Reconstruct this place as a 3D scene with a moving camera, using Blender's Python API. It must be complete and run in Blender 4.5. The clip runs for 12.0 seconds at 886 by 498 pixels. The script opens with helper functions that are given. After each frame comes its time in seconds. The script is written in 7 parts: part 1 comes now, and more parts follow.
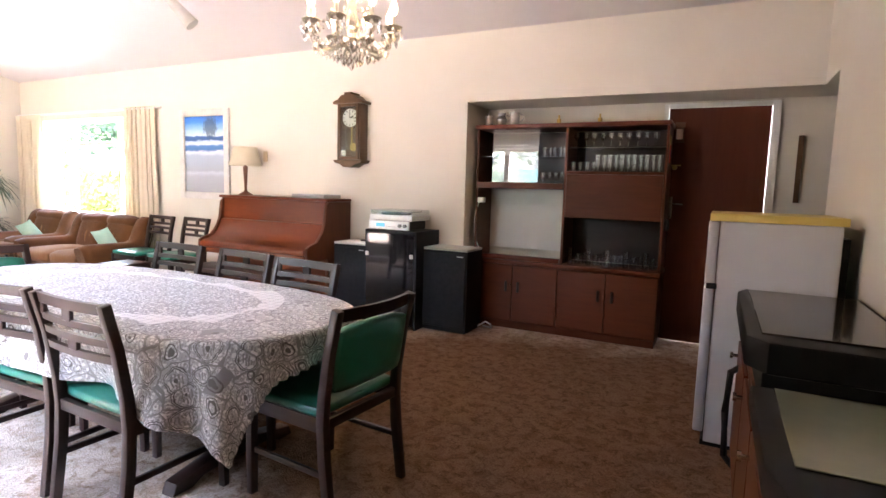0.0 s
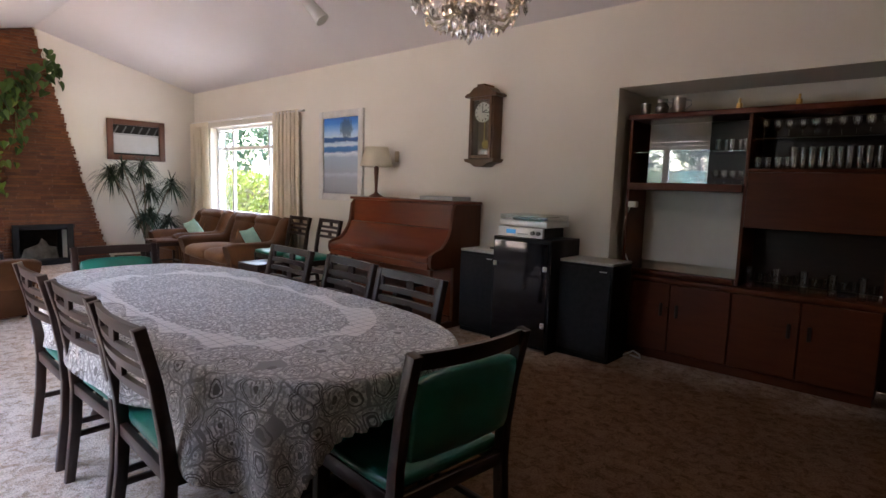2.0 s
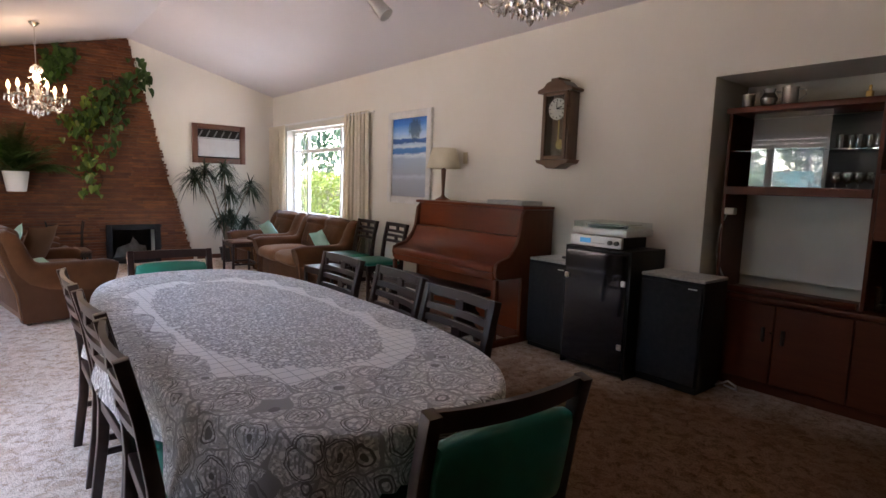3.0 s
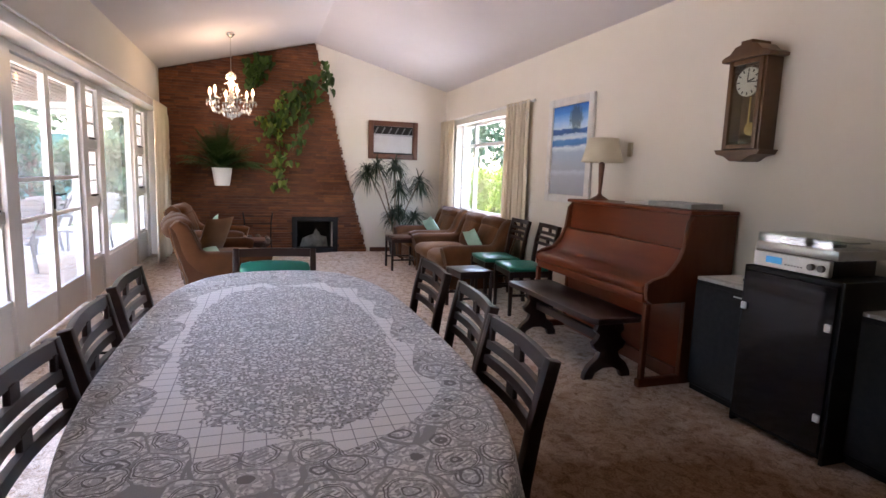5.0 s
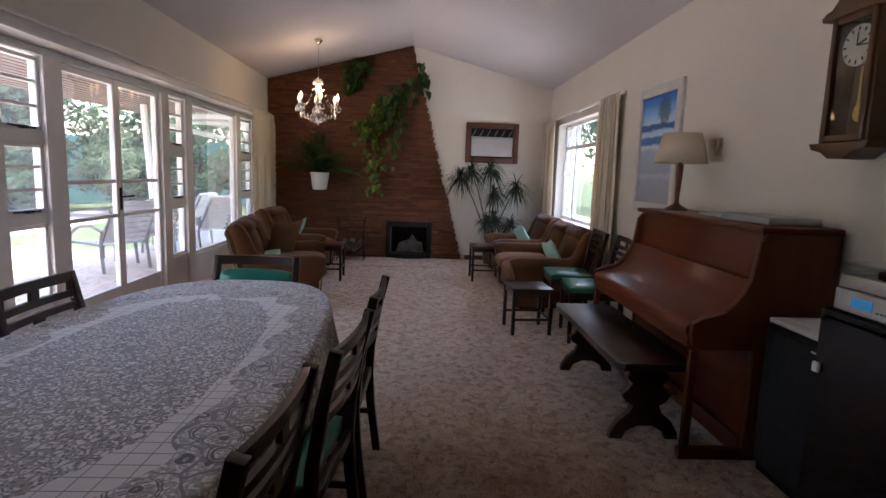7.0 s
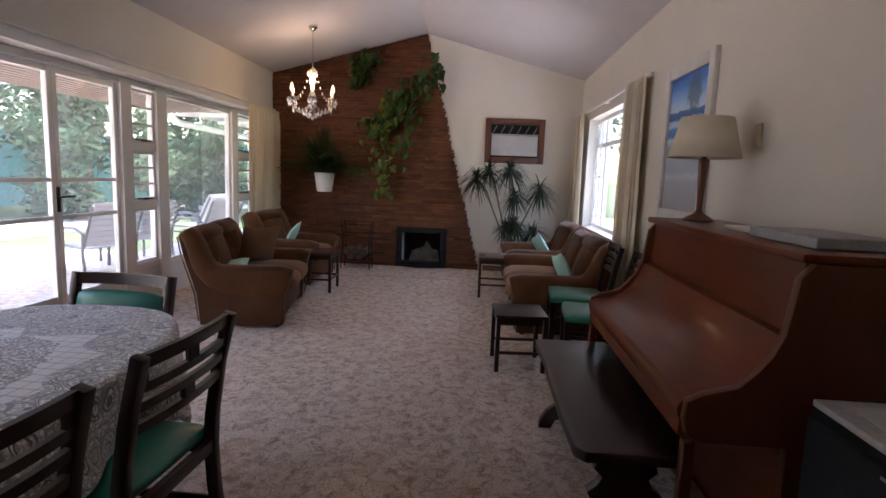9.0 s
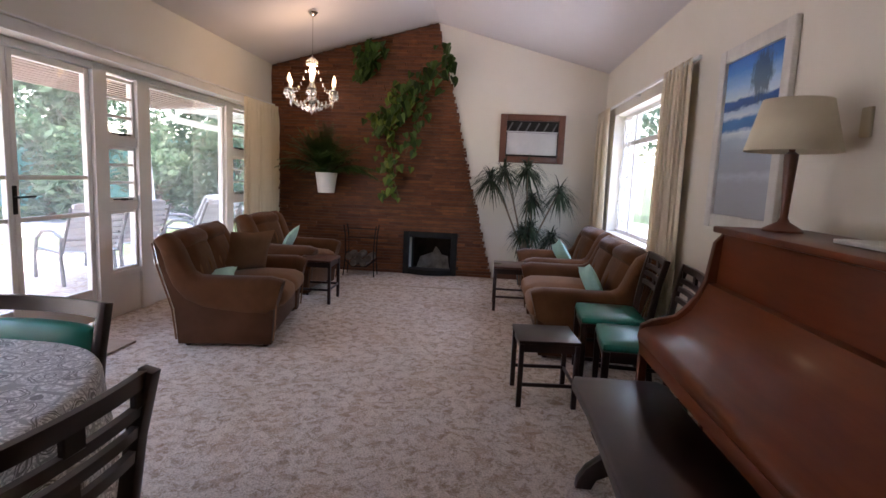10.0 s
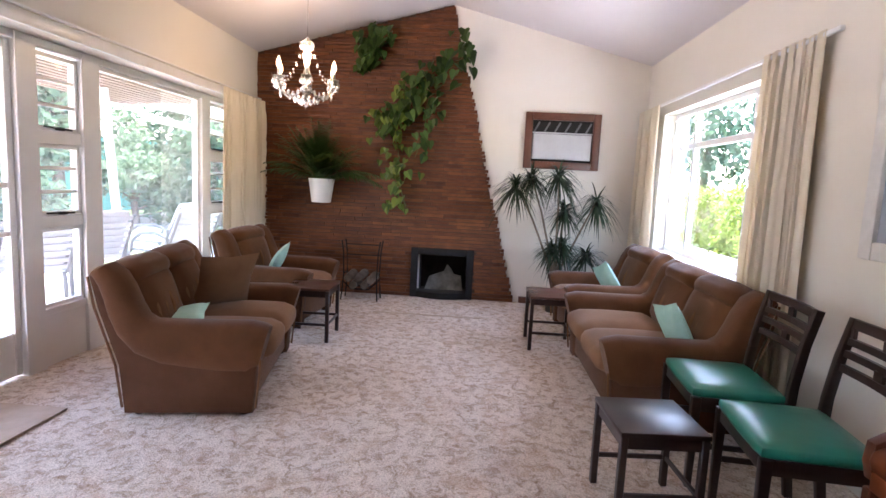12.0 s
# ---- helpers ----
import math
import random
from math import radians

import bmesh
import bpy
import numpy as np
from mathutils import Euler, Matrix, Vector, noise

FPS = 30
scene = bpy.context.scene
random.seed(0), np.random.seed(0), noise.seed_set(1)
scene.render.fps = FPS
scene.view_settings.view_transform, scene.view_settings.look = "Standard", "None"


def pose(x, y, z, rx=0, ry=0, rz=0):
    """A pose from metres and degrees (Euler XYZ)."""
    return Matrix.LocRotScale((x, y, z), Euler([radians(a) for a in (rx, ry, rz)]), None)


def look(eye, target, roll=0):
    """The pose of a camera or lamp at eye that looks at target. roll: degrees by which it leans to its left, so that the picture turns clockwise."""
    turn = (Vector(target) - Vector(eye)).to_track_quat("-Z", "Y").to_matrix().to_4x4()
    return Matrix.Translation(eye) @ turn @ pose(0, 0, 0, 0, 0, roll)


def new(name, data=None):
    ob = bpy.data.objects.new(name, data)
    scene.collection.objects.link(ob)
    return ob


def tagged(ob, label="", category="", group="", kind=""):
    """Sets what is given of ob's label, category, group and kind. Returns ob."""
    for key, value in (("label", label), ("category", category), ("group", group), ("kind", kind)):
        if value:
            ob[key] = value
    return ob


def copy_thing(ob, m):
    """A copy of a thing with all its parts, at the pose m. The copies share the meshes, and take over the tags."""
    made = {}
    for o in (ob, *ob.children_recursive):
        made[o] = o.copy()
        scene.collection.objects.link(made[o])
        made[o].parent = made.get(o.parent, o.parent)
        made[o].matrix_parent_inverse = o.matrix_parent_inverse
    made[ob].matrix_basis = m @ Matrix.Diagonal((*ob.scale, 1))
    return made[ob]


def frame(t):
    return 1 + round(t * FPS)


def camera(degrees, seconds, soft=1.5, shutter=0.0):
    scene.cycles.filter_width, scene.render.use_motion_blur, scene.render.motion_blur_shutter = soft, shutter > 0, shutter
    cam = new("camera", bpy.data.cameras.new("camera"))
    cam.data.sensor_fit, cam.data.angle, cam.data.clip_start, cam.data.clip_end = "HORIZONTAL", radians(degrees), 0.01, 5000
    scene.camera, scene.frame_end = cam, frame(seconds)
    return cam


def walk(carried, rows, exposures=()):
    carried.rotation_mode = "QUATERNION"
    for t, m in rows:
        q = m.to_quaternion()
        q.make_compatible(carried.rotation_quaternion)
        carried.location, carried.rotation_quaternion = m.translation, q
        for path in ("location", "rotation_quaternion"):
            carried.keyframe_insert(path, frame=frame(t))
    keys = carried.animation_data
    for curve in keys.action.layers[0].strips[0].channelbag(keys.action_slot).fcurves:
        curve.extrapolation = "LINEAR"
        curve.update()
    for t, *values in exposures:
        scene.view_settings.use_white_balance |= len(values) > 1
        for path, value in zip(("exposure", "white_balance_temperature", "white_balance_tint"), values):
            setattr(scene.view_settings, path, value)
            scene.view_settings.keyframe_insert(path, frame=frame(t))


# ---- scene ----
cam = camera(78.3, 12.0)
METRES, EYE, TILT, LEAN, TURN = 5.8, 1.34, 0.0, 0.0, 26.7
ROWS = [
    (0.0, 0.0, 0.0, 0.0, 0.18, -6.39, -1.62),
    (0.5, -0.0014, 0.0237, 0.0011, 3.58, -6.39, -1.66),
    (1.0, 0.0019, 0.0501, 0.0008, 6.97, -6.39, -1.68),
    (1.5, 0.0067, 0.0773, -0.0001, 11.36, -6.42, -1.73),
    (2.0, 0.0101, 0.1084, -0.0021, 15.55, -6.5, -1.78),
    (2.5, 0.0122, 0.1398, 0.0004, 19.84, -6.52, -1.8),
    (4.5, 0.0181, 0.2742, 0.0034, 38.45, -7.57, -1.97),
    (5.0, 0.0309, 0.3136, 0.0071, 44.92, -7.86, -1.95),
    (5.5, 0.0396, 0.3558, 0.0059, 50.63, -7.87, -1.96),
    (6.0, 0.0449, 0.402, 0.0085, 55.07, -7.93, -1.9),
    (6.5, 0.0511, 0.451, 0.0107, 58.88, -7.9, -1.93),
    (7.0, 0.0593, 0.5012, 0.0096, 61.09, -7.83, -1.95),
    (9.0, -0.021, 0.6716, 0.0079, 67.32, -7.69, -2.19),
    (9.5, -0.0662, 0.6948, 0.0076, 68.02, -7.66, -2.3),
    (10.0, -0.1192, 0.7075, 0.0043, 68.26, -7.53, -2.45),
    (10.5, -0.1706, 0.7128, 0.0043, 68.33, -7.41, -2.58),
    (11.0, -0.221, 0.7152, 0.0032, 68.04, -7.27, -2.65),
    (11.5, -0.2706, 0.7208, 0.0041, 67.48, -7.12, -2.76),
    (12.0, -0.312, 0.7259, 0.0074, 67.02, -6.96, -2.82),
]
EXPOSURES = [(0.0, 6.5, 6880, 26), (0.5, 5.88, 6720, 24), (1.0, 5.45, 6680, 24), (1.5, 5.1, 6680, 24), (2.5, 4.65, 6650, 24), (4.5, 5.2, 6530, 26), (5.5, 4.85, 6450, 26),
             (6.5, 4.35, 6400, 26), (7.0, 4.05, 6350, 26), (9.0, 4.15, 6420, 27), (10.5, 4.75, 6370, 27), (12.0, 5.4, 6190, 26)]
walk(cam, [(t, pose(0, 0, EYE, TILT, LEAN, TURN) @ pose(METRES * x, METRES * y, METRES * z, 90 + pitch, roll, yaw)) for t, x, y, z, yaw, pitch, roll in ROWS],
     EXPOSURES)

# ---- light ----
world = bpy.data.worlds.new("world")
scene.world = world
world.use_nodes = True
wn = world.node_tree.nodes
sky = wn.new("ShaderNodeTexSky")
sky.sky_type, sky.sun_disc = "NISHITA", False
sky.sun_elevation, sky.sun_rotation = radians(72), radians(286)
sky.dust_density, sky.air_density = 3.0, 1.2
wn["Background"].inputs["Strength"].default_value = 0.15
world.node_tree.links.new(sky.outputs[0], wn["Background"].inputs["Color"])
sun = new("sun", bpy.data.lights.new("sun", "SUN"))
sun.data.energy, sun.data.angle, sun.data.color = 1.45, radians(10), (1, 0.95, 0.88)
sun.matrix_world = look((0, 0, 10), (2.4, 0.7, 2))


# ---- materials ----
def nodes_of(name, rough=0.6, metal=0.0, spec=0.5):
    m = bpy.data.materials.new(name)
    m.use_nodes = True
    n, l = m.node_tree.nodes, m.node_tree.links
    b = n["Principled BSDF"]
    b.inputs["Roughness"].default_value = rough
    b.inputs["Metallic"].default_value = metal
    b.inputs["Specular IOR Level"].default_value = spec
    return m, n, l, b


def coord(n, l, scale=(1, 1, 1), source="Object"):
    tc = n.new("ShaderNodeTexCoord")
    mp = n.new("ShaderNodeMapping")
    mp.inputs["Scale"].default_value = scale
    l.new(tc.outputs[source], mp.inputs["Vector"])
    return mp.outputs["Vector"]


def noise_tex(n, l, vec, scale, detail=4.0, rough=0.6, distort=0.0):
    t = n.new("ShaderNodeTexNoise")
    t.inputs["Scale"].default_value = scale
    t.inputs["Detail"].default_value = detail
    t.inputs["Roughness"].default_value = rough
    t.inputs["Distortion"].default_value = distort
    l.new(vec, t.inputs["Vector"])
    return t.outputs["Fac"]


def ramp(n, l, fac, stops, hard=False):
    r = n.new("ShaderNodeValToRGB")
    if hard:
        r.color_ramp.interpolation = "CONSTANT"
    e = r.color_ramp.elements
    while len(e) < len(stops):
        e.new(0.5)
    for k, (p, c) in enumerate(stops):
        e[k].position = p
        e[k].color = (*c, 1) if len(c) == 3 else c
    l.new(fac, r.inputs["Fac"])
    return r.outputs["Color"]


def mixc(n, l, fac, a, b, mode="MIX"):
    x = n.new("ShaderNodeMix")
    x.data_type, x.blend_type = "RGBA", mode
    for sock, v in ((x.inputs["Factor"], fac), (x.inputs["A"], a), (x.inputs["B"], b)):
        if hasattr(v, "links"):
            l.new(v, sock)
        else:
            sock.default_value = v if isinstance(v, float) else (*v, 1)
    return x.outputs["Result"]


def maths(n, l, op, a, b=0.0, clamp=False):
    x = n.new("ShaderNodeMath")
    x.operation, x.use_clamp = op, clamp
    for sock, v in ((x.inputs[0], a), (x.inputs[1], b)):
        if hasattr(v, "links"):
            l.new(v, sock)
        else:
            sock.default_value = v
    return x.outputs[0]


def bump(n, l, b, height, strength=0.3, dist=0.01):
    u = n.new("ShaderNodeBump")
    u.inputs["Strength"].default_value = strength
    u.inputs["Distance"].default_value = dist
    l.new(height, u.inputs["Height"])
    l.new(u.outputs["Normal"], b.inputs["Normal"])


def mottled(name, c1, c2, scale=6.0, rough=0.6, grain=60.0, gstr=0.15, gdist=0.003, metal=0.0, spec=0.5, source="Object", vary=0.0, sheen=0.0):
    """Two close tones in soft patches, a fine grain in relief."""
    m, n, l, b = nodes_of(name, rough, metal, spec)
    v = coord(n, l, source=source)
    col = ramp(n, l, noise_tex(n, l, v, scale), [(0.3, c1), (0.7, c2)])
    if vary:
        oi = n.new("ShaderNodeObjectInfo")
        k = maths(n, l, "MULTIPLY_ADD", oi.outputs["Random"], vary)
        n[k.node.name].inputs[2].default_value = 1 - vary / 2
        col = mixc(n, l, 1.0, col, k, "MULTIPLY")
    l.new(col, b.inputs["Base Color"])
    g = noise_tex(n, l, v, grain, 3.0)
    bump(n, l, b, g, gstr, gdist)
    if sheen:
        b.inputs["Sheen Weight"].default_value = sheen
        b.inputs["Sheen Roughness"].default_value = 0.4
    return m


def wood(name, c1, c2, rough=0.35, along=(1.5, 14, 14), spec=0.5, coat=0.0, source="Object"):
    m, n, l, b = nodes_of(name, rough, 0.0, spec)
    v = coord(n, l, along, source)
    g = noise_tex(n, l, v, 2.2, 6.0, 0.65, 0.6)
    big = noise_tex(n, l, coord(n, l, (1, 1, 1), source), 1.3, 2.0)
    col = ramp(n, l, g, [(0.25, c1), (0.75, c2)])
    col = mixc(n, l, 0.35, col, ramp(n, l, big, [(0.3, c1), (0.7, c2)]))
    l.new(col, b.inputs["Base Color"])
    r = ramp(n, l, big, [(0.2, (rough * 0.92,) * 3), (0.8, (min(1, rough * 1.1),) * 3)])
    l.new(r, b.inputs["Roughness"])
    bump(n, l, b, g, 0.08, 0.002)
    b.inputs["Coat Weight"].default_value = coat
    b.inputs["Coat Roughness"].default_value = 0.18
    return m


def glow(name, colour, strength):
    m, n, l, b = nodes_of(name, 0.4)
    b.inputs["Base Color"].default_value = (*colour, 1)
    b.inputs["Emission Color"].default_value = (*colour, 1)
    b.inputs["Emission Strength"].default_value = strength
    return m


def clear_glass(name, tint=(0.95, 0.98, 0.97), gloss=0.06, veil=0.0):
    """Thin pane: clear through, with a weak mirror and an added veil of haze."""
    m = bpy.data.materials.new(name)
    m.use_nodes = True
    n, l = m.node_tree.nodes, m.node_tree.links
    n.clear()
    out = n.new("ShaderNodeOutputMaterial")
    tr = n.new("ShaderNodeBsdfTransparent")
    tr.inputs["Color"].default_value = (*tint, 1)
    gl = n.new("ShaderNodeBsdfGlossy")
    gl.inputs["Roughness"].default_value = 0.02
    fr = n.new("ShaderNodeLayerWeight")
    face = maths(n, l, "MULTIPLY", maths(n, l, "POWER", fr.outputs["Facing"], 4.0), 0.7)
    mx = n.new("ShaderNodeMixShader")
    l.new(maths(n, l, "ADD", face, gloss, True), mx.inputs[0])
    l.new(tr.outputs[0], mx.inputs[1])
    l.new(gl.outputs[0], mx.inputs[2])
    film = mx.outputs[0]
    if veil:
        tl = n.new("ShaderNodeBsdfTranslucent")
        tl.inputs["Color"].default_value = (0.75, 0.78, 0.78, 1)
        md = n.new("ShaderNodeMixShader")
        veil_noise = noise_tex(n, l, coord(n, l, (1, 1, 1)), 3.0, 3.0)
        l.new(maths(n, l, "MULTIPLY", veil_noise, 2 * veil), md.inputs[0])
        l.new(film, md.inputs[1])
        l.new(tl.outputs[0], md.inputs[2])
        film = md.outputs[0]
    l.new(film, out.inputs[0])
    return m


def leafy(name, c1, c2, rough=0.5, trans=0.25):
    m, n, l, b = nodes_of(name, rough, 0.0, 0.4)
    geo = n.new("ShaderNodeNewGeometry")
    col = ramp(n, l, geo.outputs["Random Per Island"], [(0.0, c1), (1.0, c2)])
    l.new(col, b.inputs["Base Color"])
    t = n.new("ShaderNodeBsdfTranslucent")
    l.new(col, t.inputs["Color"])
    mx = n.new("ShaderNodeMixShader")
    mx.inputs[0].default_value = trans
    l.new(b.outputs[0], mx.inputs[1])
    l.new(t.outputs[0], mx.inputs[2])
    l.new(mx.outputs[0], n["Material Output"].inputs[0])
    return m


def carpet_mat():
    m, n, l, b = nodes_of("carpet_pile", 1.0, 0.0, 0.05)
    v = coord(n, l)
    warp = noise_tex(n, l, v, 7.0, 3.0, 0.6, 0.8)
    blot = noise_tex(n, l, v, 15.0, 8.0, 0.8, 0.7)
    big = noise_tex(n, l, v, 1.2, 3.0)
    pale = ramp(n, l, big, [(0.3, (0.78, 0.67, 0.575)), (0.7, (0.85, 0.745, 0.65))])
    col = mixc(n, l, ramp(n, l, blot, [(0.47, (0, 0, 0)), (0.62, (1, 1, 1))]), pale, (0.42, 0.30, 0.21))
    col = mixc(n, l, ramp(n, l, warp, [(0.52, (0, 0, 0)), (0.66, (0.55, 0.55, 0.55))]), col, (0.56, 0.40, 0.285))
    tuft = noise_tex(n, l, v, 95.0, 3.0, 0.7)
    col = mixc(n, l, 0.8, col, ramp(n, l, tuft, [(0.32, (0.55, 0.53, 0.5)), (0.62, (1.0, 1.0, 1.0))]), "MULTIPLY")
    # low light painted in: pile browned and darkened between kitchen nook, door and table
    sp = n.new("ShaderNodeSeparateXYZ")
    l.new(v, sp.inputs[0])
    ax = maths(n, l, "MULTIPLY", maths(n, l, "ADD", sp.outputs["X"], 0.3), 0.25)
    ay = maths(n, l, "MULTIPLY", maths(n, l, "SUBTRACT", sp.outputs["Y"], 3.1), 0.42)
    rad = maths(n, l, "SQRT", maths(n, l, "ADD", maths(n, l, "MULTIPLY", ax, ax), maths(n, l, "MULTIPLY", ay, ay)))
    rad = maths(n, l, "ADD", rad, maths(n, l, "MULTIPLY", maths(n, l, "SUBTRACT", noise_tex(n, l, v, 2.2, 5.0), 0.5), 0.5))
    dimmed = ramp(n, l, rad, [(0.62, (0.95, 0.95, 0.95)), (1.12, (0, 0, 0))])
    col = mixc(n, l, dimmed, col, mixc(n, l, 1.0, col, (0.29, 0.178, 0.108), "MULTIPLY"))
    l.new(col, b.inputs["Base Color"])
    bump(n, l, b, tuft, 0.9, 0.012)
    return m


def lace_mat():
    """White machine lace: a dense middle oval, a plain ruled band, a flowered rim with scallops."""
    m, n, l, b = nodes_of("lace_cloth", 0.85, 0.0, 0.2)
    tc = n.new("ShaderNodeTexCoord")
    v = tc.outputs["UV"]
    sp = n.new("ShaderNodeSeparateXYZ")
    l.new(v, sp.inputs[0])
    x, y = sp.outputs["X"], sp.outputs["Y"]

    def vor(scale, feature="F1", rnd=0.6):
        t = n.new("ShaderNodeTexVoronoi")
        t.feature = feature
        t.inputs["Scale"].default_value = scale
        t.inputs["Randomness"].default_value = rnd
        l.new(v, t.inputs["Vector"])
        return t.outputs["Distance"]

    # distance from the middle, as an oval
    ex = maths(n, l, "POWER", maths(n, l, "ABSOLUTE", maths(n, l, "MULTIPLY", x, 1 / 0.86)), 2.4)
    ey = maths(n, l, "POWER", maths(n, l, "ABSOLUTE", maths(n, l, "MULTIPLY", y, 1 / 0.36)), 2.4)
    oval = maths(n, l, "ADD", ex, ey)
    edge = noise_tex(n, l, v, 14.0, 2.0)
    oval = maths(n, l, "MULTIPLY_ADD", edge, 0.5)
    n[oval.node.name].inputs[2].default_value = -0.25
    oval = maths(n, l, "ADD", oval, maths(n, l, "ADD", ex, ey))
    inner = maths(n, l, "LESS_THAN", oval, 1.0)
    rx = maths(n, l, "POWER", maths(n, l, "ABSOLUTE", maths(n, l, "MULTIPLY", x, 1 / 0.98)), 5.0)
    ry = maths(n, l, "POWER", maths(n, l, "ABSOLUTE", maths(n, l, "MULTIPLY", y, 1 / 0.45)), 3.0)
    sc = maths(n, l, "MULTIPLY", maths(n, l, "ABSOLUTE", maths(n, l, "SINE", maths(n, l, "MULTIPLY", maths(n, l, "ADD", x, y), 9.0))), 0.35)
    rim = maths(n, l, "GREATER_THAN", maths(n, l, "ADD", maths(n, l, "ADD", rx, ry), sc), 0.95)
    inner = maths(n, l, "MULTIPLY", inner, maths(n, l, "SUBTRACT", 1.0, rim))
    # wavering threads round scattered flowers
    wob = n.new("ShaderNodeTexNoise")
    wob.inputs["Scale"].default_value = 22.0
    l.new(v, wob.inputs["Vector"])
    off = n.new("ShaderNodeVectorMath")
    off.operation = "MULTIPLY_ADD"
    off.inputs[1].default_value = (0.022, 0.022, 0.0)
    l.new(wob.outputs["Color"], off.inputs[0])
    l.new(v, off.inputs[2])
    v = off.outputs[0]
    ring = vor(24.0, "F1", 0.55)
    petal = maths(n, l, "GREATER_THAN", maths(n, l, "SINE", maths(n, l, "MULTIPLY", ring, 21.0)), -0.1)
    web = maths(n, l, "LESS_THAN", vor(34.0, "DISTANCE_TO_EDGE", 0.9), 0.09)
    net = maths(n, l, "LESS_THAN", vor(85.0, "F1", 0.4), 0.45)
    fine = maths(n, l, "MULTIPLY", petal, maths(n, l, "ADD", maths(n, l, "MULTIPLY", net, 0.55), 0.45))
    fine = maths(n, l, "MULTIPLY", maths(n, l, "MAXIMUM", fine, maths(n, l, "MULTIPLY", web, 0.7)), 0.88)
    wob2 = n.new("ShaderNodeTexNoise")
    wob2.inputs["Scale"].default_value = 8.0
    wob2.inputs["Detail"].default_value = 1.0
    l.new(tc.outputs["UV"], wob2.inputs["Vector"])
    off2 = n.new("ShaderNodeVectorMath")
    off2.operation = "MULTIPLY_ADD"
    off2.inputs[1].default_value = (0.05, 0.05, 0.0)
    l.new(wob2.outputs["Color"], off2.inputs[0])
    l.new(v, off2.inputs[2])
    v = off2.outputs[0]
    big = vor(9.5, "F1", 0.6)
    band1 = maths(n, l, "LESS_THAN", maths(n, l, "ABSOLUTE", maths(n, l, "SUBTRACT", big, 0.44)), 0.016)
    band2 = maths(n, l, "LESS_THAN", maths(n, l, "ABSOLUTE", maths(n, l, "SUBTRACT", big, 0.50)), 0.014)
    band3 = maths(n, l, "LESS_THAN", maths(n, l, "ABSOLUTE", maths(n, l, "SUBTRACT", big, 0.17)), 0.022)
    scroll = maths(n, l, "MAXIMUM", maths(n, l, "MAXIMUM", band1, band2), band3)
    vein = maths(n, l, "LESS_THAN", vor(9.5, "DISTANCE_TO_EDGE", 0.6), 0.03)
    # close hatching inside each medallion
    cut = maths(n, l, "GREATER_THAN", maths(n, l, "SINE", maths(n, l, "MULTIPLY", maths(n, l, "ADD", x, maths(n, l, "MULTIPLY", y, 0.6)), 420.0)), 0.1)
    disc = maths(n, l, "MULTIPLY", maths(n, l, "GREATER_THAN", big, 0.22), maths(n, l, "LESS_THAN", big, 0.33))
    hatch = maths(n, l, "MULTIPLY", cut, disc)
    bold = maths(n, l, "MAXIMUM", maths(n, l, "MULTIPLY", maths(n, l, "MAXIMUM", scroll, maths(n, l, "MULTIPLY", maths(n, l, "MAXIMUM", vein, hatch), 0.8)), 0.9), maths(n, l, "MULTIPLY", fine, 0.7))
    # ruled band
    ln = maths(n, l, "GREATER_THAN", maths(n, l, "SINE", maths(n, l, "MULTIPLY", x, 125.0)), 0.975)
    ln2 = maths(n, l, "GREATER_THAN", maths(n, l, "SINE", maths(n, l, "MULTIPLY", y, 125.0)), 0.985)
    ruled = maths(n, l, "MULTIPLY", maths(n, l, "MAXIMUM", ln, ln2), 0.7)
    hole = maths(n, l, "ADD", maths(n, l, "MULTIPLY", inner, fine), maths(n, l, "MULTIPLY", rim, bold))
    mid = maths(n, l, "SUBTRACT", 1.0, maths(n, l, "ADD", inner, rim))
    hole = maths(n, l, "ADD", hole, maths(n, l, "MULTIPLY", mid, ruled), True)
    thread = noise_tex(n, l, v, 260.0, 2.0)
    white = ramp(n, l, thread, [(0.3, (0.78, 0.76, 0.73)), (0.7, (0.88, 0.86, 0.83))])
    l.new(mixc(n, l, hole, white, (0.085, 0.072, 0.064)), b.inputs["Base Color"])
    bump(n, l, b, maths(n, l, "SUBTRACT", maths(n, l, "MULTIPLY", thread, 0.3), hole), 0.6, 0.003)
    b.inputs["Sheen Weight"].default_value = 0.45
    b.inputs["Sheen Roughness"].default_value = 0.5
    return m


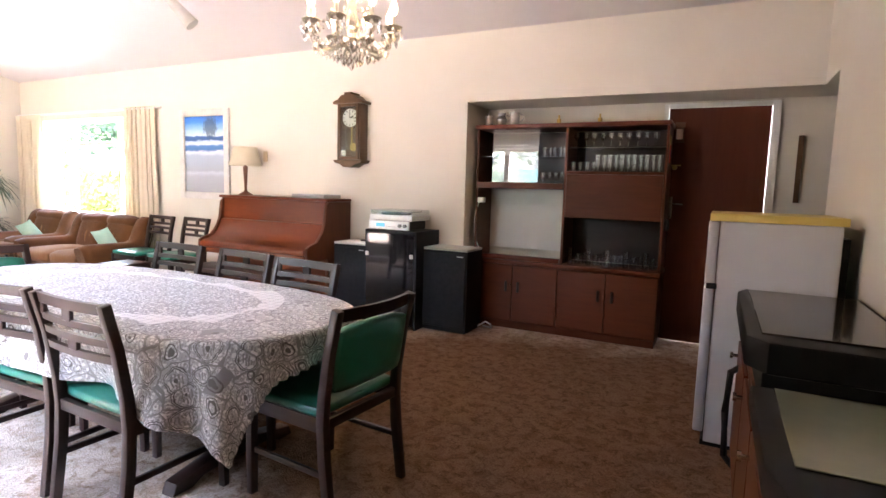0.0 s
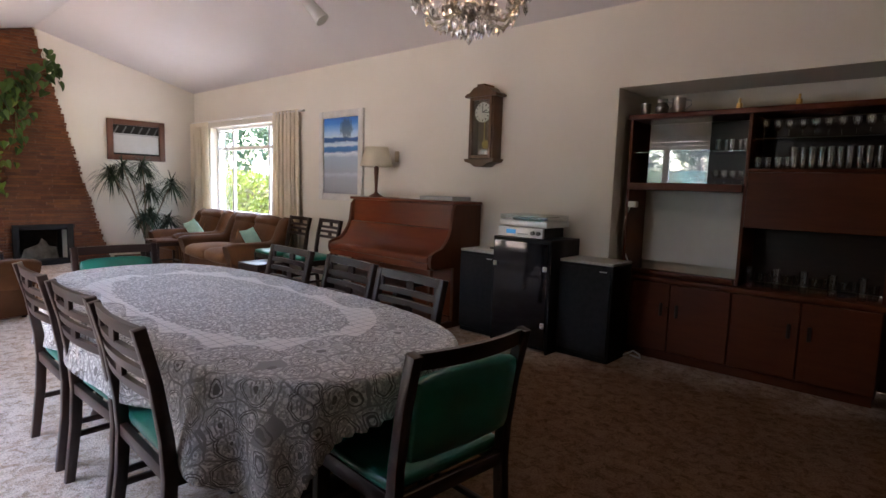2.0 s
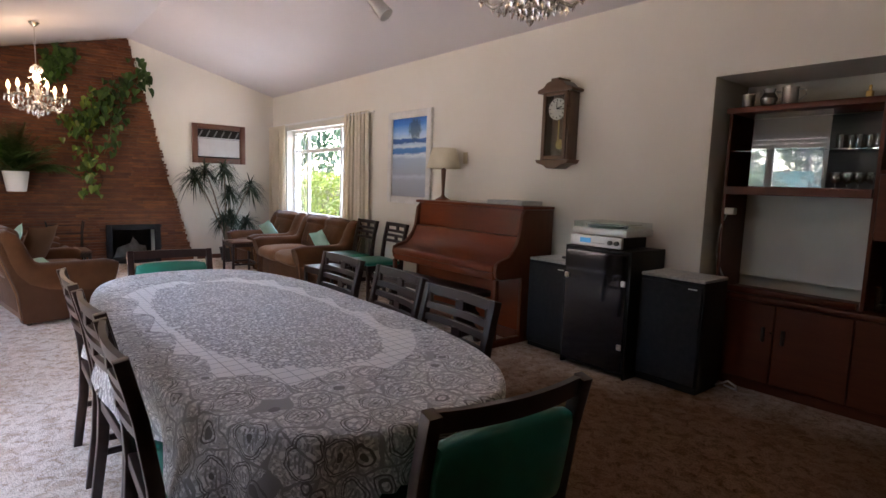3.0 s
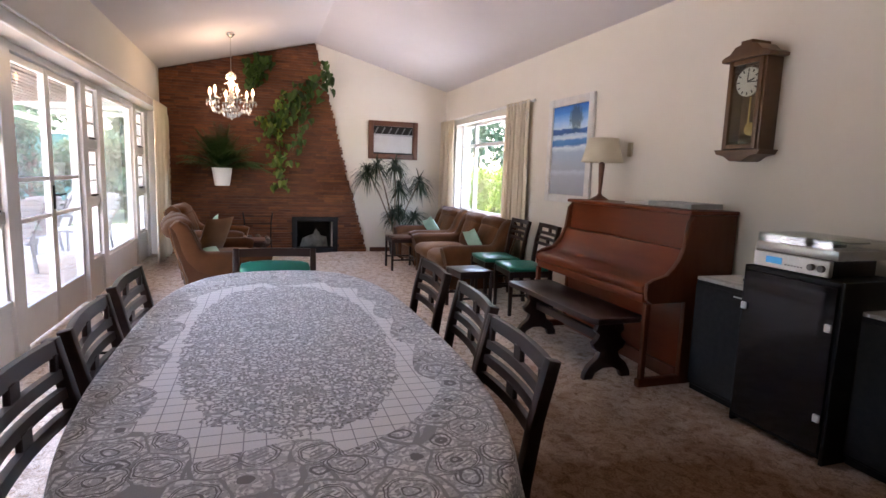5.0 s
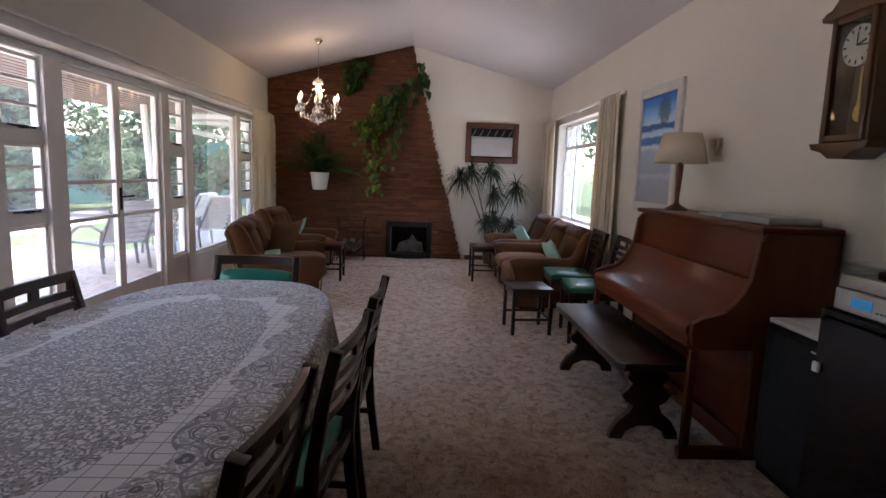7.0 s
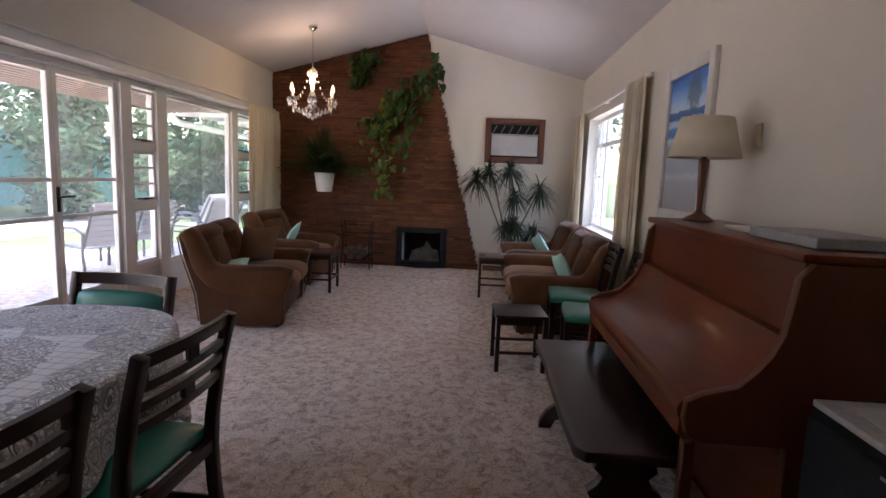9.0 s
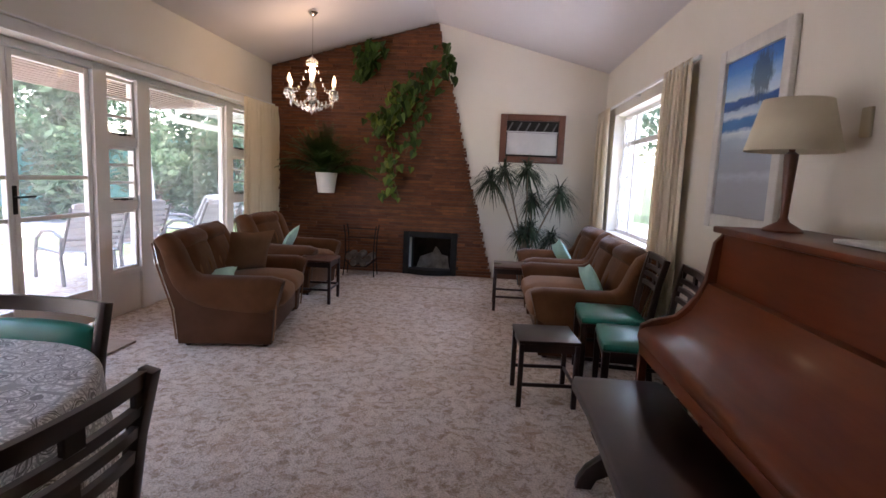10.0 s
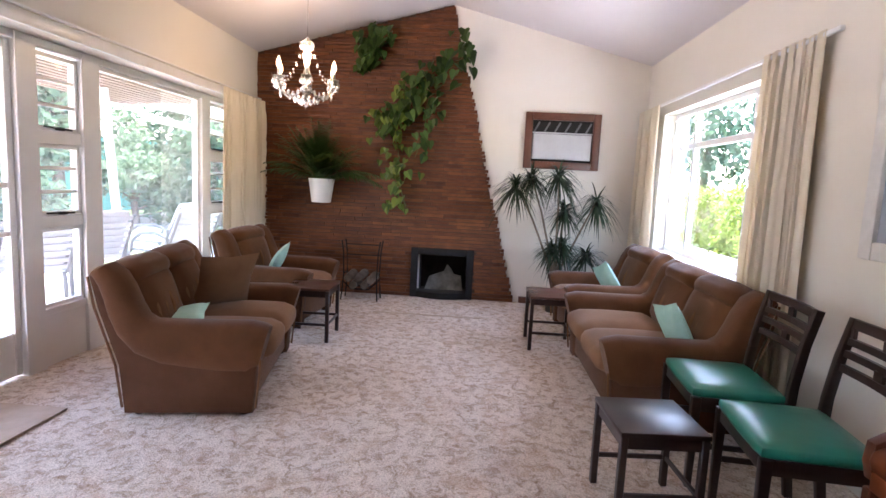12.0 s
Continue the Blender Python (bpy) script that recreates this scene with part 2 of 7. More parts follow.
def painting_mat():
    """Seascape: deep sky, dark palm-like blot, surf lines, pale sand."""
    m, n, l, b = nodes_of("painted_seascape", 0.35)
    tc = n.new("ShaderNodeTexCoord")
    sp = n.new("ShaderNodeSeparateXYZ")
    l.new(tc.outputs["Object"], sp.inputs[0])
    z = maths(n, l, "MULTIPLY_ADD", noise_tex(n, l, coord(n, l, (3, 1, 9)), 2.0), 0.07)
    n[z.node.name].inputs[2].default_value = -0.035
    zz = maths(n, l, "ADD", sp.outputs["Z"], z)
    col = ramp(n, l, zz, [(0.0, (0.34, 0.36, 0.41)), (0.2, (0.40, 0.44, 0.51)), (0.24, (0.52, 0.58, 0.66)), (0.27, (0.38, 0.43, 0.51)), (0.45, (0.40, 0.50, 0.62)), (0.5, (0.72, 0.80, 0.87)), (0.525, (0.05, 0.20, 0.52)),
                          (0.575, (0.06, 0.24, 0.58)), (0.60, (0.66, 0.78, 0.88)), (0.635, (0.45, 0.62, 0.80)), (0.65, (0.02, 0.10, 0.34)), (0.69, (0.03, 0.14, 0.44)), (0.705, (0.60, 0.74, 0.88)), (0.78, (0.30, 0.55, 0.85)), (0.87, (0.04, 0.24, 0.70)), (1.0, (0.015, 0.10, 0.48))])
    ox = maths(n, l, "SUBTRACT", sp.outputs["X"], 0.10)
    oz = maths(n, l, "MULTIPLY", maths(n, l, "SUBTRACT", sp.outputs["Z"], 0.80), 0.9)
    r = maths(n, l, "SQRT", maths(n, l, "ADD", maths(n, l, "MULTIPLY", ox, ox), maths(n, l, "MULTIPLY", oz, oz)))
    r = maths(n, l, "ADD", r, maths(n, l, "MULTIPLY", noise_tex(n, l, coord(n, l, (8, 1, 4)), 3.0), 0.22))
    blot = ramp(n, l, r, [(0.2, (0.75, 0.75, 0.75)), (0.25, (0, 0, 0))])
    l.new(mixc(n, l, blot, col, (0.03, 0.07, 0.13)), b.inputs["Base Color"])
    return m


M = {}
M["wall"] = mottled("cream_wall_paint", (0.69, 0.645, 0.565), (0.725, 0.685, 0.61), 1.1, 0.75, 45, 0.12, 0.004)
M["ceiling"] = mottled("white_ceiling_paint", (0.63, 0.605, 0.615), (0.67, 0.645, 0.655), 0.8, 0.8, 30, 0.08, 0.003)
M["white"] = mottled("white_gloss_paint", (0.74, 0.73, 0.71), (0.82, 0.81, 0.79), 3.0, 0.35, 30, 0.06, 0.002)
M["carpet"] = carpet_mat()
M["mortar"] = mottled("dark_mortar", (0.045, 0.028, 0.02), (0.08, 0.05, 0.035), 20, 0.9, 80, 0.5, 0.006)
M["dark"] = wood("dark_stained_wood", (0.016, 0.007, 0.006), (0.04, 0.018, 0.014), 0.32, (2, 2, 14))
M["piano"] = wood("polished_piano_wood", (0.11, 0.020, 0.005), (0.18, 0.037, 0.009), 0.36, (1.2, 9, 9), 0.2, coat=0.2)
M["piano_side"] = wood("piano_side_wood", (0.085, 0.022, 0.009), (0.14, 0.040, 0.015), 0.4, (9, 9, 1.2), 0.3)
M["mahogany"] = wood("mahogany_veneer", (0.075, 0.017, 0.007), (0.135, 0.034, 0.012), 0.42, (1.3, 10, 10), 0.25)
M["door"] = wood("mahogany_door_veneer", (0.085, 0.017, 0.008), (0.125, 0.028, 0.012), 0.45, (10, 10, 1.0), 0.25)
M["table_wood"] = wood("brown_table_wood", (0.07, 0.03, 0.02), (0.12, 0.055, 0.035), 0.28, (2, 12, 12))
M["clock_wood"] = wood("walnut_clock_case", (0.075, 0.032, 0.011), (0.135, 0.06, 0.02), 0.34, (12, 12, 1.5))
M["frame_wood"] = wood("brown_frame_wood", (0.09, 0.032, 0.018), (0.15, 0.055, 0.03), 0.4, (3, 6, 6))
M["vinyl"] = mottled("green_vinyl", (0.006, 0.145, 0.10), (0.010, 0.185, 0.13), 7, 0.28, 160, 0.12, 0.002)
M["velvet"] = mottled("brown_velour", (0.084, 0.035, 0.015), (0.13, 0.056, 0.024), 3.5, 0.95, 130, 0.45, 0.005, spec=0.1, sheen=0.2)
M["velvet_tan"] = mottled("tan_velour", (0.16, 0.08, 0.04), (0.22, 0.115, 0.06), 3.5, 0.95, 130, 0.35, 0.004, spec=0.1, sheen=0.12)
M["velvet_dark"] = mottled("dark_brown_velour", (0.07, 0.030, 0.015), (0.10, 0.045, 0.024), 3.5, 0.95, 130, 0.35, 0.004, spec=0.1, sheen=0.08)
M["mint"] = mottled("mint_cotton", (0.30, 0.52, 0.44), (0.38, 0.60, 0.52), 8, 0.9, 200, 0.2, 0.002)
M["curtain"] = mottled("cream_curtain_cloth", (0.80, 0.74, 0.61), (0.86, 0.80, 0.68), 4, 0.9, 200, 0.15, 0.002)
cn, cl_ = M["curtain"].node_tree.nodes, M["curtain"].node_tree.links
ct, cm = cn.new("ShaderNodeBsdfTranslucent"), cn.new("ShaderNodeMixShader")
ct.inputs["Color"].default_value = (0.78, 0.68, 0.50, 1)
cm.inputs[0].default_value = 0.35
cl_.new(cn["Principled BSDF"].outputs[0], cm.inputs[1])
cl_.new(ct.outputs[0], cm.inputs[2])
cl_.new(cm.outputs[0], cn["Material Output"].inputs[0])
M["black"] = mottled("black_laminate", (0.008, 0.008, 0.009), (0.013, 0.013, 0.014), 5, 0.5, 80, 0.06, 0.002, spec=0.25)
M["cloth_black"] = mottled("black_speaker_cloth", (0.010, 0.010, 0.011), (0.018, 0.018, 0.019), 30, 0.9, 300, 0.4, 0.002)
M["black_glass"] = mottled("black_glass", (0.006, 0.006, 0.008), (0.008, 0.008, 0.010), 2, 0.06, 5, 0.0, 0.001)
M["silver"] = mottled("brushed_silver", (0.50, 0.50, 0.49), (0.58, 0.58, 0.57), 12, 0.35, 120, 0.05, 0.001, metal=0.6)
M["chrome"] = mottled("chrome", (0.62, 0.61, 0.60), (0.70, 0.69, 0.68), 5, 0.15, 20, 0.02, 0.001, metal=1.0)
M["pewter"] = mottled("pewter", (0.40, 0.38, 0.36), (0.52, 0.50, 0.47), 12, 0.28, 40, 0.1, 0.002, metal=1.0)
M["brass"] = mottled("old_brass", (0.45, 0.30, 0.10), (0.60, 0.42, 0.16), 12, 0.3, 40, 0.1, 0.002, metal=1.0)
M["iron"] = mottled("black_iron", (0.010, 0.009, 0.008), (0.018, 0.016, 0.015), 12, 0.7, 60, 0.3, 0.003, spec=0.25)
M["stone_top"] = mottled("pale_speckled_stone", (0.42, 0.40, 0.39), (0.62, 0.60, 0.58), 40, 0.4, 60, 0.05, 0.001)
M["shade"] = mottled("cream_lampshade", (0.66, 0.59, 0.44), (0.72, 0.65, 0.50), 6, 0.85, 150, 0.15, 0.002)
M["lamp_wood"] = wood("turned_lamp_wood", (0.13, 0.042, 0.022), (0.20, 0.07, 0.035), 0.35, (8, 8, 1.5))
M["soot"] = mottled("sooty_firebox", (0.012, 0.010, 0.009), (0.05, 0.042, 0.036), 4, 0.95, 40, 0.5, 0.008)
M["ash"] = mottled("pale_ash_plaster", (0.16, 0.145, 0.125), (0.40, 0.37, 0.32), 6, 0.95, 40, 0.4, 0.006)
M["log"] = mottled("birch_log", (0.07, 0.05, 0.035), (0.17, 0.14, 0.11), 12, 0.9, 40, 0.5, 0.006)
M["pot_white"] = mottled("white_plastic_pot", (0.72, 0.71, 0.69), (0.78, 0.77, 0.75), 4, 0.4, 30, 0.03, 0.001)
M["pot_dark"] = mottled("dark_plastic_pot", (0.02, 0.018, 0.016), (0.04, 0.034, 0.03), 4, 0.5, 30, 0.05, 0.001)
M["stem"] = mottled("grey_brown_stem", (0.16, 0.12, 0.085), (0.26, 0.2, 0.14), 25, 0.85, 60, 0.5, 0.004)
M["vine_stem"] = mottled("green_vine_stem", (0.10, 0.11, 0.04), (0.16, 0.15, 0.06), 25, 0.7, 60, 0.3, 0.002)
M["dracaena"] = leafy("dracaena_leaf", (0.012, 0.027, 0.013), (0.04, 0.066, 0.03), 0.4, 0.12)
M["pothos"] = leafy("pothos_leaf", (0.045, 0.105, 0.018), (0.20, 0.27, 0.05), 0.35, 0.25)
M["pothos_dark"] = leafy("pothos_dark_leaf", (0.018, 0.052, 0.012), (0.075, 0.145, 0.032), 0.35, 0.2)
M["fern"] = leafy("fern_leaf", (0.030, 0.078, 0.020), (0.075, 0.15, 0.038), 0.45, 0.2)
# garden leaf colours are paled to carry a misty haze
M["tree"] = leafy("garden_leaf", (0.035, 0.075, 0.045), (0.105, 0.17, 0.10), 0.55, 0.3)
M["tree_pale"] = leafy("pale_garden_leaf", (0.075, 0.12, 0.07), (0.17, 0.23, 0.14), 0.55, 0.3)
M["hedge"] = leafy("yellow_green_hedge_leaf", (0.06, 0.11, 0.012), (0.19, 0.24, 0.03), 0.5, 0.3)
M["bark"] = mottled("bark", (0.09, 0.065, 0.045), (0.17, 0.13, 0.1), 10, 0.95, 40, 0.7, 0.02)
M["grass"] = mottled("mown_lawn", (0.026, 0.052, 0.011), (0.046, 0.078, 0.022), 1.2, 0.95, 60, 0.6, 0.03)
M["paving"] = mottled("pale_concrete_paving", (0.23, 0.22, 0.205), (0.29, 0.28, 0.265), 2.0, 0.9, 60, 0.3, 0.004)
M["netting"] = mottled("teal_shade_netting", (0.10, 0.30, 0.26), (0.15, 0.38, 0.33), 2.0, 0.9, 60, 0.3, 0.004)
M["slat"] = wood("red_brown_roof_slat", (0.17, 0.105, 0.085), (0.26, 0.165, 0.135), 0.6, (1, 10, 10))
M["lounger"] = mottled("grey_white_sling", (0.48, 0.475, 0.48), (0.56, 0.555, 0.56), 6, 0.8, 120, 0.2, 0.002)
M["lounger_frame"] = mottled("grey_powdercoat", (0.10, 0.10, 0.10), (0.14, 0.14, 0.14), 6, 0.5, 50, 0.05, 0.001)
M["pane"] = clear_glass("window_glass", veil=0.045)
M["pane_clear"] = clear_glass("clean_window_glass", (0.80, 0.83, 0.82))
M["crystal"] = clear_glass("crystal", (0.97, 0.97, 0.96), 0.5)
M["milk_glass"] = mottled("milky_cut_glass", (0.55, 0.53, 0.49), (0.64, 0.62, 0.58), 30, 0.12, 60, 0.05, 0.001, spec=0.8)
M["milk_glass"].node_tree.nodes["Principled BSDF"].inputs["Transmission Weight"].default_value = 0.7
M["cab_glass"] = clear_glass("cabinet_glass", (0.80, 0.83, 0.83), 0.22)
M["tumbler"] = clear_glass("drinking_glass", (0.90, 0.92, 0.92), 0.09)
M["bulb"] = glow("warm_candle_bulb", (1.0, 0.70, 0.33), 0.22)
M["lcd"] = glow("blue_display", (0.03, 0.25, 0.5), 0.02)
M["fridge"] = mottled("white_enamel", (0.60, 0.61, 0.65), (0.65, 0.66, 0.70), 2, 0.3, 20, 0.02, 0.001)
M["yellow"] = mottled("yellow_varnished_board", (0.62, 0.44, 0.10), (0.70, 0.52, 0.15), 6, 0.4, 40, 0.1, 0.002)
M["hob"] = mottled("smoked_glass_top", (0.03, 0.028, 0.026), (0.045, 0.04, 0.036), 3, 0.08, 20, 0.0, 0.001)
# green glass, with the pale ceiling reflection put into its base colour
M["shelf_glass"] = mottled("green_glass_pale_reflection", (0.20, 0.22, 0.16), (0.25, 0.27, 0.20), 3, 0.1, 20, 0.0, 0.001)
M["mat"] = mottled("tan_rug", (0.46, 0.36, 0.27), (0.55, 0.44, 0.34), 10, 0.95, 150, 0.5, 0.005)
M["book"] = mottled("grey_paper_cover", (0.32, 0.33, 0.34), (0.42, 0.43, 0.44), 9, 0.6, 60, 0.1, 0.001)
M["paper"] = mottled("white_paper", (0.62, 0.60, 0.57), (0.70, 0.68, 0.65), 9, 0.7, 60, 0.1, 0.001)
M["painting"] = painting_mat()
M["pic_frame"] = mottled("white_washed_frame", (0.60, 0.58, 0.55), (0.70, 0.68, 0.65), 12, 0.5, 80, 0.2, 0.002)
M["dial"] = mottled("ivory_dial", (0.66, 0.63, 0.56), (0.70, 0.67, 0.60), 6, 0.5, 40, 0.02, 0.001)
M["ac_panel"] = mottled("pale_grey_plastic", (0.46, 0.46, 0.47), (0.52, 0.52, 0.53), 6, 0.5, 60, 0.05, 0.001)
M["flag_red"] = mottled("red_print", (0.45, 0.05, 0.05), (0.5, 0.06, 0.06), 8, 0.6, 40, 0.02, 0.001)
M["flag_blue"] = mottled("blue_print", (0.04, 0.06, 0.25), (0.05, 0.07, 0.3), 8, 0.6, 40, 0.02, 0.001)
# colour of the soft yellowish shade on the wall above the piano
M["mark"] = mottled("yellowish_wall_shade", (0.50, 0.42, 0.28), (0.58, 0.50, 0.35), 6, 0.5, 40, 0.05, 0.001)
M["lace"] = lace_mat()


# ---- mesh helpers ----
def box(bm, x0, x1, y0, y1, z0, z1, bevel=0.0, seg=2, m=None):
    r = bmesh.ops.create_cube(bm, size=1.0)
    mat = Matrix.Translation(((x0 + x1) / 2, (y0 + y1) / 2, (z0 + z1) / 2)) @ Matrix.Diagonal((abs(x1 - x0), abs(y1 - y0), abs(z1 - z0), 1))
    bmesh.ops.transform(bm, matrix=(m @ mat) if m else mat, verts=r["verts"])
    if bevel:
        es = list({e for v in r["verts"] for e in v.link_edges})
        bmesh.ops.bevel(bm, geom=es, offset=bevel, segments=seg, affect="EDGES", profile=0.5)
    return bm


def prism(bm, pts, axis, a, b, bevel=0.0):
    """Extrudes a polygon. axis 'x': pts are (y, z); 'y': (x, z); 'z': (x, y)."""
    def put(p, c):
        return {"x": (c, p[0], p[1]), "y": (p[0], c, p[1]), "z": (p[0], p[1], c)}[axis]
    lo = [bm.verts.new(put(p, a)) for p in pts]
    hi = [bm.verts.new(put(p, b)) for p in pts]
    fs = [bm.faces.new(lo), bm.faces.new(hi)]
    k = len(pts)
    for i in range(k):
        fs.append(bm.faces.new((lo[i], lo[(i + 1) % k], hi[(i + 1) % k], hi[i])))
    bmesh.ops.recalc_face_normals(bm, faces=fs)
    if bevel:
        es = list({e for f in fs[:2] for e in f.edges})
        bmesh.ops.bevel(bm, geom=es, offset=bevel, segments=2, affect="EDGES", profile=0.5)
    return bm


def rod(bm, p0, p1, r0, r1=None, seg=10):
    p0, p1 = Vector(p0), Vector(p1)
    d = p1 - p0
    r = bmesh.ops.create_cone(bm, cap_ends=True, segments=seg, radius1=r0, radius2=r0 if r1 is None else r1, depth=d.length)
    m = Matrix.Translation((p0 + p1) / 2) @ d.to_track_quat("Z", "Y").to_matrix().to_4x4()
    bmesh.ops.transform(bm, matrix=m, verts=r["verts"])
    return bm


def bar(bm, p0, p1, w, h, bevel=0.004, up=(0, 0, 1)):
    """A square-edged bar from p0 to p1, w across and h towards up."""
    p0, p1 = Vector(p0), Vector(p1)
    d = (p1 - p0).normalized()
    u = Vector(up)
    s = d.cross(u).normalized()
    u = s.cross(d)
    m = Matrix(((s.x, u.x, d.x, 0), (s.y, u.y, d.y, 0), (s.z, u.z, d.z, 0), (0, 0, 0, 1)))
    m = Matrix.Translation((p0 + p1) / 2) @ m
    return box(bm, -w / 2, w / 2, -h / 2, h / 2, -(p1 - p0).length / 2, (p1 - p0).length / 2, bevel, 1, m)


def lathe(bm, profile, centre=(0, 0, 0), seg=24):
    """Turns (radius, z) points round the z axis."""
    cx, cy, cz = centre
    rings = []
    for r, z in profile:
        r = max(r, 0.0004)
        rings.append([bm.verts.new((cx + r * math.cos(2 * math.pi * k / seg), cy + r * math.sin(2 * math.pi * k / seg), cz + z)) for k in range(seg)])
    fs = []
    for a, b in zip(rings, rings[1:]):
        for k in range(seg):
            fs.append(bm.faces.new((a[k], a[(k + 1) % seg], b[(k + 1) % seg], b[k])))
    fs.append(bm.faces.new(rings[0][::-1]))
    fs.append(bm.faces.new(rings[-1]))
    bmesh.ops.recalc_face_normals(bm, faces=fs)
    return bm


def tube(bm, pts, r, seg=8):
    """A round tube through points; r is a number or one per point."""
    pts = [Vector(p) for p in pts]
    rs = r if isinstance(r, (list, tuple)) else [r] * len(pts)
    rings = []
    for i, p in enumerate(pts):
        d = (pts[min(i + 1, len(pts) - 1)] - pts[max(i - 1, 0)]).normalized()
        q = d.to_track_quat("Z", "Y")
        rings.append([bm.verts.new(p + q @ Vector((rs[i] * math.cos(2 * math.pi * k / seg), rs[i] * math.sin(2 * math.pi * k / seg), 0))) for k in range(seg)])
    fs = []
    for a, b in zip(rings, rings[1:]):
        for k in range(seg):
            fs.append(bm.faces.new((a[k], a[(k + 1) % seg], b[(k + 1) % seg], b[k])))
    fs.append(bm.faces.new(rings[0][::-1]))
    fs.append(bm.faces.new(rings[-1]))
    bmesh.ops.recalc_face_normals(bm, faces=fs)
    return bm


def cushion(bm, x0, x1, y0, y1, z0, z1, puff=0.03, n=8, edge=0.35, m=None):
    """A padded block: a soft rounded box with a domed face."""
    cx, cy, cz = (x0 + x1) / 2, (y0 + y1) / 2, (z0 + z1) / 2
    hx, hy, hz = (x1 - x0) / 2, (y1 - y0) / 2, (z1 - z0) / 2
    bmesh.ops.create_cube(bm, size=2.0)
    bmesh.ops.subdivide_edges(bm, edges=list(bm.edges), cuts=n, use_grid_fill=True)
    vs = list(bm.verts)
    rad = min(hx, hy, hz) * edge * 2
    rad = min(rad, hx, hy, hz)
    for v in vs:
        p = Vector((v.co.x * hx, v.co.y * hy, v.co.z * hz))
        c = Vector([max(-h + rad, min(h - rad, q)) for q, h in zip(p, (hx, hy, hz))])
        d = p - c
        if d.length > 1e-6:
            p = c + d.normalized() * rad
        u, w, q = v.co.x, v.co.y, v.co.z
        p.z += puff * q * max(0, (1 - u * u)) * max(0, (1 - w * w))
        p.y += puff * 0.5 * w * max(0, (1 - u * u)) * max(0, (1 - q * q))
        p.x += puff * 0.5 * u * max(0, (1 - w * w)) * max(0, (1 - q * q))
        p = p + Vector((cx, cy, cz))
        v.co = m @ p if m else p
    return bm


def mesh_of(name, bm, material, smooth=True):
    me = bpy.data.meshes.new(name)
    bm.normal_update()
    bm.to_mesh(me)
    bm.free()
    me.materials.append(material)
    if smooth:
        me.polygons.foreach_set("use_smooth", [True] * len(me.polygons))
        me.set_sharp_from_angle(angle=radians(38))
    return me


def part(name, bm, material, parent=None, label="", smooth=True):
    ob = new(name, mesh_of(name, bm, material, smooth))
    if parent:
        ob.parent = parent
    if label:
        ob["label"] = label
    return ob


def thing(name, label, category, at=(0, 0, 0), turn=0.0, group="", kind=""):
    ob = new(name)
    ob.empty_display_size = 0.1
    ob.matrix_basis = pose(*at, 0, 0, turn)
    return tagged(ob, label, category, group, kind)


def setting(name, bm, material, label, category="", smooth=True):
    return tagged(part(name, bm, material, None, "", smooth), label, category or name.split("_")[0], "", "structure")


NB = bmesh.new

# ---- the room ----
XW, XE, YN, YS = -10.0, 0.62, 4.83, 0.28
ZE, ZR, YR = 2.80, 3.40, 2.57
slope_n = (ZR - ZE) / (YN - YR)
slope_s = (ZR - ZE) / (YR - YS)

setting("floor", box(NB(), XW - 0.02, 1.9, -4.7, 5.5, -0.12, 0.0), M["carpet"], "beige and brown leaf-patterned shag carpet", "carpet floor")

bm = NB()
prism(bm, [(YS - 0.3, ZE - 0.3 * slope_s), (YR, ZR), (YN + 0.3, ZE - 0.3 * slope_n), (YN + 0.3, ZE + 0.3), (YR, ZR + 0.25), (YS - 0.3, ZE + 0.3)], "x", XW - 0.3, XE + 0.3)
setting("ceiling", bm, M["ceiling"], "white painted gabled ceiling with a low ridge", "ceiling", False)

# west gable wall with the firebox opening
FY0, FY1, FZ = 2.26, 2.87, 0.53
bm = NB()
prism(bm, [(YS - 0.3, -0.1), (FY0, -0.1), (FY0, FZ), (YS - 0.3, FZ)], "x", XW - 0.3, XW)
prism(bm, [(FY1, -0.1), (YN + 0.3, -0.1), (YN + 0.3, FZ), (FY1, FZ)], "x", XW - 0.3, XW)
prism(bm, [(YS - 0.3, FZ), (YN + 0.3, FZ), (YN + 0.3, ZE - 0.3 * slope_n + 0.05), (YR, ZR + 0.05), (YS - 0.3, ZE - 0.3 * slope_s + 0.05)], "x", XW - 0.3, XW)
setting("wall_west", bm, M["wall"], "cream painted gable end wall", "wall", False)
bm = NB()
box(bm, XW - 0.62, XW - 0.58, FY0 - 0.05, FY1 + 0.05, -0.05, 0.8)
box(bm, XW - 0.6, XW - 0.3, FY0 - 0.05, FY0, -0.05, 0.8)
box(bm, XW - 0.6, XW - 0.3, FY1, FY1 + 0.05, -0.05, 0.8)
box(bm, XW - 0.6, XW - 0.3, FY0 - 0.05, FY1 + 0.05, FZ + 0.1, FZ + 0.15)
box(bm, XW - 0.6, XW - 0.02, FY0 - 0.05, FY1 + 0.05, -0.06, 0.012)
setting("firebox_lining", bm, M["soot"], "soot-blackened firebox lining", "fireplace")

# north wall: window, alcove
WX0, WX1, WZ0, WZ1 = -9.40, -7.20, 0.78, 2.19
AX0, AZ = -2.21, 2.16
bm = NB()
for x0, x1, z0, z1 in ((XW - 0.3, WX0, -0.1, ZE + 0.05), (WX0, WX1, -0.1, WZ0), (WX0, WX1, WZ1, ZE + 0.05), (WX1, AX0, -0.1, ZE + 0.05), (AX0, XE + 0.25, AZ, ZE + 0.05)):
    box(bm, x0, x1, YN, YN + 0.25, z0, z1)
box(bm, AX0 - 0.25, AX0, YN + 0.25, 5.60, -0.1, AZ + 0.2)
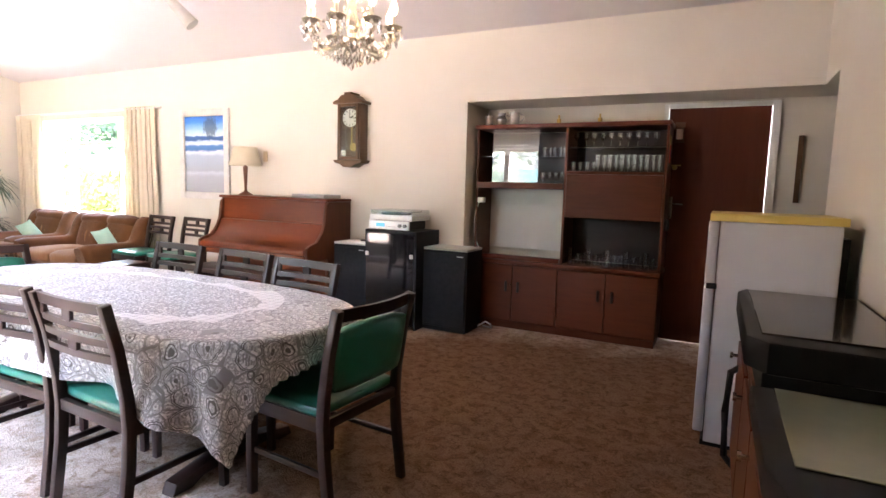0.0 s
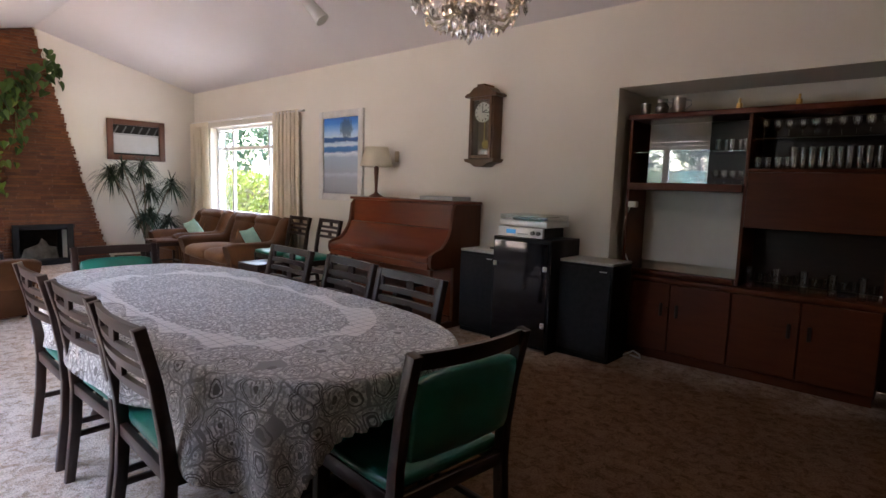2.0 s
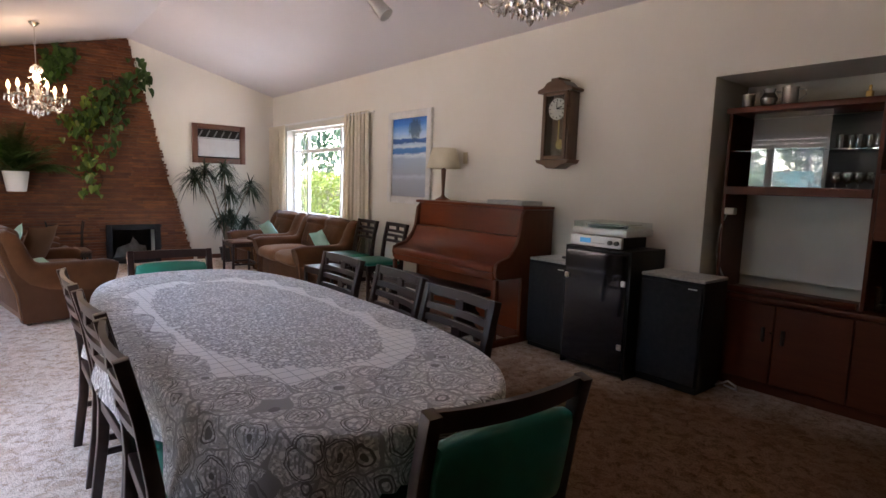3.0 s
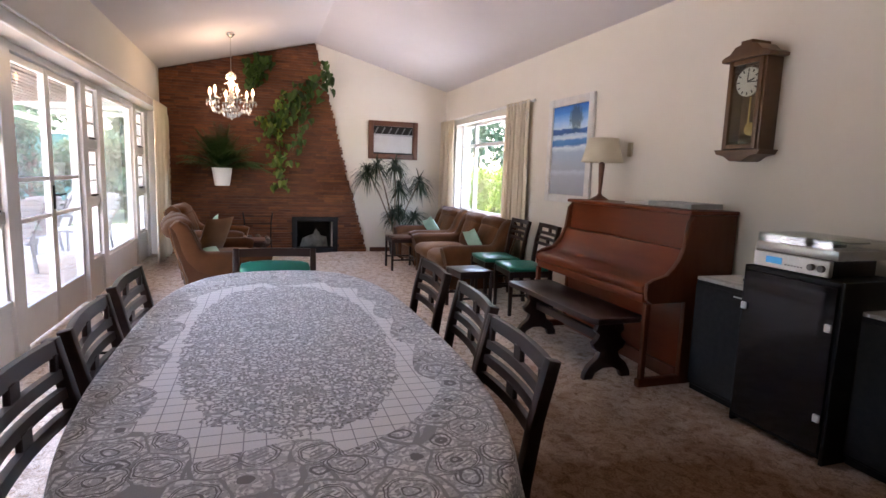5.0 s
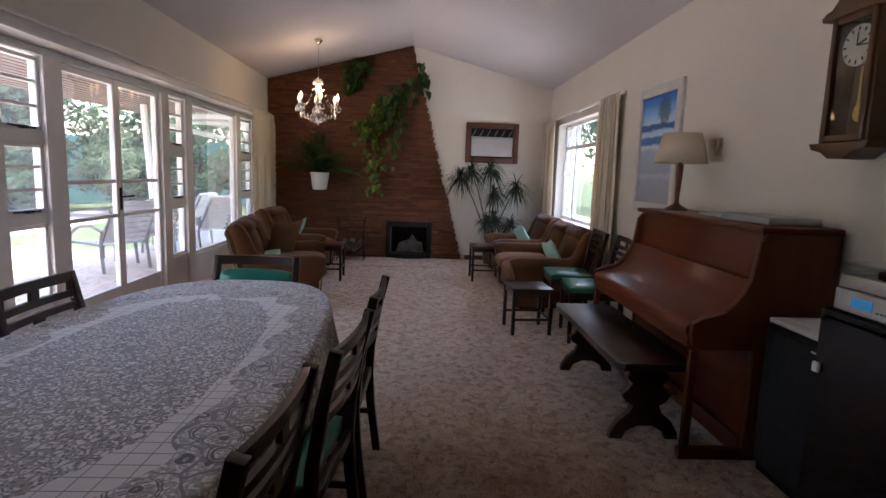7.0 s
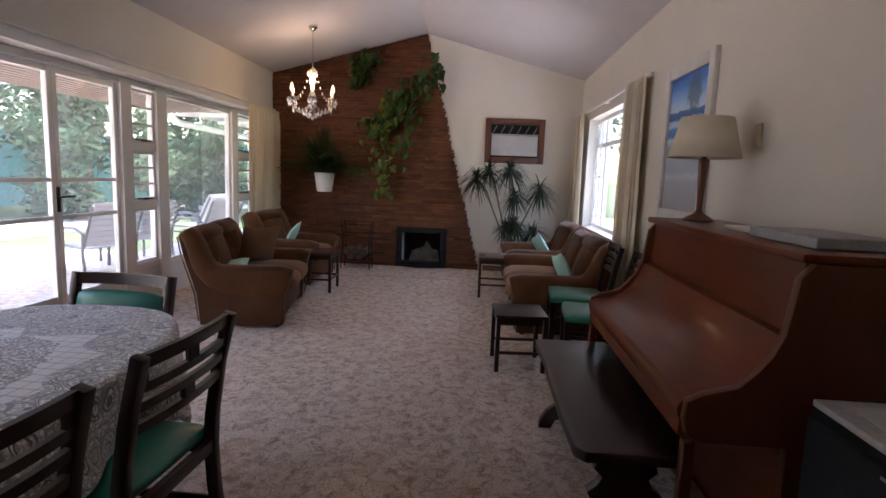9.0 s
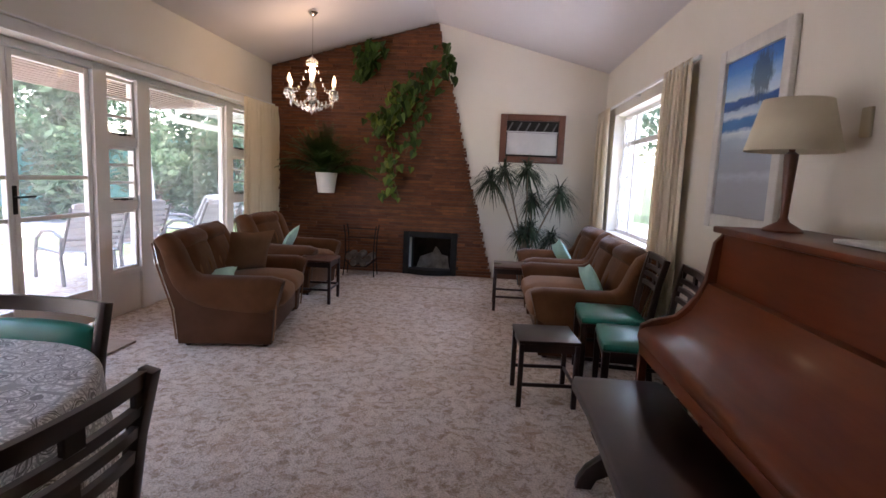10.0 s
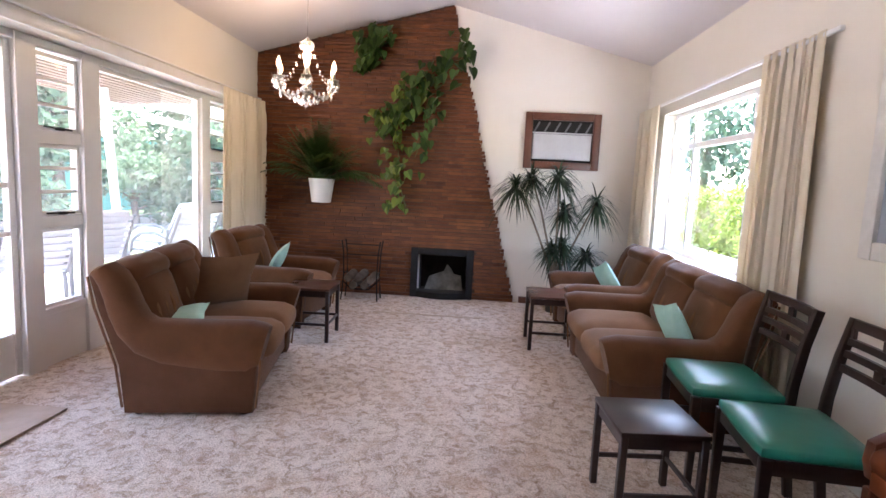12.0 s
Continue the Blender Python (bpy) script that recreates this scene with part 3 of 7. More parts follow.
box(bm, AX0, XE + 1.3, YN + 0.25, 5.60, AZ, AZ + 0.2)
box(bm, AX0 - 0.25, -0.50, 5.37, 5.60, -0.1, AZ)
box(bm, -0.50, 0.40, 5.37, 5.60, 2.13, AZ)
box(bm, 0.40, XE + 1.3, 5.37, 5.60, -0.1, AZ)
setting("wall_north", bm, M["wall"], "cream painted plaster wall with a deep alcove", "wall", False)

# east wall with a passage opening, and the passage
bm = NB()
box(bm, XE, XE + 0.2, -4.6, 4.29, -0.1, 3.5)
box(bm, XE, XE + 0.2, 4.29, YN, AZ, 3.5)
box(bm, XE + 1.1, XE + 1.3, 3.6, 5.37, -0.1, 2.4)
box(bm, XE + 0.2, XE + 1.3, 3.5, 3.7, -0.1, 2.4)
box(bm, XE + 0.2, XE + 1.3, 3.7, 5.12, 2.38, 2.5)
box(bm, XE + 0.26, XE + 1.3, YN, 5.12, AZ + 0.1, 2.379)
setting("wall_east", bm, M["wall"], "cream painted wall with an opening to a passage", "wall", False)

# south wall above the glazing, and the plain nook behind the start of the walk
SX1 = -1.55
HZ = 2.17
bm = NB()
box(bm, XW - 0.3, SX1, -0.02, YS, HZ, 3.2)
# unseen: blank wall end and deep nook, sized to dim the dining end
box(bm, -2.20, SX1, -0.02, YS, -0.1, HZ)
box(bm, SX1, SX1 + 0.25, -4.6, YS, -0.1, 3.2)
box(bm, SX1 + 0.25, XE, -0.02, YS, 2.55, 3.2)
box(bm, SX1, XE + 0.2, -4.8, -4.6, -0.1, 2.8)
box(bm, SX1, XE + 0.2, -4.8, -0.02, 2.6, 2.8)
setting("wall_south", bm, M["wall"], "cream painted wall over a long run of glazing", "wall", False)
bm = NB()
box(bm, XW, SX1, YS, YS + 0.028, HZ - 0.005, HZ + 0.075, 0.006)
setting("trim_lintel", bm, M["white"], "white painted board under the wall over the windows", "trim")
bm = NB()
box(bm, XW, -9.94, 3.5, YN, 0.0, 0.07, 0.004)
setting("baseboard_west", bm, M["frame_wood"], "dark stained skirting board", "baseboard")


# ---- windows ----
def casement(parent, x0, x1, zs, y=0.05, stay=True):
    """A narrow metal-framed column of lights, one above the other, with glazing bars."""
    for z0, z1, bars in zs:
        bm = NB()
        w = 0.028
        box(bm, x0, x0 + w, y - 0.02, y + 0.025, z0, z1, 0.003, 1)
        box(bm, x1 - w, x1, y - 0.02, y + 0.025, z0, z1, 0.003, 1)
        box(bm, x0, x1, y - 0.018, y + 0.023, z0, z0 + w, 0.003, 1)
        box(bm, x0, x1, y - 0.018, y + 0.023, z1 - w, z1, 0.003, 1)
        for k in range(bars):
            z = z0 + (z1 - z0) * (k + 1) / (bars + 1)
            box(bm, x0 + w, x1 - w, y - 0.012, y + 0.017, z - 0.011, z + 0.011, 0.003, 1)
        f = part("window_frame", bm, M["white"], parent)
        g = part("pane", box(NB(), x0 + w, x1 - w, y - 0.003, y + 0.002, z0 + w, z1 - w), M["pane"], f)
        g.visible_shadow = False
        if stay and bars:
            hg = NB()
            for k in range(2):
                zh = z0 + (z1 - z0) * (0.25 + 0.5 * k)
                rod(hg, (x1 + 0.006, y + 0.05, zh - 0.012), (x1 + 0.006, y + 0.05, zh + 0.012), 0.006, seg=6)
            part("hinge", hg, M["iron"], f, "small dark hinge pins")
            s = NB()
            bar(s, (x0 + 0.1, y + 0.05, z0 + 0.014), (x1 - 0.05, y + 0.05, z0 + 0.02), 0.012, 0.012, 0.002)
            box(s, (x0 + x1) / 2 - 0.03, (x0 + x1) / 2 + 0.03, y + 0.025, y + 0.06, z0 + 0.005, z0 + 0.025, 0.004, 1)
            part("stay", s, M["iron"], f, "black iron window stay")


def french_pair(name, x0, x1, hung=True):
    """Two glazed leaves, each with three lights and a solid foot."""
    d = thing(name, "white steel-framed glazed french doors, closed", "french door", kind="structure")
    xm = (x0 + x1) / 2
    y = 0.05
    for a, b in ((x0, xm), (xm, x1)):
        bm = NB()
        w = 0.05
        box(bm, a + 0.002, a + w, y - 0.02, y + 0.025, 0.02, HZ - 0.06, 0.004, 1)
        box(bm, b - w, b - 0.002, y - 0.02, y + 0.025, 0.02, HZ - 0.06, 0.004, 1)
        box(bm, a + w, b - w, y - 0.02, y + 0.022, HZ - 0.11, HZ - 0.06, 0.004, 1)
        for z in (1.235, 0.935):
            box(bm, a + w, b - w, y - 0.018, y + 0.02, z - 0.016, z + 0.016, 0.004, 1)
        box(bm, a + w, b - w, y - 0.018, y + 0.02, 0.02, 0.30, 0.004, 1)
        leaf = part("leaf", bm, M["white"], d)
        for z0, z1 in ((0.30, 0.92), (0.95, 1.22), (1.25, HZ - 0.11)):
            g = part("pane", box(NB(), a + w, b - w, y - 0.003, y + 0.002, z0, z1), M["pane"], leaf)
            g.visible_shadow = False
    if hung:
        bm = NB()
        box(bm, xm - 0.022, xm + 0.012, y + 0.02, y + 0.035, 0.98, 1.18, 0.004, 1)
        rod(bm, (xm, y + 0.03, 1.10), (xm, y + 0.075, 1.10), 0.009)
        bar(bm, (xm + 0.01, y + 0.075, 1.10), (xm - 0.13, y + 0.075, 1.103), 0.016, 0.014, 0.004)
        part("handle", bm, M["iron"], d, "black lever handle on a long plate")
    return d


CAS = [(0.98 + 0.05, 1.51, 2), (1.60, 2.10, 2), (0.40, 0.95, 0)]
glz = thing("window_1", "white painted casement windows in one long row", "window", kind="structure")
bm = NB()
posts = ((-9.93, -9.70), (-9.16, -8.99), (-7.48, -7.30), (-6.90, -6.74), (-5.21, -5.01), (-4.60, -4.40), (-2.93, -2.74), (-2.34, -2.20))
for a, b in posts:
    box(bm, a, b, 0.0, 0.11, 0.0, HZ, 0.004, 1)
part("post", bm, M["white"], glz)
bm = NB()
box(bm, XW, -2.20, 0.005, 0.105, HZ - 0.055, HZ - 0.001, 0.004, 1)
part("head_rail", bm, M["white"], glz)
bm = NB()
for a, b, z in ((-9.70, -9.16, 0.38), (-8.99, -7.48, 0.33), (-7.30, -6.90, 0.38), (-5.01, -4.60, 0.40), (-2.74, -2.34, 0.40)):
    box(bm, a, b, 0.015, 0.085, 0.0, z, 0.004, 1)
    box(bm, a, b, 0.01, 0.10, z - 0.02, z + 0.025, 0.004, 1)
part("apron_panel", bm, M["white"], glz)
for a, b in ((-9.70, -9.16), (-7.30, -6.90), (-5.01, -4.60), (-2.74, -2.34)):
    bm = NB()
    for z0, z1 in ((0.95, 1.03), (1.51, 1.60)):
        box(bm, a, b, 0.02, 0.09, z0, z1, 0.004, 1)
    part("transom", bm, M["white"], glz)
    casement(glz, a, b, CAS)
casement(glz, -8.99, -7.48, [(0.355, HZ - 0.055, 0)], stay=False)
french_pair("door_1", -6.74, -5.21)
french_pair("door_2", -4.40, -2.93, False)

# north window with bent-iron guards
nwin = thing("window_2", "white framed window with a wavy iron guard on its side light", "window", kind="structure")
bm = NB()
wy = 4.97
for x in (WX0 + 0.025, -8.86, -7.74, WX1 - 0.025):
    box(bm, x - 0.025, x + 0.025, wy - 0.02, wy + 0.03, WZ0, WZ1, 0.004, 1)
box(bm, WX0, WX1, wy - 0.018, wy + 0.028, 1.82, 1.87, 0.004, 1)
box(bm, WX0, WX1, wy - 0.018, wy + 0.028, WZ1 - 0.04, WZ1, 0.004, 1)
box(bm, WX0, WX1, wy - 0.018, wy + 0.028, WZ0, WZ0 + 0.05, 0.004, 1)
part("window_frame", bm, M["white"], nwin)
bm = NB()
box(bm, WX0, WX1, YN - 0.02, wy + 0.1, WZ0 - 0.026, WZ0 + 0.008, 0.004)
part("window_sill", bm, M["white"], nwin)
for a, b in ((WX0 + 0.05, -8.885), (-8.835, -7.765), (-7.715, WX1 - 0.05)):
    for z0, z1 in ((WZ0 + 0.05, 1.82), (1.87, WZ1 - 0.04)):
        g = part("pane", box(NB(), a, b, wy, wy + 0.004, z0, z1), M["pane_clear"], nwin)
        g.visible_shadow = False
for a, b in ((WX0 + 0.06, -8.89), (-7.71, WX1 - 0.06)):
    bm = NB()
    for k in range(4):
        x = a + (b - a) * (k + 0.5) / 4
        tube(bm, [(x + 0.035 * math.sin(j * 0.9 + k * math.pi), wy - 0.05, WZ0 + 0.06 + j * 0.056) for j in range(24)], 0.006, 6)
    for z in (WZ0 + 0.05, 1.45, 2.12):
        rod(bm, (a, wy - 0.05, z), (b, wy - 0.05, z), 0.007, seg=6)
    part("guard", bm, M["white"], nwin, "white wavy iron burglar guard")


# ---- curtains ----
def curtain(x0, x1, y, z0, z1, folds, label, seed):
    rnd = random.Random(seed)
    ph = [rnd.uniform(0, 6) for _ in range(4)]
    bm = NB()
    nx, nz = folds * 12, 26
    grid = []
    for i in range(nx + 1):
        u = i / nx
        col = []
        for j in range(nz + 1):
            w = j / nz
            amp = 0.022 * (0.75 + 0.5 * math.sin(3.1 * u + ph[0])) * (1.15 - 0.35 * w)
            a = 2 * math.pi * folds * (u + 0.012 * math.sin(5 * w + ph[1]) * (1 - w))
            yy = y + amp * math.sin(a) + 0.012 * math.sin(2.3 * a + ph[2]) * (1 - 0.5 * w)
            if w > 0.94:
                yy = y + (yy - y) * 0.6 + 0.006 * math.sin(3 * a)
            xx = x0 + (x1 - x0) * u + 0.014 * math.sin(a * 2 + ph[3])
            xx = xx + (u - 0.5) * 0.06 * (1 - w)
            col.append(bm.verts.new((xx, yy, z0 + (z1 - z0) * w + 0.012 * math.sin(a * 0.5) * (w < 0.04))))
        grid.append(col)
    for i in range(nx):
        for j in range(nz):
            bm.faces.new((grid[i][j], grid[i + 1][j], grid[i + 1][j + 1], grid[i][j + 1]))
    ob = tagged(part("curtain", bm, M["curtain"]), label, "curtain", "curtains")
    sol = ob.modifiers.new("thick", "SOLIDIFY")
    sol.thickness = 0.004
    return ob


curtain(-9.96, -8.92, 0.37, 0.03, 2.23, 9, "cream gathered curtain drawn open beside the long glazing", 1)
curtain(-9.95, -9.28, 4.73, 0.05, 2.27, 7, "cream gathered curtain drawn open in the room corner", 2)
curtain(-7.32, -6.67, 4.762, 0.25, 2.30, 7, "cream lined curtain drawn open beside the window", 3)
rail = thing("curtain_rail", "slim cream curtain rail over the window", "curtain rail")
part("rail", box(NB(), -9.95, -6.55, 4.76, 4.785, 2.265, 2.29, 0.004), M["white"], rail)
part("bracket", box(NB(), -8.32, -8.29, 4.76, YN, 2.26, 2.295, 0.004), M["white"], rail)
rail2 = thing("curtain_rail", "slim brass-edged curtain rail over the glazing", "curtain rail")
part("rail", box(NB(), -9.95, -4.2, 0.315, 0.335, 2.245, 2.262, 0.003), M["white"], rail2)
part("bracket", box(NB(), -6.02, -5.99, YS + 0.02, 0.315, 2.24, 2.265, 0.003), M["white"], rail2)


# ---- dining chairs ----
def chair_frame(c, padded=False):
    """Local: faces +y, feet on z 0, seat 0.45 wide."""
    hw = 0.215
    top = 0.87
    for s in (-1, 1):
        bm = NB()
        prism(bm, [(-0.250, 0.0), (-0.215, 0.0), (-0.180, 0.25), (-0.170, 0.42), (-0.178, 0.52), (-0.206, 0.70), (-0.246, top), (-0.282, top - 0.008), (-0.244, 0.70), (-0.218, 0.52), (-0.212, 0.40), (-0.220, 0.25)], "x", s * hw - 0.017, s * hw + 0.017, 0.005)
        part("back_leg", bm, M["dark"], c)
        bm = NB()
        prism(bm, [(0.188, 0.0), (0.216, 0.0), (0.224, 0.43), (0.182, 0.43)], "x", s * (hw + 0.005) - 0.018, s * (hw + 0.005) + 0.018, 0.005)
        part("front_leg", bm, M["dark"], c)
        bm = NB()
        box(bm, s * hw - 0.011, s * hw + 0.011, -0.19, 0.20, 0.37, 0.43, 0.004)
        part("side_rail", bm, M["dark"], c)
        bm = NB()
        box(bm, s * hw - 0.008, s * hw + 0.008, -0.21, 0.195, 0.185, 0.21, 0.004)
        part("stretcher", bm, M["dark"], c)
    part("front_rail", box(NB(), -hw, hw, 0.185, 0.212, 0.37, 0.43, 0.004), M["dark"], c)
    part("back_rail", box(NB(), -hw, hw, -0.205, -0.18, 0.38, 0.425, 0.004), M["dark"], c)
    bm = NB()
    cushion(bm, -0.225, 0.225, -0.18, 0.225, 0.422, 0.475, 0.012, 6, 0.45)
    part("seat", bm, M["vinyl"], c, "green vinyl seat")


def slat(c, z0, z1, bow=0.018):
    """A bowed back slat between the uprights."""
    bm = NB()
    n = 8
    rows = []
    for k in range(n + 1):
        x = -0.205 + 0.41 * k / n
        d = -bow * (1 - (x / 0.205) ** 2)
        ring = []
        for z, o in ((z0, 0.009), (z1, 0.009), (z1, -0.009), (z0, -0.009)):
            yb = -0.20 - (z - 0.5) * 0.155
            ring.append(bm.verts.new((x, yb + d + o, z)))
        rows.append(ring)
    for a, b in zip(rows, rows[1:]):
        for k in range(4):
            bm.faces.new((a[k], a[(k + 1) % 4], b[(k + 1) % 4], b[k]))
    bm.faces.new(rows[0])
    bm.faces.new(rows[-1][::-1])
    bmesh.ops.recalc_face_normals(bm, faces=bm.faces)
    part("back_slat", bm, M["dark"], c)


def link(c, z0, z1, x, w):
    zc = (z0 + z1) / 2
    bm = NB()
    yb = -0.20 - (zc - 0.5) * 0.155 - 0.018 * (1 - (x / 0.205) ** 2)
    box(bm, x - w, x + w, yb - 0.008, yb + 0.008, z0 - 0.004, z1 + 0.004, 0.003, 1)
    part("back_link", bm, M["dark"], c)


def slat_chair():
    c = thing("dining_chair", "dark wooden dining chair with pierced ladder back and green vinyl seat", "chair", group="dining chairs")
    chair_frame(c)
    for z0, z1 in ((0.826, 0.866), (0.760, 0.788), (0.708, 0.736), (0.646, 0.676)):
        slat(c, z0, z1)
    for x, w in ((0.0, 0.026), (-0.192, 0.016), (0.192, 0.016)):
        link(c, 0.786, 0.828, x, w)
    link(c, 0.676, 0.712, 0.0, 0.028)
    return c


def padded_chair():
    c = thing("carver_chair", "dark wooden dining chair with a green padded vinyl back", "chair", group="dining chairs")
    chair_frame(c)
    slat(c, 0.815, 0.866, 0.03)
    bm = NB()
    tilt = Matrix.Translation((0, -0.226, 0.66)) @ Matrix.Rotation(radians(9), 4, "X")
    cushion(bm, -0.195, 0.195, -0.03, 0.03, -0.135, 0.125, 0.012, 6, 0.4, tilt)
    part("backrest", bm, M["vinyl"], c, "green padded vinyl backrest")
    return c


def widen(c, tall=1.035):
    """Brings a chair to its full width and height."""
    for o in c.children:
        o.data.transform(Matrix.Diagonal((1.085, 1.04, tall, 1)))
    return c


proto = widen(slat_chair())
proto.matrix_basis = pose(-2.12, 1.42, 0, 0, 0, -2)
for x, y, a in ((-2.69, 1.43, 2), (-3.29, 1.42, 0), (-2.15, 2.19, 176), (-2.74, 2.28, 174), (-3.39, 2.31, 178), (-6.26, 4.25, 176), (-5.67, 4.28, 174)):
    q = copy_thing(proto, pose(x, y, 0, 0, 0, a))
    if x < -5:
        tagged(q, "spare dark wooden chair with green vinyl seat against the wall", group="spare chairs")
carver = widen(padded_chair(), 1.01)
carver.matrix_basis = pose(-1.49, 1.86, 0, 0, 0, 85)
copy_thing(carver, pose(-3.97, 1.78, 0, 0, 0, -92))

# ---- dining table and cloth ----
TX, TY, TA, TB, TZ = -2.79, 1.80, 1.34, 0.555, 0.745


def outline(a, grow=0.0):
    """A boat-shaped table edge at the angle a."""
    c, s = math.cos(a), math.sin(a)
    e = 2 / 2.9
    return Vector((TX + (TA + grow) * math.copysign(abs(c) ** e, c), TY + (TB + grow) * math.copysign(abs(s) ** e, s)))


table = thing("dining_table", "long dark wooden dining table under a lace cloth", "table", at=(TX, TY, 0))
bm = NB()
prism(bm, [tuple(outline(2 * math.pi * k / 72) - Vector((TX, TY))) for k in range(72)], "z", TZ - 0.032, TZ)
part("tabletop", bm, M["table_wood"], table)
for s in (-1, 1):
    bm = NB()
    prism(bm, [(-0.07, 0.06), (0.07, 0.06), (0.12, 0.45), (0.30, TZ - 0.033), (-0.30, TZ - 0.033), (-0.12, 0.45)], "x", s * 0.78 - 0.03, s * 0.78 + 0.03, 0.008)
    part("pedestal", bm, M["dark"], table)
    bm = NB()
    prism(bm, [(-0.36, 0.0), (-0.26, 0.0), (-0.20, 0.03), (0.20, 0.03), (0.26, 0.0), (0.36, 0.0), (0.34, 0.05), (0.08, 0.10), (-0.08, 0.10), (-0.34, 0.05)], "x", s * 0.78 - 0.04, s * 0.78 + 0.04, 0.008)
    part("foot", bm, M["dark"], table)
part("stretcher", box(NB(), -0.76, 0.76, -0.02, 0.02, 0.22, 0.32, 0.006), M["dark"], table)

ring = [outline(2 * math.pi * k / 720) for k in range(720)]
ring_a = np.array([(p.x, p.y) for p in ring])
bm = NB()
uvl = bm.loops.layers.uv.new("UVMap")
CX, CY = TA + 0.14, TB + 0.24
NX, NY = 170, 92
gv, uvs = [], {}
for i in range(NX + 1):
    row = []
    for j in range(NY + 1):
        u, w = -CX + 2 * CX * i / NX, -CY + 2 * CY * j / NY
        # scalloped hem
        u *= 1 + 0.004 * math.sin(w * 120) * (abs(u) > CX * 0.999)
        p = Vector((TX + u, TY + w))
        inside = (abs(u) / TA) ** 2.9 + (abs(w) / TB) ** 2.9 <= 1.0
        lift = 0.0014 * noise.noise(Vector((u * 5, w * 5, 0.3)))
        if inside:
            co = Vector((p.x, p.y, TZ + 0.004 + lift))
        else:
            dd = (ring_a[:, 0] - p.x) ** 2 + (ring_a[:, 1] - p.y) ** 2
            k = int(np.argmin(dd))
            q = ring[k]
            d = math.sqrt(float(dd[k]))
            nrm = (ring[(k + 1) % 720] - ring[k - 1]).normalized()
            nrm = Vector((nrm.y, -nrm.x))
            bend = 0.035
            a = min(d / bend, math.pi / 2)
            out = bend * math.sin(a) * 0.5
            drop = bend * (1 - math.cos(a)) + max(0.0, d - bend * math.pi / 2)
            s = k / 720 * 7.4
            fold = (0.026 * math.sin(s * 7.0 + 1.0) + 0.019 * math.sin(s * 12.0 + 2.2) + 0.010 * math.sin(s * 23.0)) * min(1.0, drop / 0.22) * (0.6 + min(1.2, drop / 0.3))
            out += fold + 0.03 * drop + 0.008
            co = Vector((q.x + nrm.x * out, q.y + nrm.y * out, TZ + 0.004 - drop))
        v = bm.verts.new(co)
        uvs[v] = (u, w)
        row.append(v)
    gv.append(row)
for i in range(NX):
    for j in range(NY):
        f = bm.faces.new((gv[i][j], gv[i + 1][j], gv[i + 1][j + 1], gv[i][j + 1]))
        for lp in f.loops:
            lp[uvl].uv = uvs[lp.vert]
cloth = tagged(part("tablecloth", bm, M["lace"]), "white lace tablecloth hanging over a long dining table", "tablecloth")
cloth.data.set_sharp_from_angle(angle=radians(180))
sol = cloth.modifiers.new("thick", "SOLIDIFY")
sol.thickness, sol.offset = 0.002, 1.0


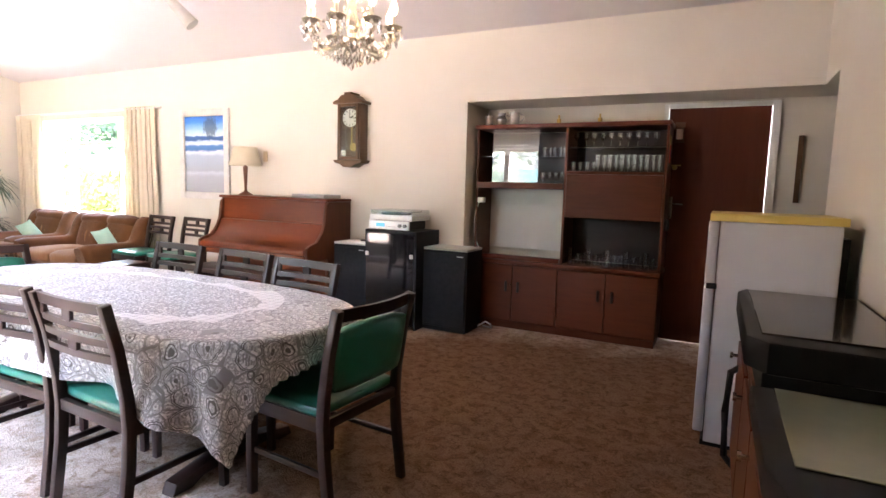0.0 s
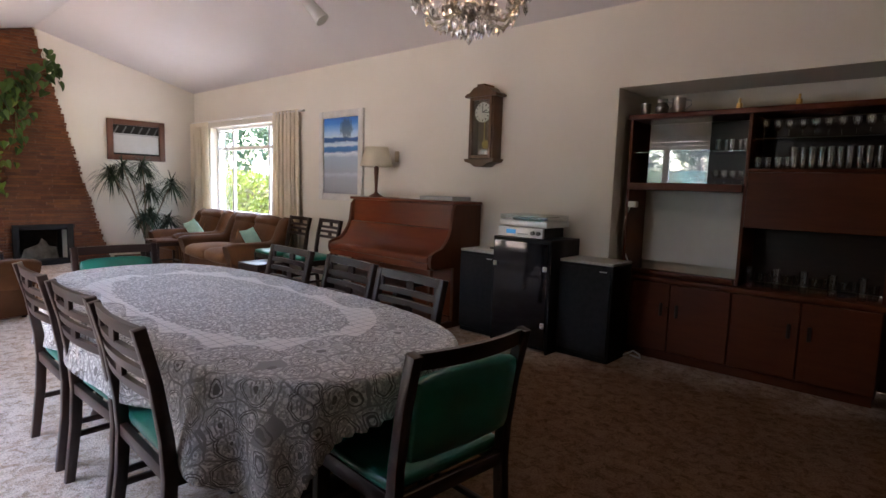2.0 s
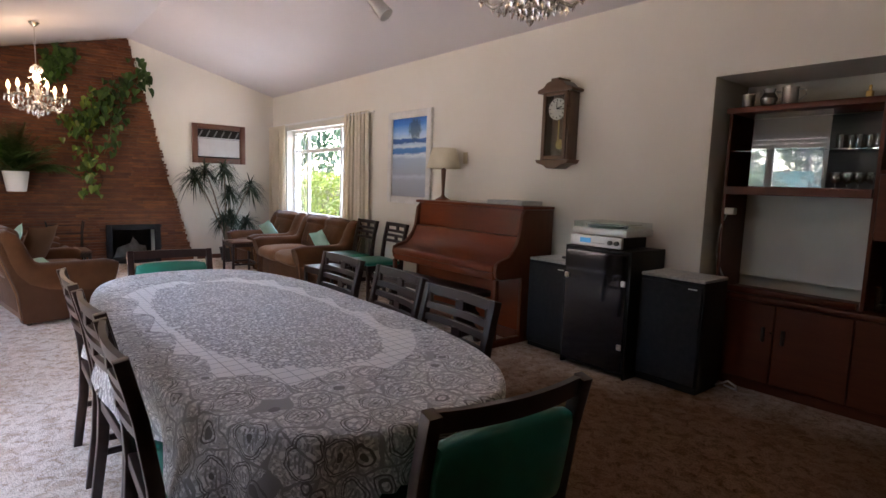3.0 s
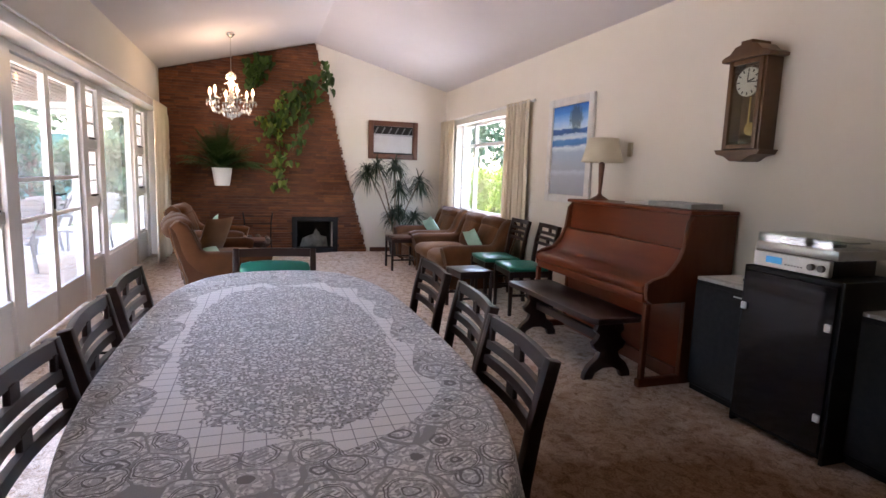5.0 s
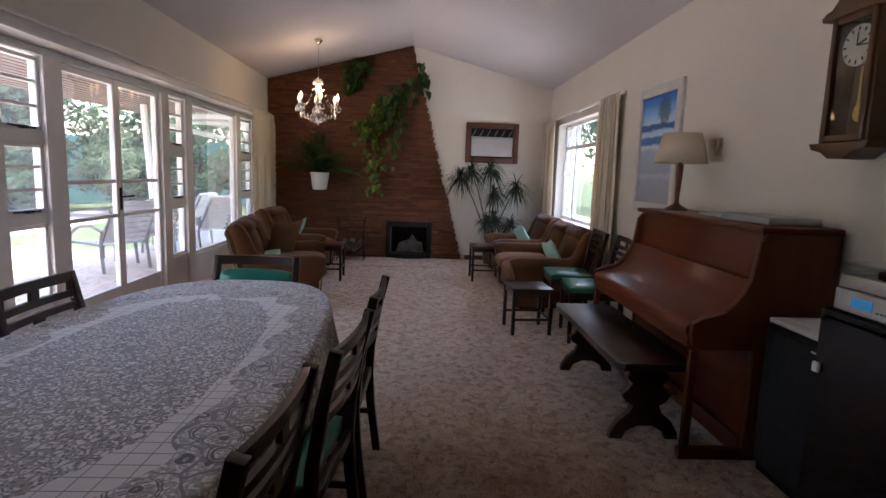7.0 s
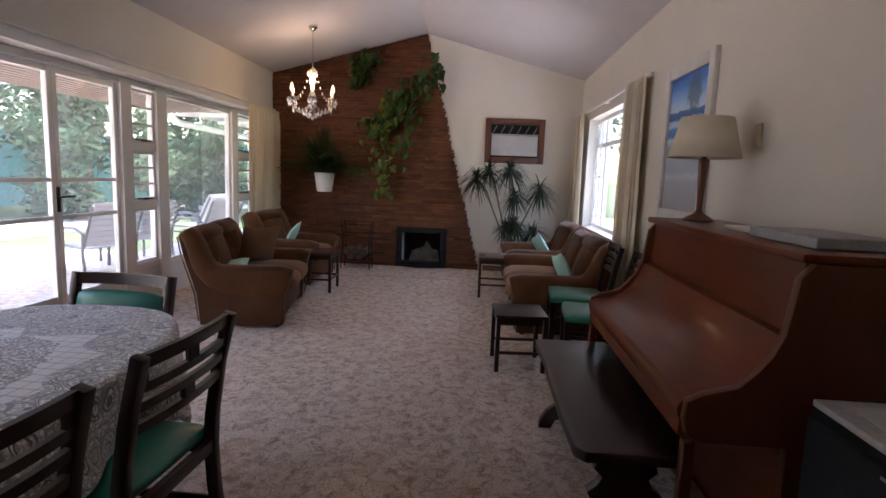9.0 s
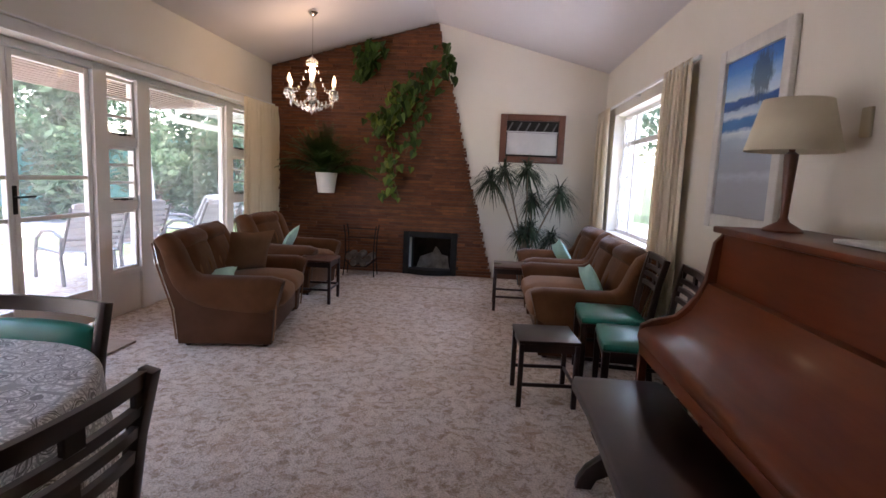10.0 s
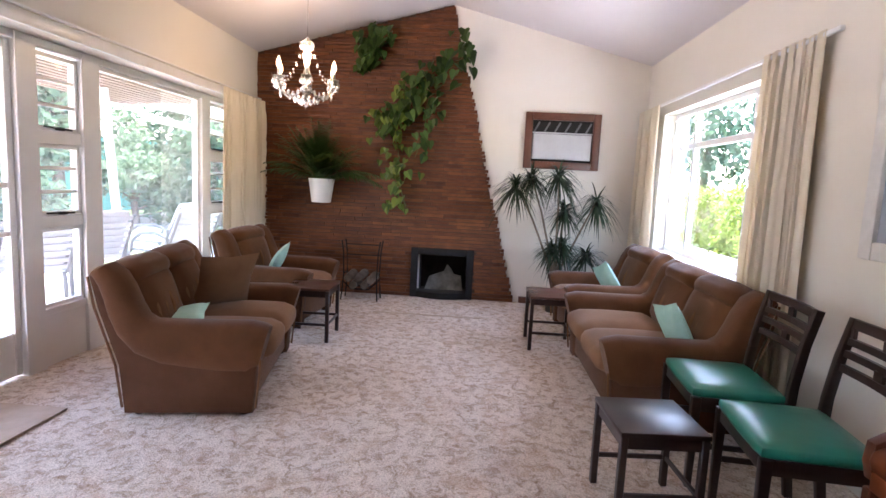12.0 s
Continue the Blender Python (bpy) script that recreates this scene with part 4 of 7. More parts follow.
# ---- upholstery ----
def armseat(name, label, cat, seats, at, turn, group="", sw=0.575):
    """A velour sofa: faces +y; flared sweeping arms, leaning rolled back."""
    s = thing(name, label, cat, at, turn, group)
    w = seats * sw
    hw = w / 2
    aw = 0.17
    bm = NB()
    box(bm, -hw - aw + 0.05, hw + aw - 0.05, -0.34, 0.34, 0.045, 0.30, 0.025, 3)
    part("base", bm, M["velvet"], s)
    for sx in (-1, 1):
        for yy in (-0.28, 0.3):
            part("foot", rod(NB(), (sx * (hw + 0.08), yy, 0), (sx * (hw + 0.08), yy, 0.05), 0.022, 0.026), M["dark"], s)
        x0, x1 = sorted((sx * (hw + 0.01), sx * (hw + aw - 0.02)))
        bm = NB()
        prism(bm, [(0.355, 0.025), (0.375, 0.30), (0.10, 0.36), (-0.20, 0.46), (-0.36, 0.64), (-0.47, 0.80), (-0.50, 0.80), (-0.46, 0.62), (-0.36, 0.30), (-0.335, 0.025)], "x", x0, x1, 0.012)
        part("side_panel", bm, M["velvet_dark"], s)
        bm = NB()
        xo = sx * (hw + aw - 0.025)
        tube(bm, [(xo, 0.372, 0.06), (xo, 0.392, 0.26), (xo, 0.395, 0.34)], 0.007, 6)
        part("piping", bm, M["velvet_tan"], s, "tan corded piping")
        bm = NB()
        tube(bm, [(xo, -0.345, 0.06), (xo, -0.375, 0.30), (xo, -0.475, 0.62), (xo, -0.505, 0.79)], 0.007, 6)
        part("piping", bm, M["velvet_tan"], s, "tan corded piping")
        # the padded arm runs level, then sweeps up into the wing of the back
        x0, x1 = sorted((sx * (hw - 0.01), sx * (hw + aw + 0.01)))
        path = [(0.385, 0.42, 0.115, 0.15), (0.33, 0.435, 0.115, 0.19), (0.18, 0.437, 0.112, 0.19), (0.02, 0.438, 0.11, 0.17), (-0.12, 0.442, 0.108, 0.15), (-0.22, 0.47, 0.09, 0.13),
                (-0.285, 0.53, 0.075, 0.11), (-0.325, 0.61, 0.072, 0.10), (-0.36, 0.70, 0.072, 0.085), (-0.40, 0.775, 0.07, 0.07), (-0.45, 0.825, 0.05, 0.05)]
        bm = NB()
        rings = []
        n = 20
        for k, (py, pz, ru, rd) in enumerate(path):
            p0, p1 = path[max(0, k - 1)], path[min(len(path) - 1, k + 1)]
            t = Vector((0, p1[0] - p0[0], p1[1] - p0[1])).normalized()
            up = Vector((0, t.z, -t.y))
            ring = []
            for q in range(n):
                a = 2 * math.pi * q / n
                cx, cu = math.cos(a), math.sin(a)
                ex = (x1 - x0) / 2 * math.copysign(abs(cx) ** 0.55, cx) * (1 - 0.12 * max(0.0, -cu))
                eu = (ru if cu > 0 else rd) * math.copysign(abs(cu) ** 0.7, cu)
                ring.append(bm.verts.new(Vector(((x0 + x1) / 2 + ex, py, pz)) + up * eu))
            rings.append(ring)
        caps = []
        for ring, d in ((rings[0], 0.03), (rings[-1], -0.02)):
            c = sum((v.co for v in ring), Vector()) / n
            caps.append([bm.verts.new(c + (v.co - c) * 0.88 + Vector((0, d, 0))) for v in ring])
        allr = [caps[0]] + rings + [caps[1]]
        for a, c in zip(allr, allr[1:]):
            for q in range(n):
                bm.faces.new((a[q], a[(q + 1) % n], c[(q + 1) % n], c[q]))
        bm.faces.new(allr[0])
        bm.faces.new(allr[-1][::-1])
        bmesh.ops.recalc_face_normals(bm, faces=bm.faces)
        part("arm", bm, M["velvet"], s)
    for k in range(seats):
        a = -hw + k * sw
        bm = NB()
        cushion(bm, a + 0.004, a + sw - 0.004, -0.22, 0.43, 0.275, 0.435, 0.03, 7, 0.42)
        part("seat_cushion", bm, M["velvet_tan"], s, "tan velour seat cushion")
        tilt = Matrix.Translation((a + sw / 2, -0.33, 0.55)) @ Matrix.Rotation(radians(18), 4, "X")
        bm = NB()
        cushion(bm, -sw / 2 + 0.002, sw / 2 - 0.002, -0.10, 0.10, -0.19, 0.25, 0.05, 7, 0.48, tilt)
        part("back_cushion", bm, M["velvet"], s)
        for r in range(5):
            bm = NB()
            xx = a + sw / 2 - 0.16 + r * 0.08
            tube(bm, [tilt @ Vector((xx - a - sw / 2, 0.095 + 0.02 * math.sin(3.1 * q) - 0.012 * abs(r - 2), -0.12 + 0.22 * q)) for q in (0, 0.25, 0.5, 0.75, 1)], [0.010, 0.02, 0.022, 0.02, 0.010], 8)
            part("back_rib", bm, M["velvet_tan"], s, "stitched tan velour rib")
        bm = NB()
        cushion(bm, -sw / 2, sw / 2, -0.15, 0.11, 0.155, 0.30, 0.03, 6, 0.48, tilt)
        part("head_roll", bm, M["velvet"], s)
    bm = NB()
    prism(bm, [(-0.335, 0.06), (-0.36, 0.30), (-0.50, 0.74), (-0.46, 0.76), (-0.27, 0.30), (-0.26, 0.06)], "x", -hw, hw, 0.01)
    part("back_panel", bm, M["velvet_dark"], s)
    return s


armseat("sofa", "brown velour two-seater sofa with its back to the glazing", "sofa", 2, (-6.95, 1.28, 0), 10, "brown lounge suite", 0.475)
armseat("armchair", "brown velour armchair beside the brick chimney wall", "armchair", 1, (-8.66, 1.08, 0), -4, "brown lounge suite")
armseat("sofa", "brown velour two-seater sofa under the window", "sofa", 2, (-7.31, 4.15, 0), 180, "brown lounge suite")
armseat("armchair", "brown velour armchair in the corner by the window", "armchair", 1, (-8.72, 4.18, 0), 184, "brown lounge suite")


def scatter_cushion(at, rx, ry, rz, size, label, material):
    bm = NB()
    n = 10
    for side in (1, -1):
        g = []
        for i in range(n + 1):
            row = []
            for j in range(n + 1):
                u, w = 2 * i / n - 1, 2 * j / n - 1
                h = side * 0.30 * (max(0, 1 - u ** 2) * max(0, 1 - w ** 2)) ** 0.45
                k = 1 - 0.10 * (1 - abs(u)) * abs(w) ** 2 - 0.0
                kk = 1 - 0.10 * (1 - abs(w)) * abs(u) ** 2
                row.append(bm.verts.new((u * size / 2 * kk, w * size / 2 * k, h * size / 2)))
            g.append(row)
        for i in range(n):
            for j in range(n):
                q = (g[i][j], g[i + 1][j], g[i + 1][j + 1], g[i][j + 1])
                bm.faces.new(q if side > 0 else q[::-1])
    bmesh.ops.remove_doubles(bm, verts=bm.verts, dist=0.0005)
    ob = tagged(part("cushion", bm, material), label, "cushion", "scatter cushions")
    ob.matrix_basis = pose(*at, rx, ry, rz)
    return ob


scatter_cushion((-6.93, 4.22, 0.56), 66, 14, 188, 0.31, "mint green scatter cushion leaning on the sofa back", M["mint"])
scatter_cushion((-8.62, 4.20, 0.56), 62, 20, 190, 0.32, "mint green scatter cushion on the armchair", M["mint"])
scatter_cushion((-6.70, 1.16, 0.475), 14, 10, 20, 0.30, "mint green scatter cushion tucked beside the sofa arm", M["mint"])
scatter_cushion((-8.56, 1.07, 0.56), 60, 20, -4, 0.32, "mint green scatter cushion on the armchair", M["mint"])
scatter_cushion((-7.16, 1.22, 0.63), 66, 0, -38, 0.42, "brown velour loose cushion on the sofa", M["velvet_tan"])


# ---- small tables ----
def side_table(at, w, d, h, label, turn=0.0, bar_z=0.14):
    t = thing("side_table", label, "side table", at, turn, "side tables")
    bm = NB()
    box(bm, -w / 2, w / 2, -d / 2, d / 2, h - 0.022, h, 0.004)
    part("tabletop", bm, M["dark"] if "dark" in label else M["table_wood"], t)
    bm = NB()
    for s in (-1, 1):
        box(bm, -w / 2 + 0.02, w / 2 - 0.02, s * (d / 2 - 0.022) - 0.008, s * (d / 2 - 0.022) + 0.008, h - 0.075, h - 0.023)
        box(bm, s * (w / 2 - 0.022) - 0.008, s * (w / 2 - 0.022) + 0.008, -d / 2 + 0.03, d / 2 - 0.03, h - 0.075, h - 0.023)
    part("apron", bm, M["dark"], t)
    for sx in (-1, 1):
        for sy in (-1, 1):
            x, y = sx * (w / 2 - 0.018), sy * (d / 2 - 0.018)
            part("leg", box(NB(), x - 0.015, x + 0.015, y - 0.015, y + 0.015, 0, h - 0.023, 0.003, 1), M["dark"], t)
        part("stretcher", box(NB(), sx * (w / 2 - 0.018) - 0.008, sx * (w / 2 - 0.018) + 0.008, -d / 2 + 0.03, d / 2 - 0.03, bar_z, bar_z + 0.022, 0.003, 1), M["dark"], t)
    part("stretcher", box(NB(), -w / 2 + 0.03, w / 2 - 0.03, d / 2 - 0.026, d / 2 - 0.01, bar_z, bar_z + 0.022, 0.003, 1), M["dark"], t)
    return t


side_table((-5.84, 3.75, 0), 0.38, 0.37, 0.42, "small dark polished wooden side table by the spare chairs", 4, 0.13)
side_table((-8.27, 3.64, 0), 0.44, 0.40, 0.47, "small brown wooden side table by the sofa", 0)
side_table((-8.07, 1.57, 0), 0.42, 0.38, 0.46, "small brown wooden side table between sofa and armchair", 2)

# ---- piano ----
PX0, PX1 = -5.06, -3.56
piano = thing("upright_piano", "polished red-brown upright piano with its lid closed", "piano", at=((PX0 + PX1) / 2, 4.46, 0))
hw = (PX1 - PX0) / 2
for s in (-1, 1):
    bm = NB()
    pts = [(-0.04, 0.0), (0.34, 0.0), (0.34, 1.165), (-0.02, 1.165), (-0.06, 1.12), (-0.085, 0.94), (-0.115, 0.87), (-0.155, 0.815), (-0.205, 0.765), (-0.31, 0.736), (-0.355, 0.71), (-0.362, 0.65), (-0.35, 0.60), (-0.31, 0.575), (-0.04, 0.575)]
    prism(bm, pts, "x", s * hw - 0.02, s * hw + 0.02, 0.008)
    part("side_panel", bm, M["piano_side"], piano, "darker wooden side panel")
    bm = NB()
    bar(bm, (s * (hw - 0.005), -0.335, 0.0), (s * (hw - 0.005), -0.335, 0.575), 0.035, 0.04, 0.005, (0, 1, 0))
    part("leg", bm, M["piano_side"], piano)
    bm = NB()
    box(bm, s * (hw - 0.005) - 0.025, s * (hw - 0.005) + 0.025, -0.37, -0.03, 0.0, 0.06, 0.01)
    part("toe_block", bm, M["piano_side"], piano)
bm = NB()
prism(bm, [(-0.05, 0.80), (-0.03, 1.165), (0.0, 1.165), (0.0, 0.80)], "x", -hw + 0.022, hw - 0.022, 0.006)
part("upper_panel", bm, M["piano"], piano)
bm = NB()
prism(bm, [(-0.365, 0.64), (-0.373, 0.67), (-0.365, 0.692), (-0.34, 0.706), (-0.25, 0.724), (-0.19, 0.752), (-0.14, 0.80), (-0.105, 0.862), (-0.08, 0.93), (-0.048, 0.935), (-0.05, 0.655)], "x", -hw + 0.022, hw - 0.022, 0.008)
part("fallboard", bm, M["piano"], piano)
part("key_slip", box(NB(), -hw + 0.022, hw - 0.022, -0.362, -0.05, 0.576, 0.636, 0.008), M["piano"], piano)
part("lower_panel", box(NB(), -hw + 0.022, hw - 0.022, -0.03, 0.0, 0.10, 0.58, 0.006), M["piano"], piano)
part("bottom_rail", box(NB(), -hw + 0.022, hw - 0.022, -0.045, 0.01, 0.0, 0.10, 0.006), M["piano_side"], piano)
part("back", box(NB(), -hw + 0.022, hw - 0.022, 0.30, 0.335, 0.02, 1.16), M["piano_side"], piano)
part("lid", box(NB(), -hw - 0.022, hw + 0.022, -0.065, 0.35, 1.166, 1.195, 0.008), M["piano"], piano)
bm = NB()
for x in (-0.06, 0.06):
    box(bm, x - 0.018, x + 0.018, -0.11, -0.03, 0.05, 0.065, 0.005)
part("pedal", bm, M["brass"], piano, "worn brass pedals")

bench = thing("piano_bench", "dark wooden trestle bench with scalloped ends", "bench", at=(-4.32, 4.0, 0))
bm = NB()
prism(bm, [(-0.67, -0.20), (-0.60, -0.22), (-0.3, -0.205), (0.3, -0.215), (0.62, -0.205), (0.66, -0.17), (0.655, 0.17), (0.62, 0.205), (0.2, 0.215), (-0.3, 0.205), (-0.62, 0.215), (-0.67, 0.18)], "z", 0.415, 0.46, 0.01)
part("top", bm, M["dark"], bench)
for x in (-0.50, 0.54):
    bm = NB()
    half = [(0.07, 0.414), (0.105, 0.38), (0.115, 0.345), (0.085, 0.315), (0.10, 0.285), (0.135, 0.255), (0.115, 0.215), (0.075, 0.19), (0.09, 0.15), (0.15, 0.10), (0.185, 0.04), (0.19, 0.0), (0.12, 0.0), (0.10, 0.045), (0.04, 0.075)]
    pts = [(a, b) for a, b in half] + [(-a, b) for a, b in half[::-1]]
    prism(bm, pts, "x", x - 0.025, x + 0.025, 0.006)
    part("trestle", bm, M["dark"], bench)
part("stretcher", box(NB(), -0.48, 0.52, -0.02, 0.02, 0.235, 0.30, 0.006), M["dark"], bench)

lampt = thing("table_lamp", "turned wooden table lamp with a cream cone shade on the piano", "lamp", at=(-4.88, 4.60, 1.196))
part("base", lathe(NB(), [(0.078, 0), (0.080, 0.008), (0.072, 0.014), (0.024, 0.042), (0.015, 0.06), (0.016, 0.11), (0.026, 0.29), (0.027, 0.325), (0.012, 0.335), (0.009, 0.45)]), M["lamp_wood"], lampt)
bm = NB()
sg = 40
lo = [bm.verts.new((0.182 * math.cos(2 * math.pi * k / sg), 0.182 * math.sin(2 * math.pi * k / sg), 0.335)) for k in range(sg)]
hi = [bm.verts.new((0.128 * math.cos(2 * math.pi * k / sg), 0.128 * math.sin(2 * math.pi * k / sg), 0.545)) for k in range(sg)]
for k in range(sg):
    bm.faces.new((lo[k], lo[(k + 1) % sg], hi[(k + 1) % sg], hi[k]))
shade = part("shade", bm, M["shade"], lampt, "cream cloth shade")
shade.modifiers.new("thick", "SOLIDIFY").thickness = 0.003
bm = NB()
for k in range(3):
    a = k * 2.094
    rod(bm, (0, 0, 0.45), (0.129 * math.cos(a), 0.129 * math.sin(a), 0.535), 0.002, seg=5)
part("shade_carrier", bm, M["brass"], lampt)

bm = NB()
box(bm, -4.45, -4.05, 4.55, 4.78, 1.197, 1.212, 0.002, 1)
tagged(part("sheet_music", bm, M["paper"]), "pale sheet music lying on the piano", "sheet music")
bm = NB()
box(bm, -4.10, -3.66, 4.50, 4.78, 1.197, 1.235, 0.004, 1)
tagged(part("music_book", bm, M["book"]), "grey music album lying on the piano", "book")

# thin plate added to paint a soft yellowish shade on the wall
shade_plate = thing("wall_socket", "thin plate painted as a soft yellowish shade above the piano", "wall fitting", at=(-4.79, YN, 1.65))
part("plate", box(NB(), -0.03, 0.03, -0.018, -0.001, -0.06, 0.06, 0.006), M["mark"], shade_plate)

# ---- picture ----
pic = thing("framed_picture", "seascape picture in a white washed wooden frame", "picture", at=(-5.81, YN, 1.12))
bm = NB()
W, H, fw = 0.44, 1.11, 0.085
box(bm, -W, -W + fw, -0.035, -0.002, 0, H, 0.006)
box(bm, W - fw, W, -0.035, -0.002, 0, H, 0.006)
box(bm, -W + fw, W - fw, -0.033, -0.002, 0, fw, 0.006)
box(bm, -W + fw, W - fw, -0.033, -0.002, H - fw, H, 0.006)
part("frame", bm, M["pic_frame"], pic)
cv = part("canvas", box(NB(), -W + fw, W - fw, -0.012, -0.004, fw - 0.085, H - 2 * fw), M["painting"], pic, "painted beach, surf and deep blue sky")
cv.location = (0, 0, fw)

# ---- wall clock ----
clock = thing("wall_clock", "walnut pendulum wall clock with ivory dial", "clock", at=(-3.50, YN, 1.53))
part("case_back", box(NB(), -0.128, 0.128, -0.02, -0.001, 0.08, 0.69, 0.004), M["clock_wood"], clock)
for s in (-1, 1):
    bm = NB()
    box(bm, s * 0.135 - 0.012, s * 0.135 + 0.012, -0.135, -0.001, 0.07, 0.67, 0.004)
    part("case_side", bm, M["clock_wood"], clock)
    bm = NB()
    box(bm, s * 0.115 - 0.016, s * 0.115 + 0.016, -0.15, -0.125, 0.08, 0.66, 0.004)
    part("door_stile", bm, M["clock_wood"], clock)
bm = NB()
prism(bm, [(-0.185, 0.65), (0.185, 0.65), (0.19, 0.67), (0.165, 0.685), (0.125, 0.695), (0.085, 0.735), (0.042, 0.745), (0.042, 0.765), (-0.042, 0.765), (-0.042, 0.745), (-0.085, 0.735), (-0.125, 0.695), (-0.165, 0.685), (-0.19, 0.67)], "y", -0.165, -0.001, 0.006)
part("pediment", bm, M["clock_wood"], clock)
bm = NB()
prism(bm, [(-0.185, 0.075), (-0.165, 0.045), (-0.10, 0.03), (-0.05, 0.0), (0.05, 0.0), (0.10, 0.03), (0.165, 0.045), (0.185, 0.075)], "y", -0.16, -0.001, 0.006)
part("pendant", bm, M["clock_wood"], clock)
for z0, z1 in ((0.62, 0.66), (0.08, 0.11)):
    part("door_rail", box(NB(), -0.10, 0.10, -0.148, -0.125, z0, z1, 0.003), M["clock_wood"], clock)
part("glazing", box(NB(), -0.099, 0.099, -0.138, -0.135, 0.11, 0.62), M["pane"], clock)
bm = NB()
rod(bm, (0, -0.10, 0.51), (0, -0.115, 0.51), 0.092, seg=40)
dial = part("dial", bm, M["dial"], clock, "ivory clock dial")
bm = NB()
for k in range(12):
    a = k * math.pi / 6
    bar(bm, (0.066 * math.sin(a), -0.118, 0.51 + 0.066 * math.cos(a)), (0.083 * math.sin(a), -0.118, 0.51 + 0.083 * math.cos(a)), 0.008, 0.003, 0.0, (0, 1, 0))
part("numeral", bm, M["iron"], dial, "dark hour marks")
bm = NB()
for a, ln, w in ((radians(72), 0.055, 0.009), (radians(95), 0.08, 0.006)):
    bar(bm, (0, -0.121, 0.51), (ln * math.sin(a), -0.121, 0.51 + ln * math.cos(a)), w, 0.003, 0.0, (0, 1, 0))
bar(bm, (0, -0.121, 0.51), (0.0, -0.121, 0.57), 0.006, 0.003, 0.0, (0, 1, 0))
part("clock_hand", bm, M["iron"], dial, "black clock hands")
bm = NB()
bar(bm, (0, -0.08, 0.42), (0, -0.08, 0.22), 0.012, 0.003, 0.0, (0, 1, 0))
rod(bm, (0.02, -0.075, 0.21), (0.02, -0.085, 0.21), 0.042, seg=24)
part("pendulum", bm, M["brass"], clock, "brass pendulum")

# ---- hi-fi ----
rack = thing("stereo_cabinet", "black stereo cabinet with a smoked glass door", "stereo cabinet", at=(-2.74, 4.56, 0))
for x in (-0.285, 0.265):
    part("side_panel", box(NB(), x, x + 0.02, -0.225, 0.23, 0.0, 0.93, 0.003, 1), M["black"], rack)
part("top", box(NB(), -0.265, 0.265, -0.225, 0.23, 0.905, 0.928, 0.003, 1), M["black"], rack)
part("bottom", box(NB(), -0.265, 0.265, -0.225, 0.23, 0.03, 0.05, 0.003, 1), M["black"], rack)
part("back_panel", box(NB(), -0.265, 0.265, 0.21, 0.228, 0.05, 0.905), M["black"], rack)
dr = part("door", box(NB(), -0.262, 0.262, -0.24, -0.232, 0.055, 0.90, 0.002, 1), M["black_glass"], rack, "black smoked glass door")
for x, z in ((-0.245, 0.70), (0.245, 0.70), (0.245, 0.24)):
    part("clip", box(NB(), x - 0.017, x + 0.017, -0.256, -0.241, z - 0.02, z + 0.02, 0.004, 1), M["pot_white"], dr, "white square glass clip")
amp = thing("amplifier", "silver hi-fi amplifier with a blue display", "amplifier", at=(-2.78, 4.52, 0.93))
part("case", box(NB(), -0.215, 0.215, -0.13, 0.18, 0.008, 0.085, 0.003, 1), M["black"], amp)
part("front_panel", box(NB(), -0.22, 0.22, -0.16, -0.131, 0.004, 0.088, 0.004, 1), M["silver"], amp)
part("display", box(NB(), -0.135, -0.04, -0.164, -0.161, 0.03, 0.065), M["lcd"], amp, "blue lit display")
for x in (0.13, 0.185):
    part("knob", rod(NB(), (x, -0.16, 0.045), (x, -0.178, 0.045), 0.017, seg=20), M["lounger_frame"], amp)
bm = NB()
for k in range(6):
    box(bm, -0.02 + k * 0.018, -0.01 + k * 0.018, -0.164, -0.161, 0.03, 0.036)
part("button", bm, M["lounger_frame"], amp)
for x in (-0.18, 0.18):
    part("foot", rod(NB(), (x, -0.1, 0), (x, -0.1, 0.008), 0.02), M["black"], amp)
tt = thing("turntable", "silver record player with a clear lid", "record player", at=(-2.765, 4.55, 1.016))
part("plinth", box(NB(), -0.235, 0.235, -0.18, 0.18, 0.006, 0.055, 0.006), M["silver"], tt)
part("platter", rod(NB(), (-0.04, 0, 0.055), (-0.04, 0, 0.075), 0.15, seg=40), M["black"], tt)
bm = NB()
tube(bm, [(0.17, 0.12, 0.085), (0.17, -0.05, 0.085), (0.10, -0.12, 0.08)], 0.005)
part("tonearm", bm, M["chrome"], tt)
bm = NB()
box(bm, -0.23, 0.23, -0.175, -0.172, 0.057, 0.10)
box(bm, -0.23, -0.227, -0.17, 0.17, 0.057, 0.10)
box(bm, 0.227, 0.23, -0.17, 0.17, 0.057, 0.10)
box(bm, -0.23, 0.23, -0.175, 0.175, 0.101, 0.104)
part("lid", bm, M["tumbler"], tt, "clear acrylic lid")


